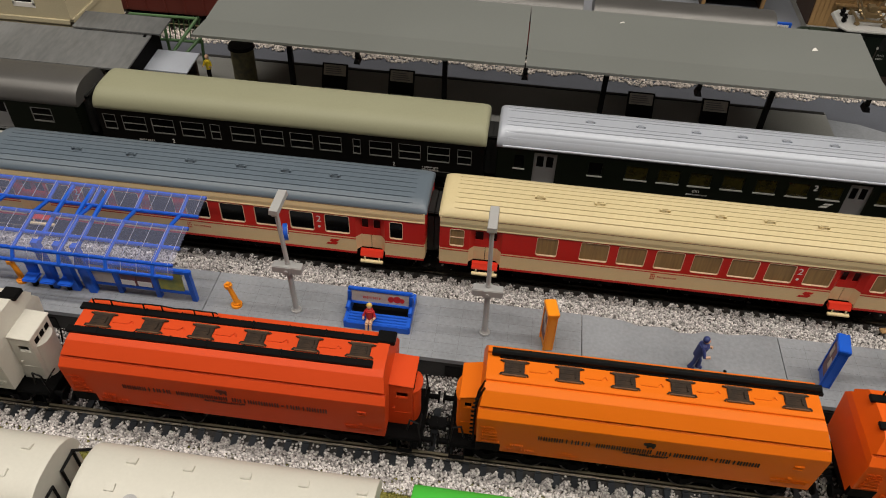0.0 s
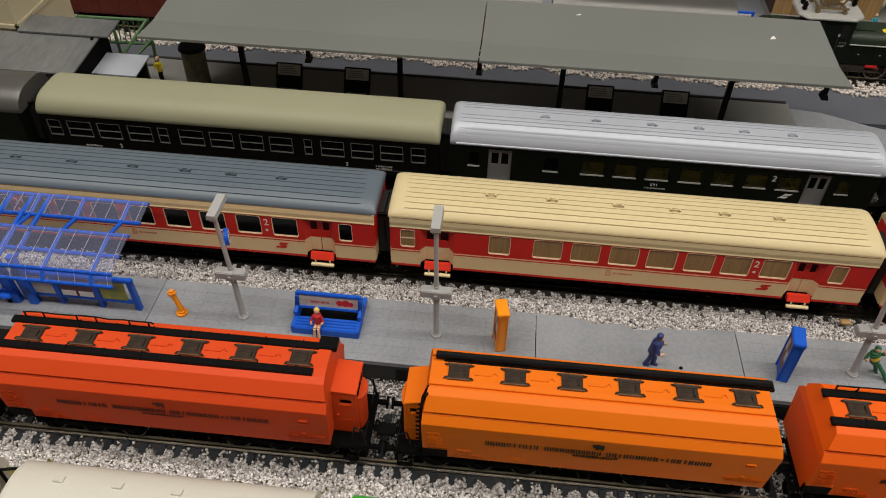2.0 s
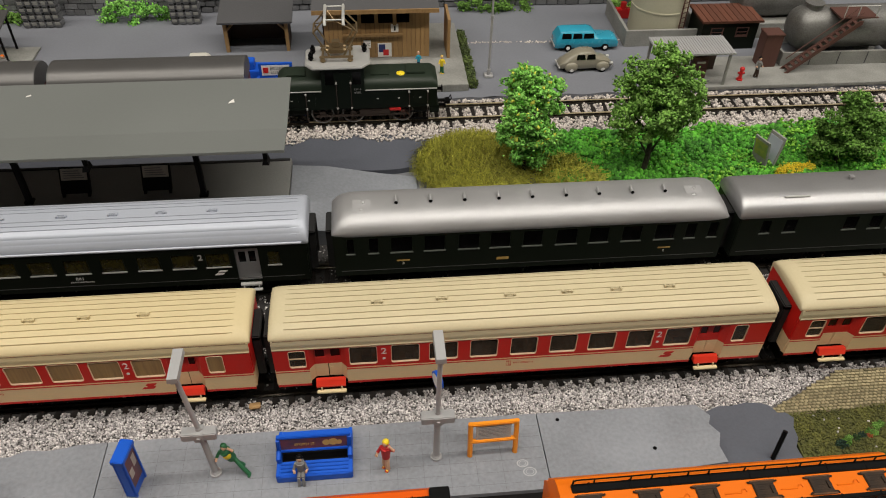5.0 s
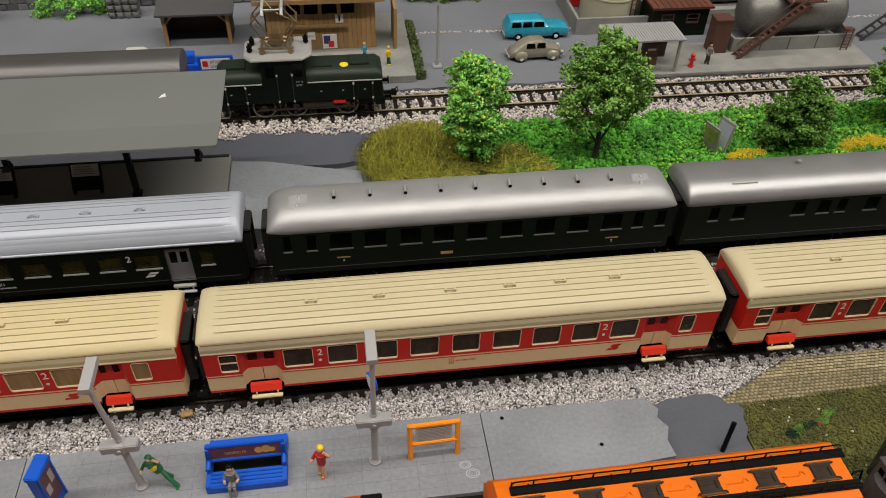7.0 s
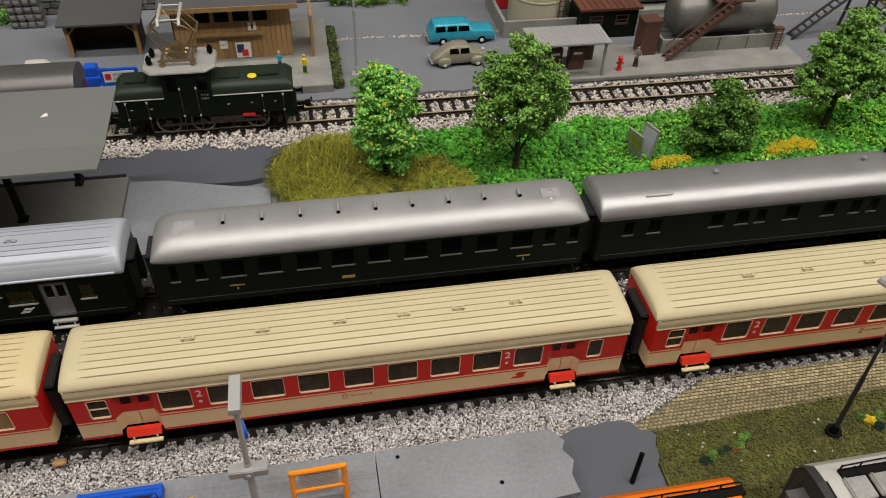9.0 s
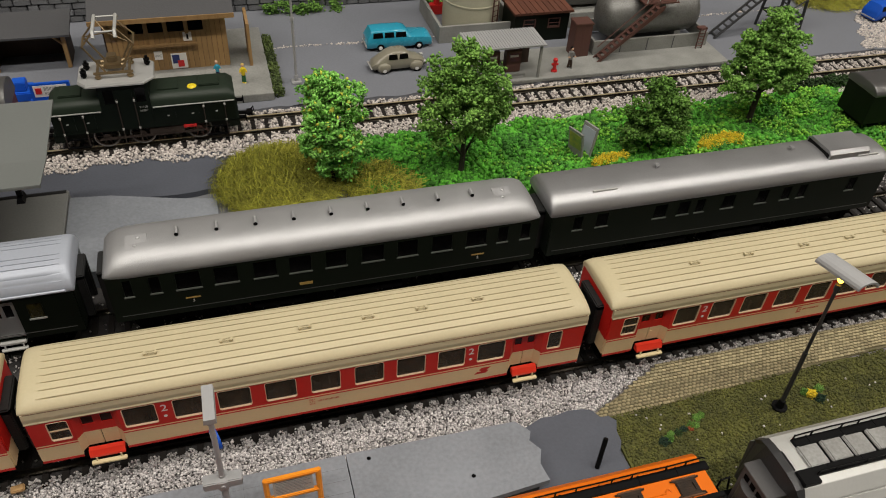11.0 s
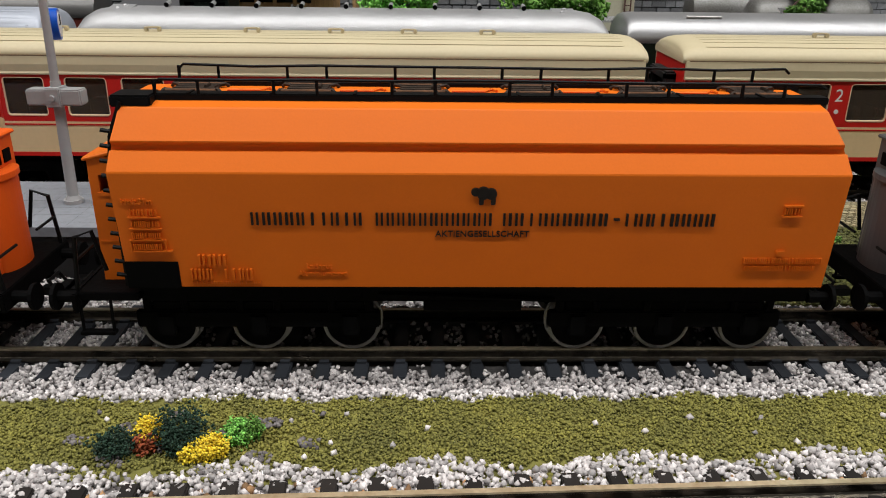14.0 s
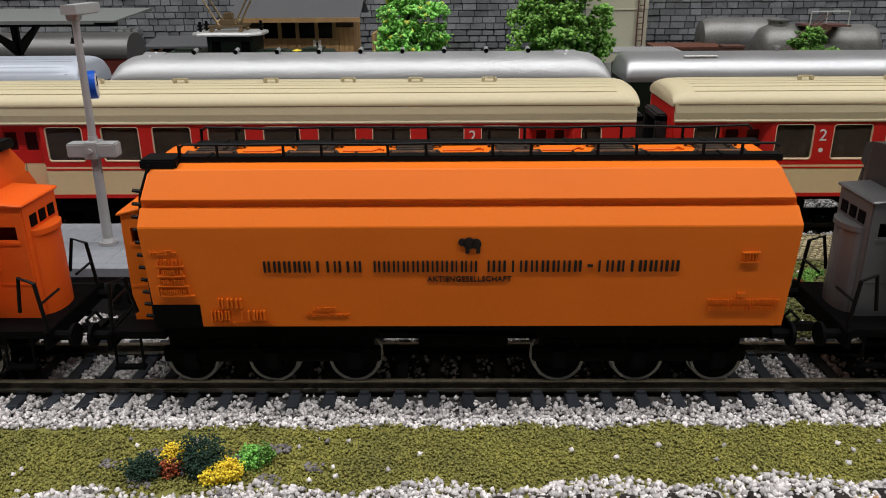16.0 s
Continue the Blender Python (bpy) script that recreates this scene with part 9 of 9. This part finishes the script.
# dark hedge, gravel, flower bed and a parked car at the yard's far end
P = field(748, 980, 611, 621.5, 2.2, 95, 1.5, 4.2)
P = P[P[:, 2] < 5.2 - 0.12 * (P[:, 1] - 616) ** 2 + 1.2 * np.sin(P[:, 0] * 0.21)]
scatter("hedge", P, np.random.default_rng(9).uniform(0.7, 1.5, len(P)), HEDGE, "leafy", "dark green trimmed hedge along the yard track", "hedge", 96, kind="")
P = field(850, 1010, 658, 722, 0.7, 97, 0.0, 0.3)
P = P[P[:, 0] > 850 + 0.62 * (P[:, 1] - 661) + 3.0 * np.sin(P[:, 1] * 0.3)]
scatter("yard_gravel", P, np.random.default_rng(9).uniform(0.55, 1.0, len(P)), YARDSTONE, label="pale pinkish gravel at the yard's edge", category="gravel", seed=98)
P = field(388, 1000, 733.5, 738.5, 0.6, 99, 0.0, 0.2)
P = P[np.abs(P[:, 1] - 736 - 1.2 * np.sin(P[:, 0] * 0.05)) < 0.5 + 0.9 * np.abs(np.sin(P[:, 0] * 0.13))]
scatter("gravel_line", P, np.random.default_rng(9).uniform(0.4, 0.8, len(P)), YARDSTONE, label="thin line of spilled pale gravel across the yard", category="gravel", seed=100)
fibre_tuft("flower_bed_grass", "yellow-green grass of a flower bed in the yard", 884, 746, 40, 22, 4200, 11, HAY, 73, 0.0)
flock("flower_bed", "orange flowers in the yard's flower bed", 893, 748, 0.5, [(dx, dy, 9.0, 4.6, YELLOWORANGE) for dx, dy in ((-18, 4), (-9, 2), (0, 4), (9, 2), (18, 5), (27, 3))], 86, "flowers")
car(886, 704, 12, "saloon_car", "deep blue saloon car parked at the flower bed", BLUE, estate, [(4.6, 13.4, 11.5, 15.6, 8.7, 7.75), (14.0, 22.6, 11.5, 15.6, 8.7, 7.75), (23.2, 32.6, 11.5, 15.4, 8.7, 7.75)], (11, 43), 0, 54, 19)

# ---- the room around the layout ----
def room(name, x0, x1, y0, y1, z0, z1):
    bm = bmesh.new()
    box(bm, x0, x1, y0, y1, z0, z1)
    tagged(part(name, bm, ROOMWALL), kind="structure")


room("ceiling", -1900, 2500, -1500, 2000, 1850, 1900)
room("floor", -1900, 2500, -1500, 2000, -1000, -950)
room("wall_north", -1900, 2500, 2000, 2050, -950, 1850)
room("wall_south", -1900, 2500, -1550, -1500, -950, 1850)
room("wall_east", 2500, 2550, -1500, 2000, -950, 1850)
room("wall_west", -1950, -1900, -1500, 2000, -950, 1850)
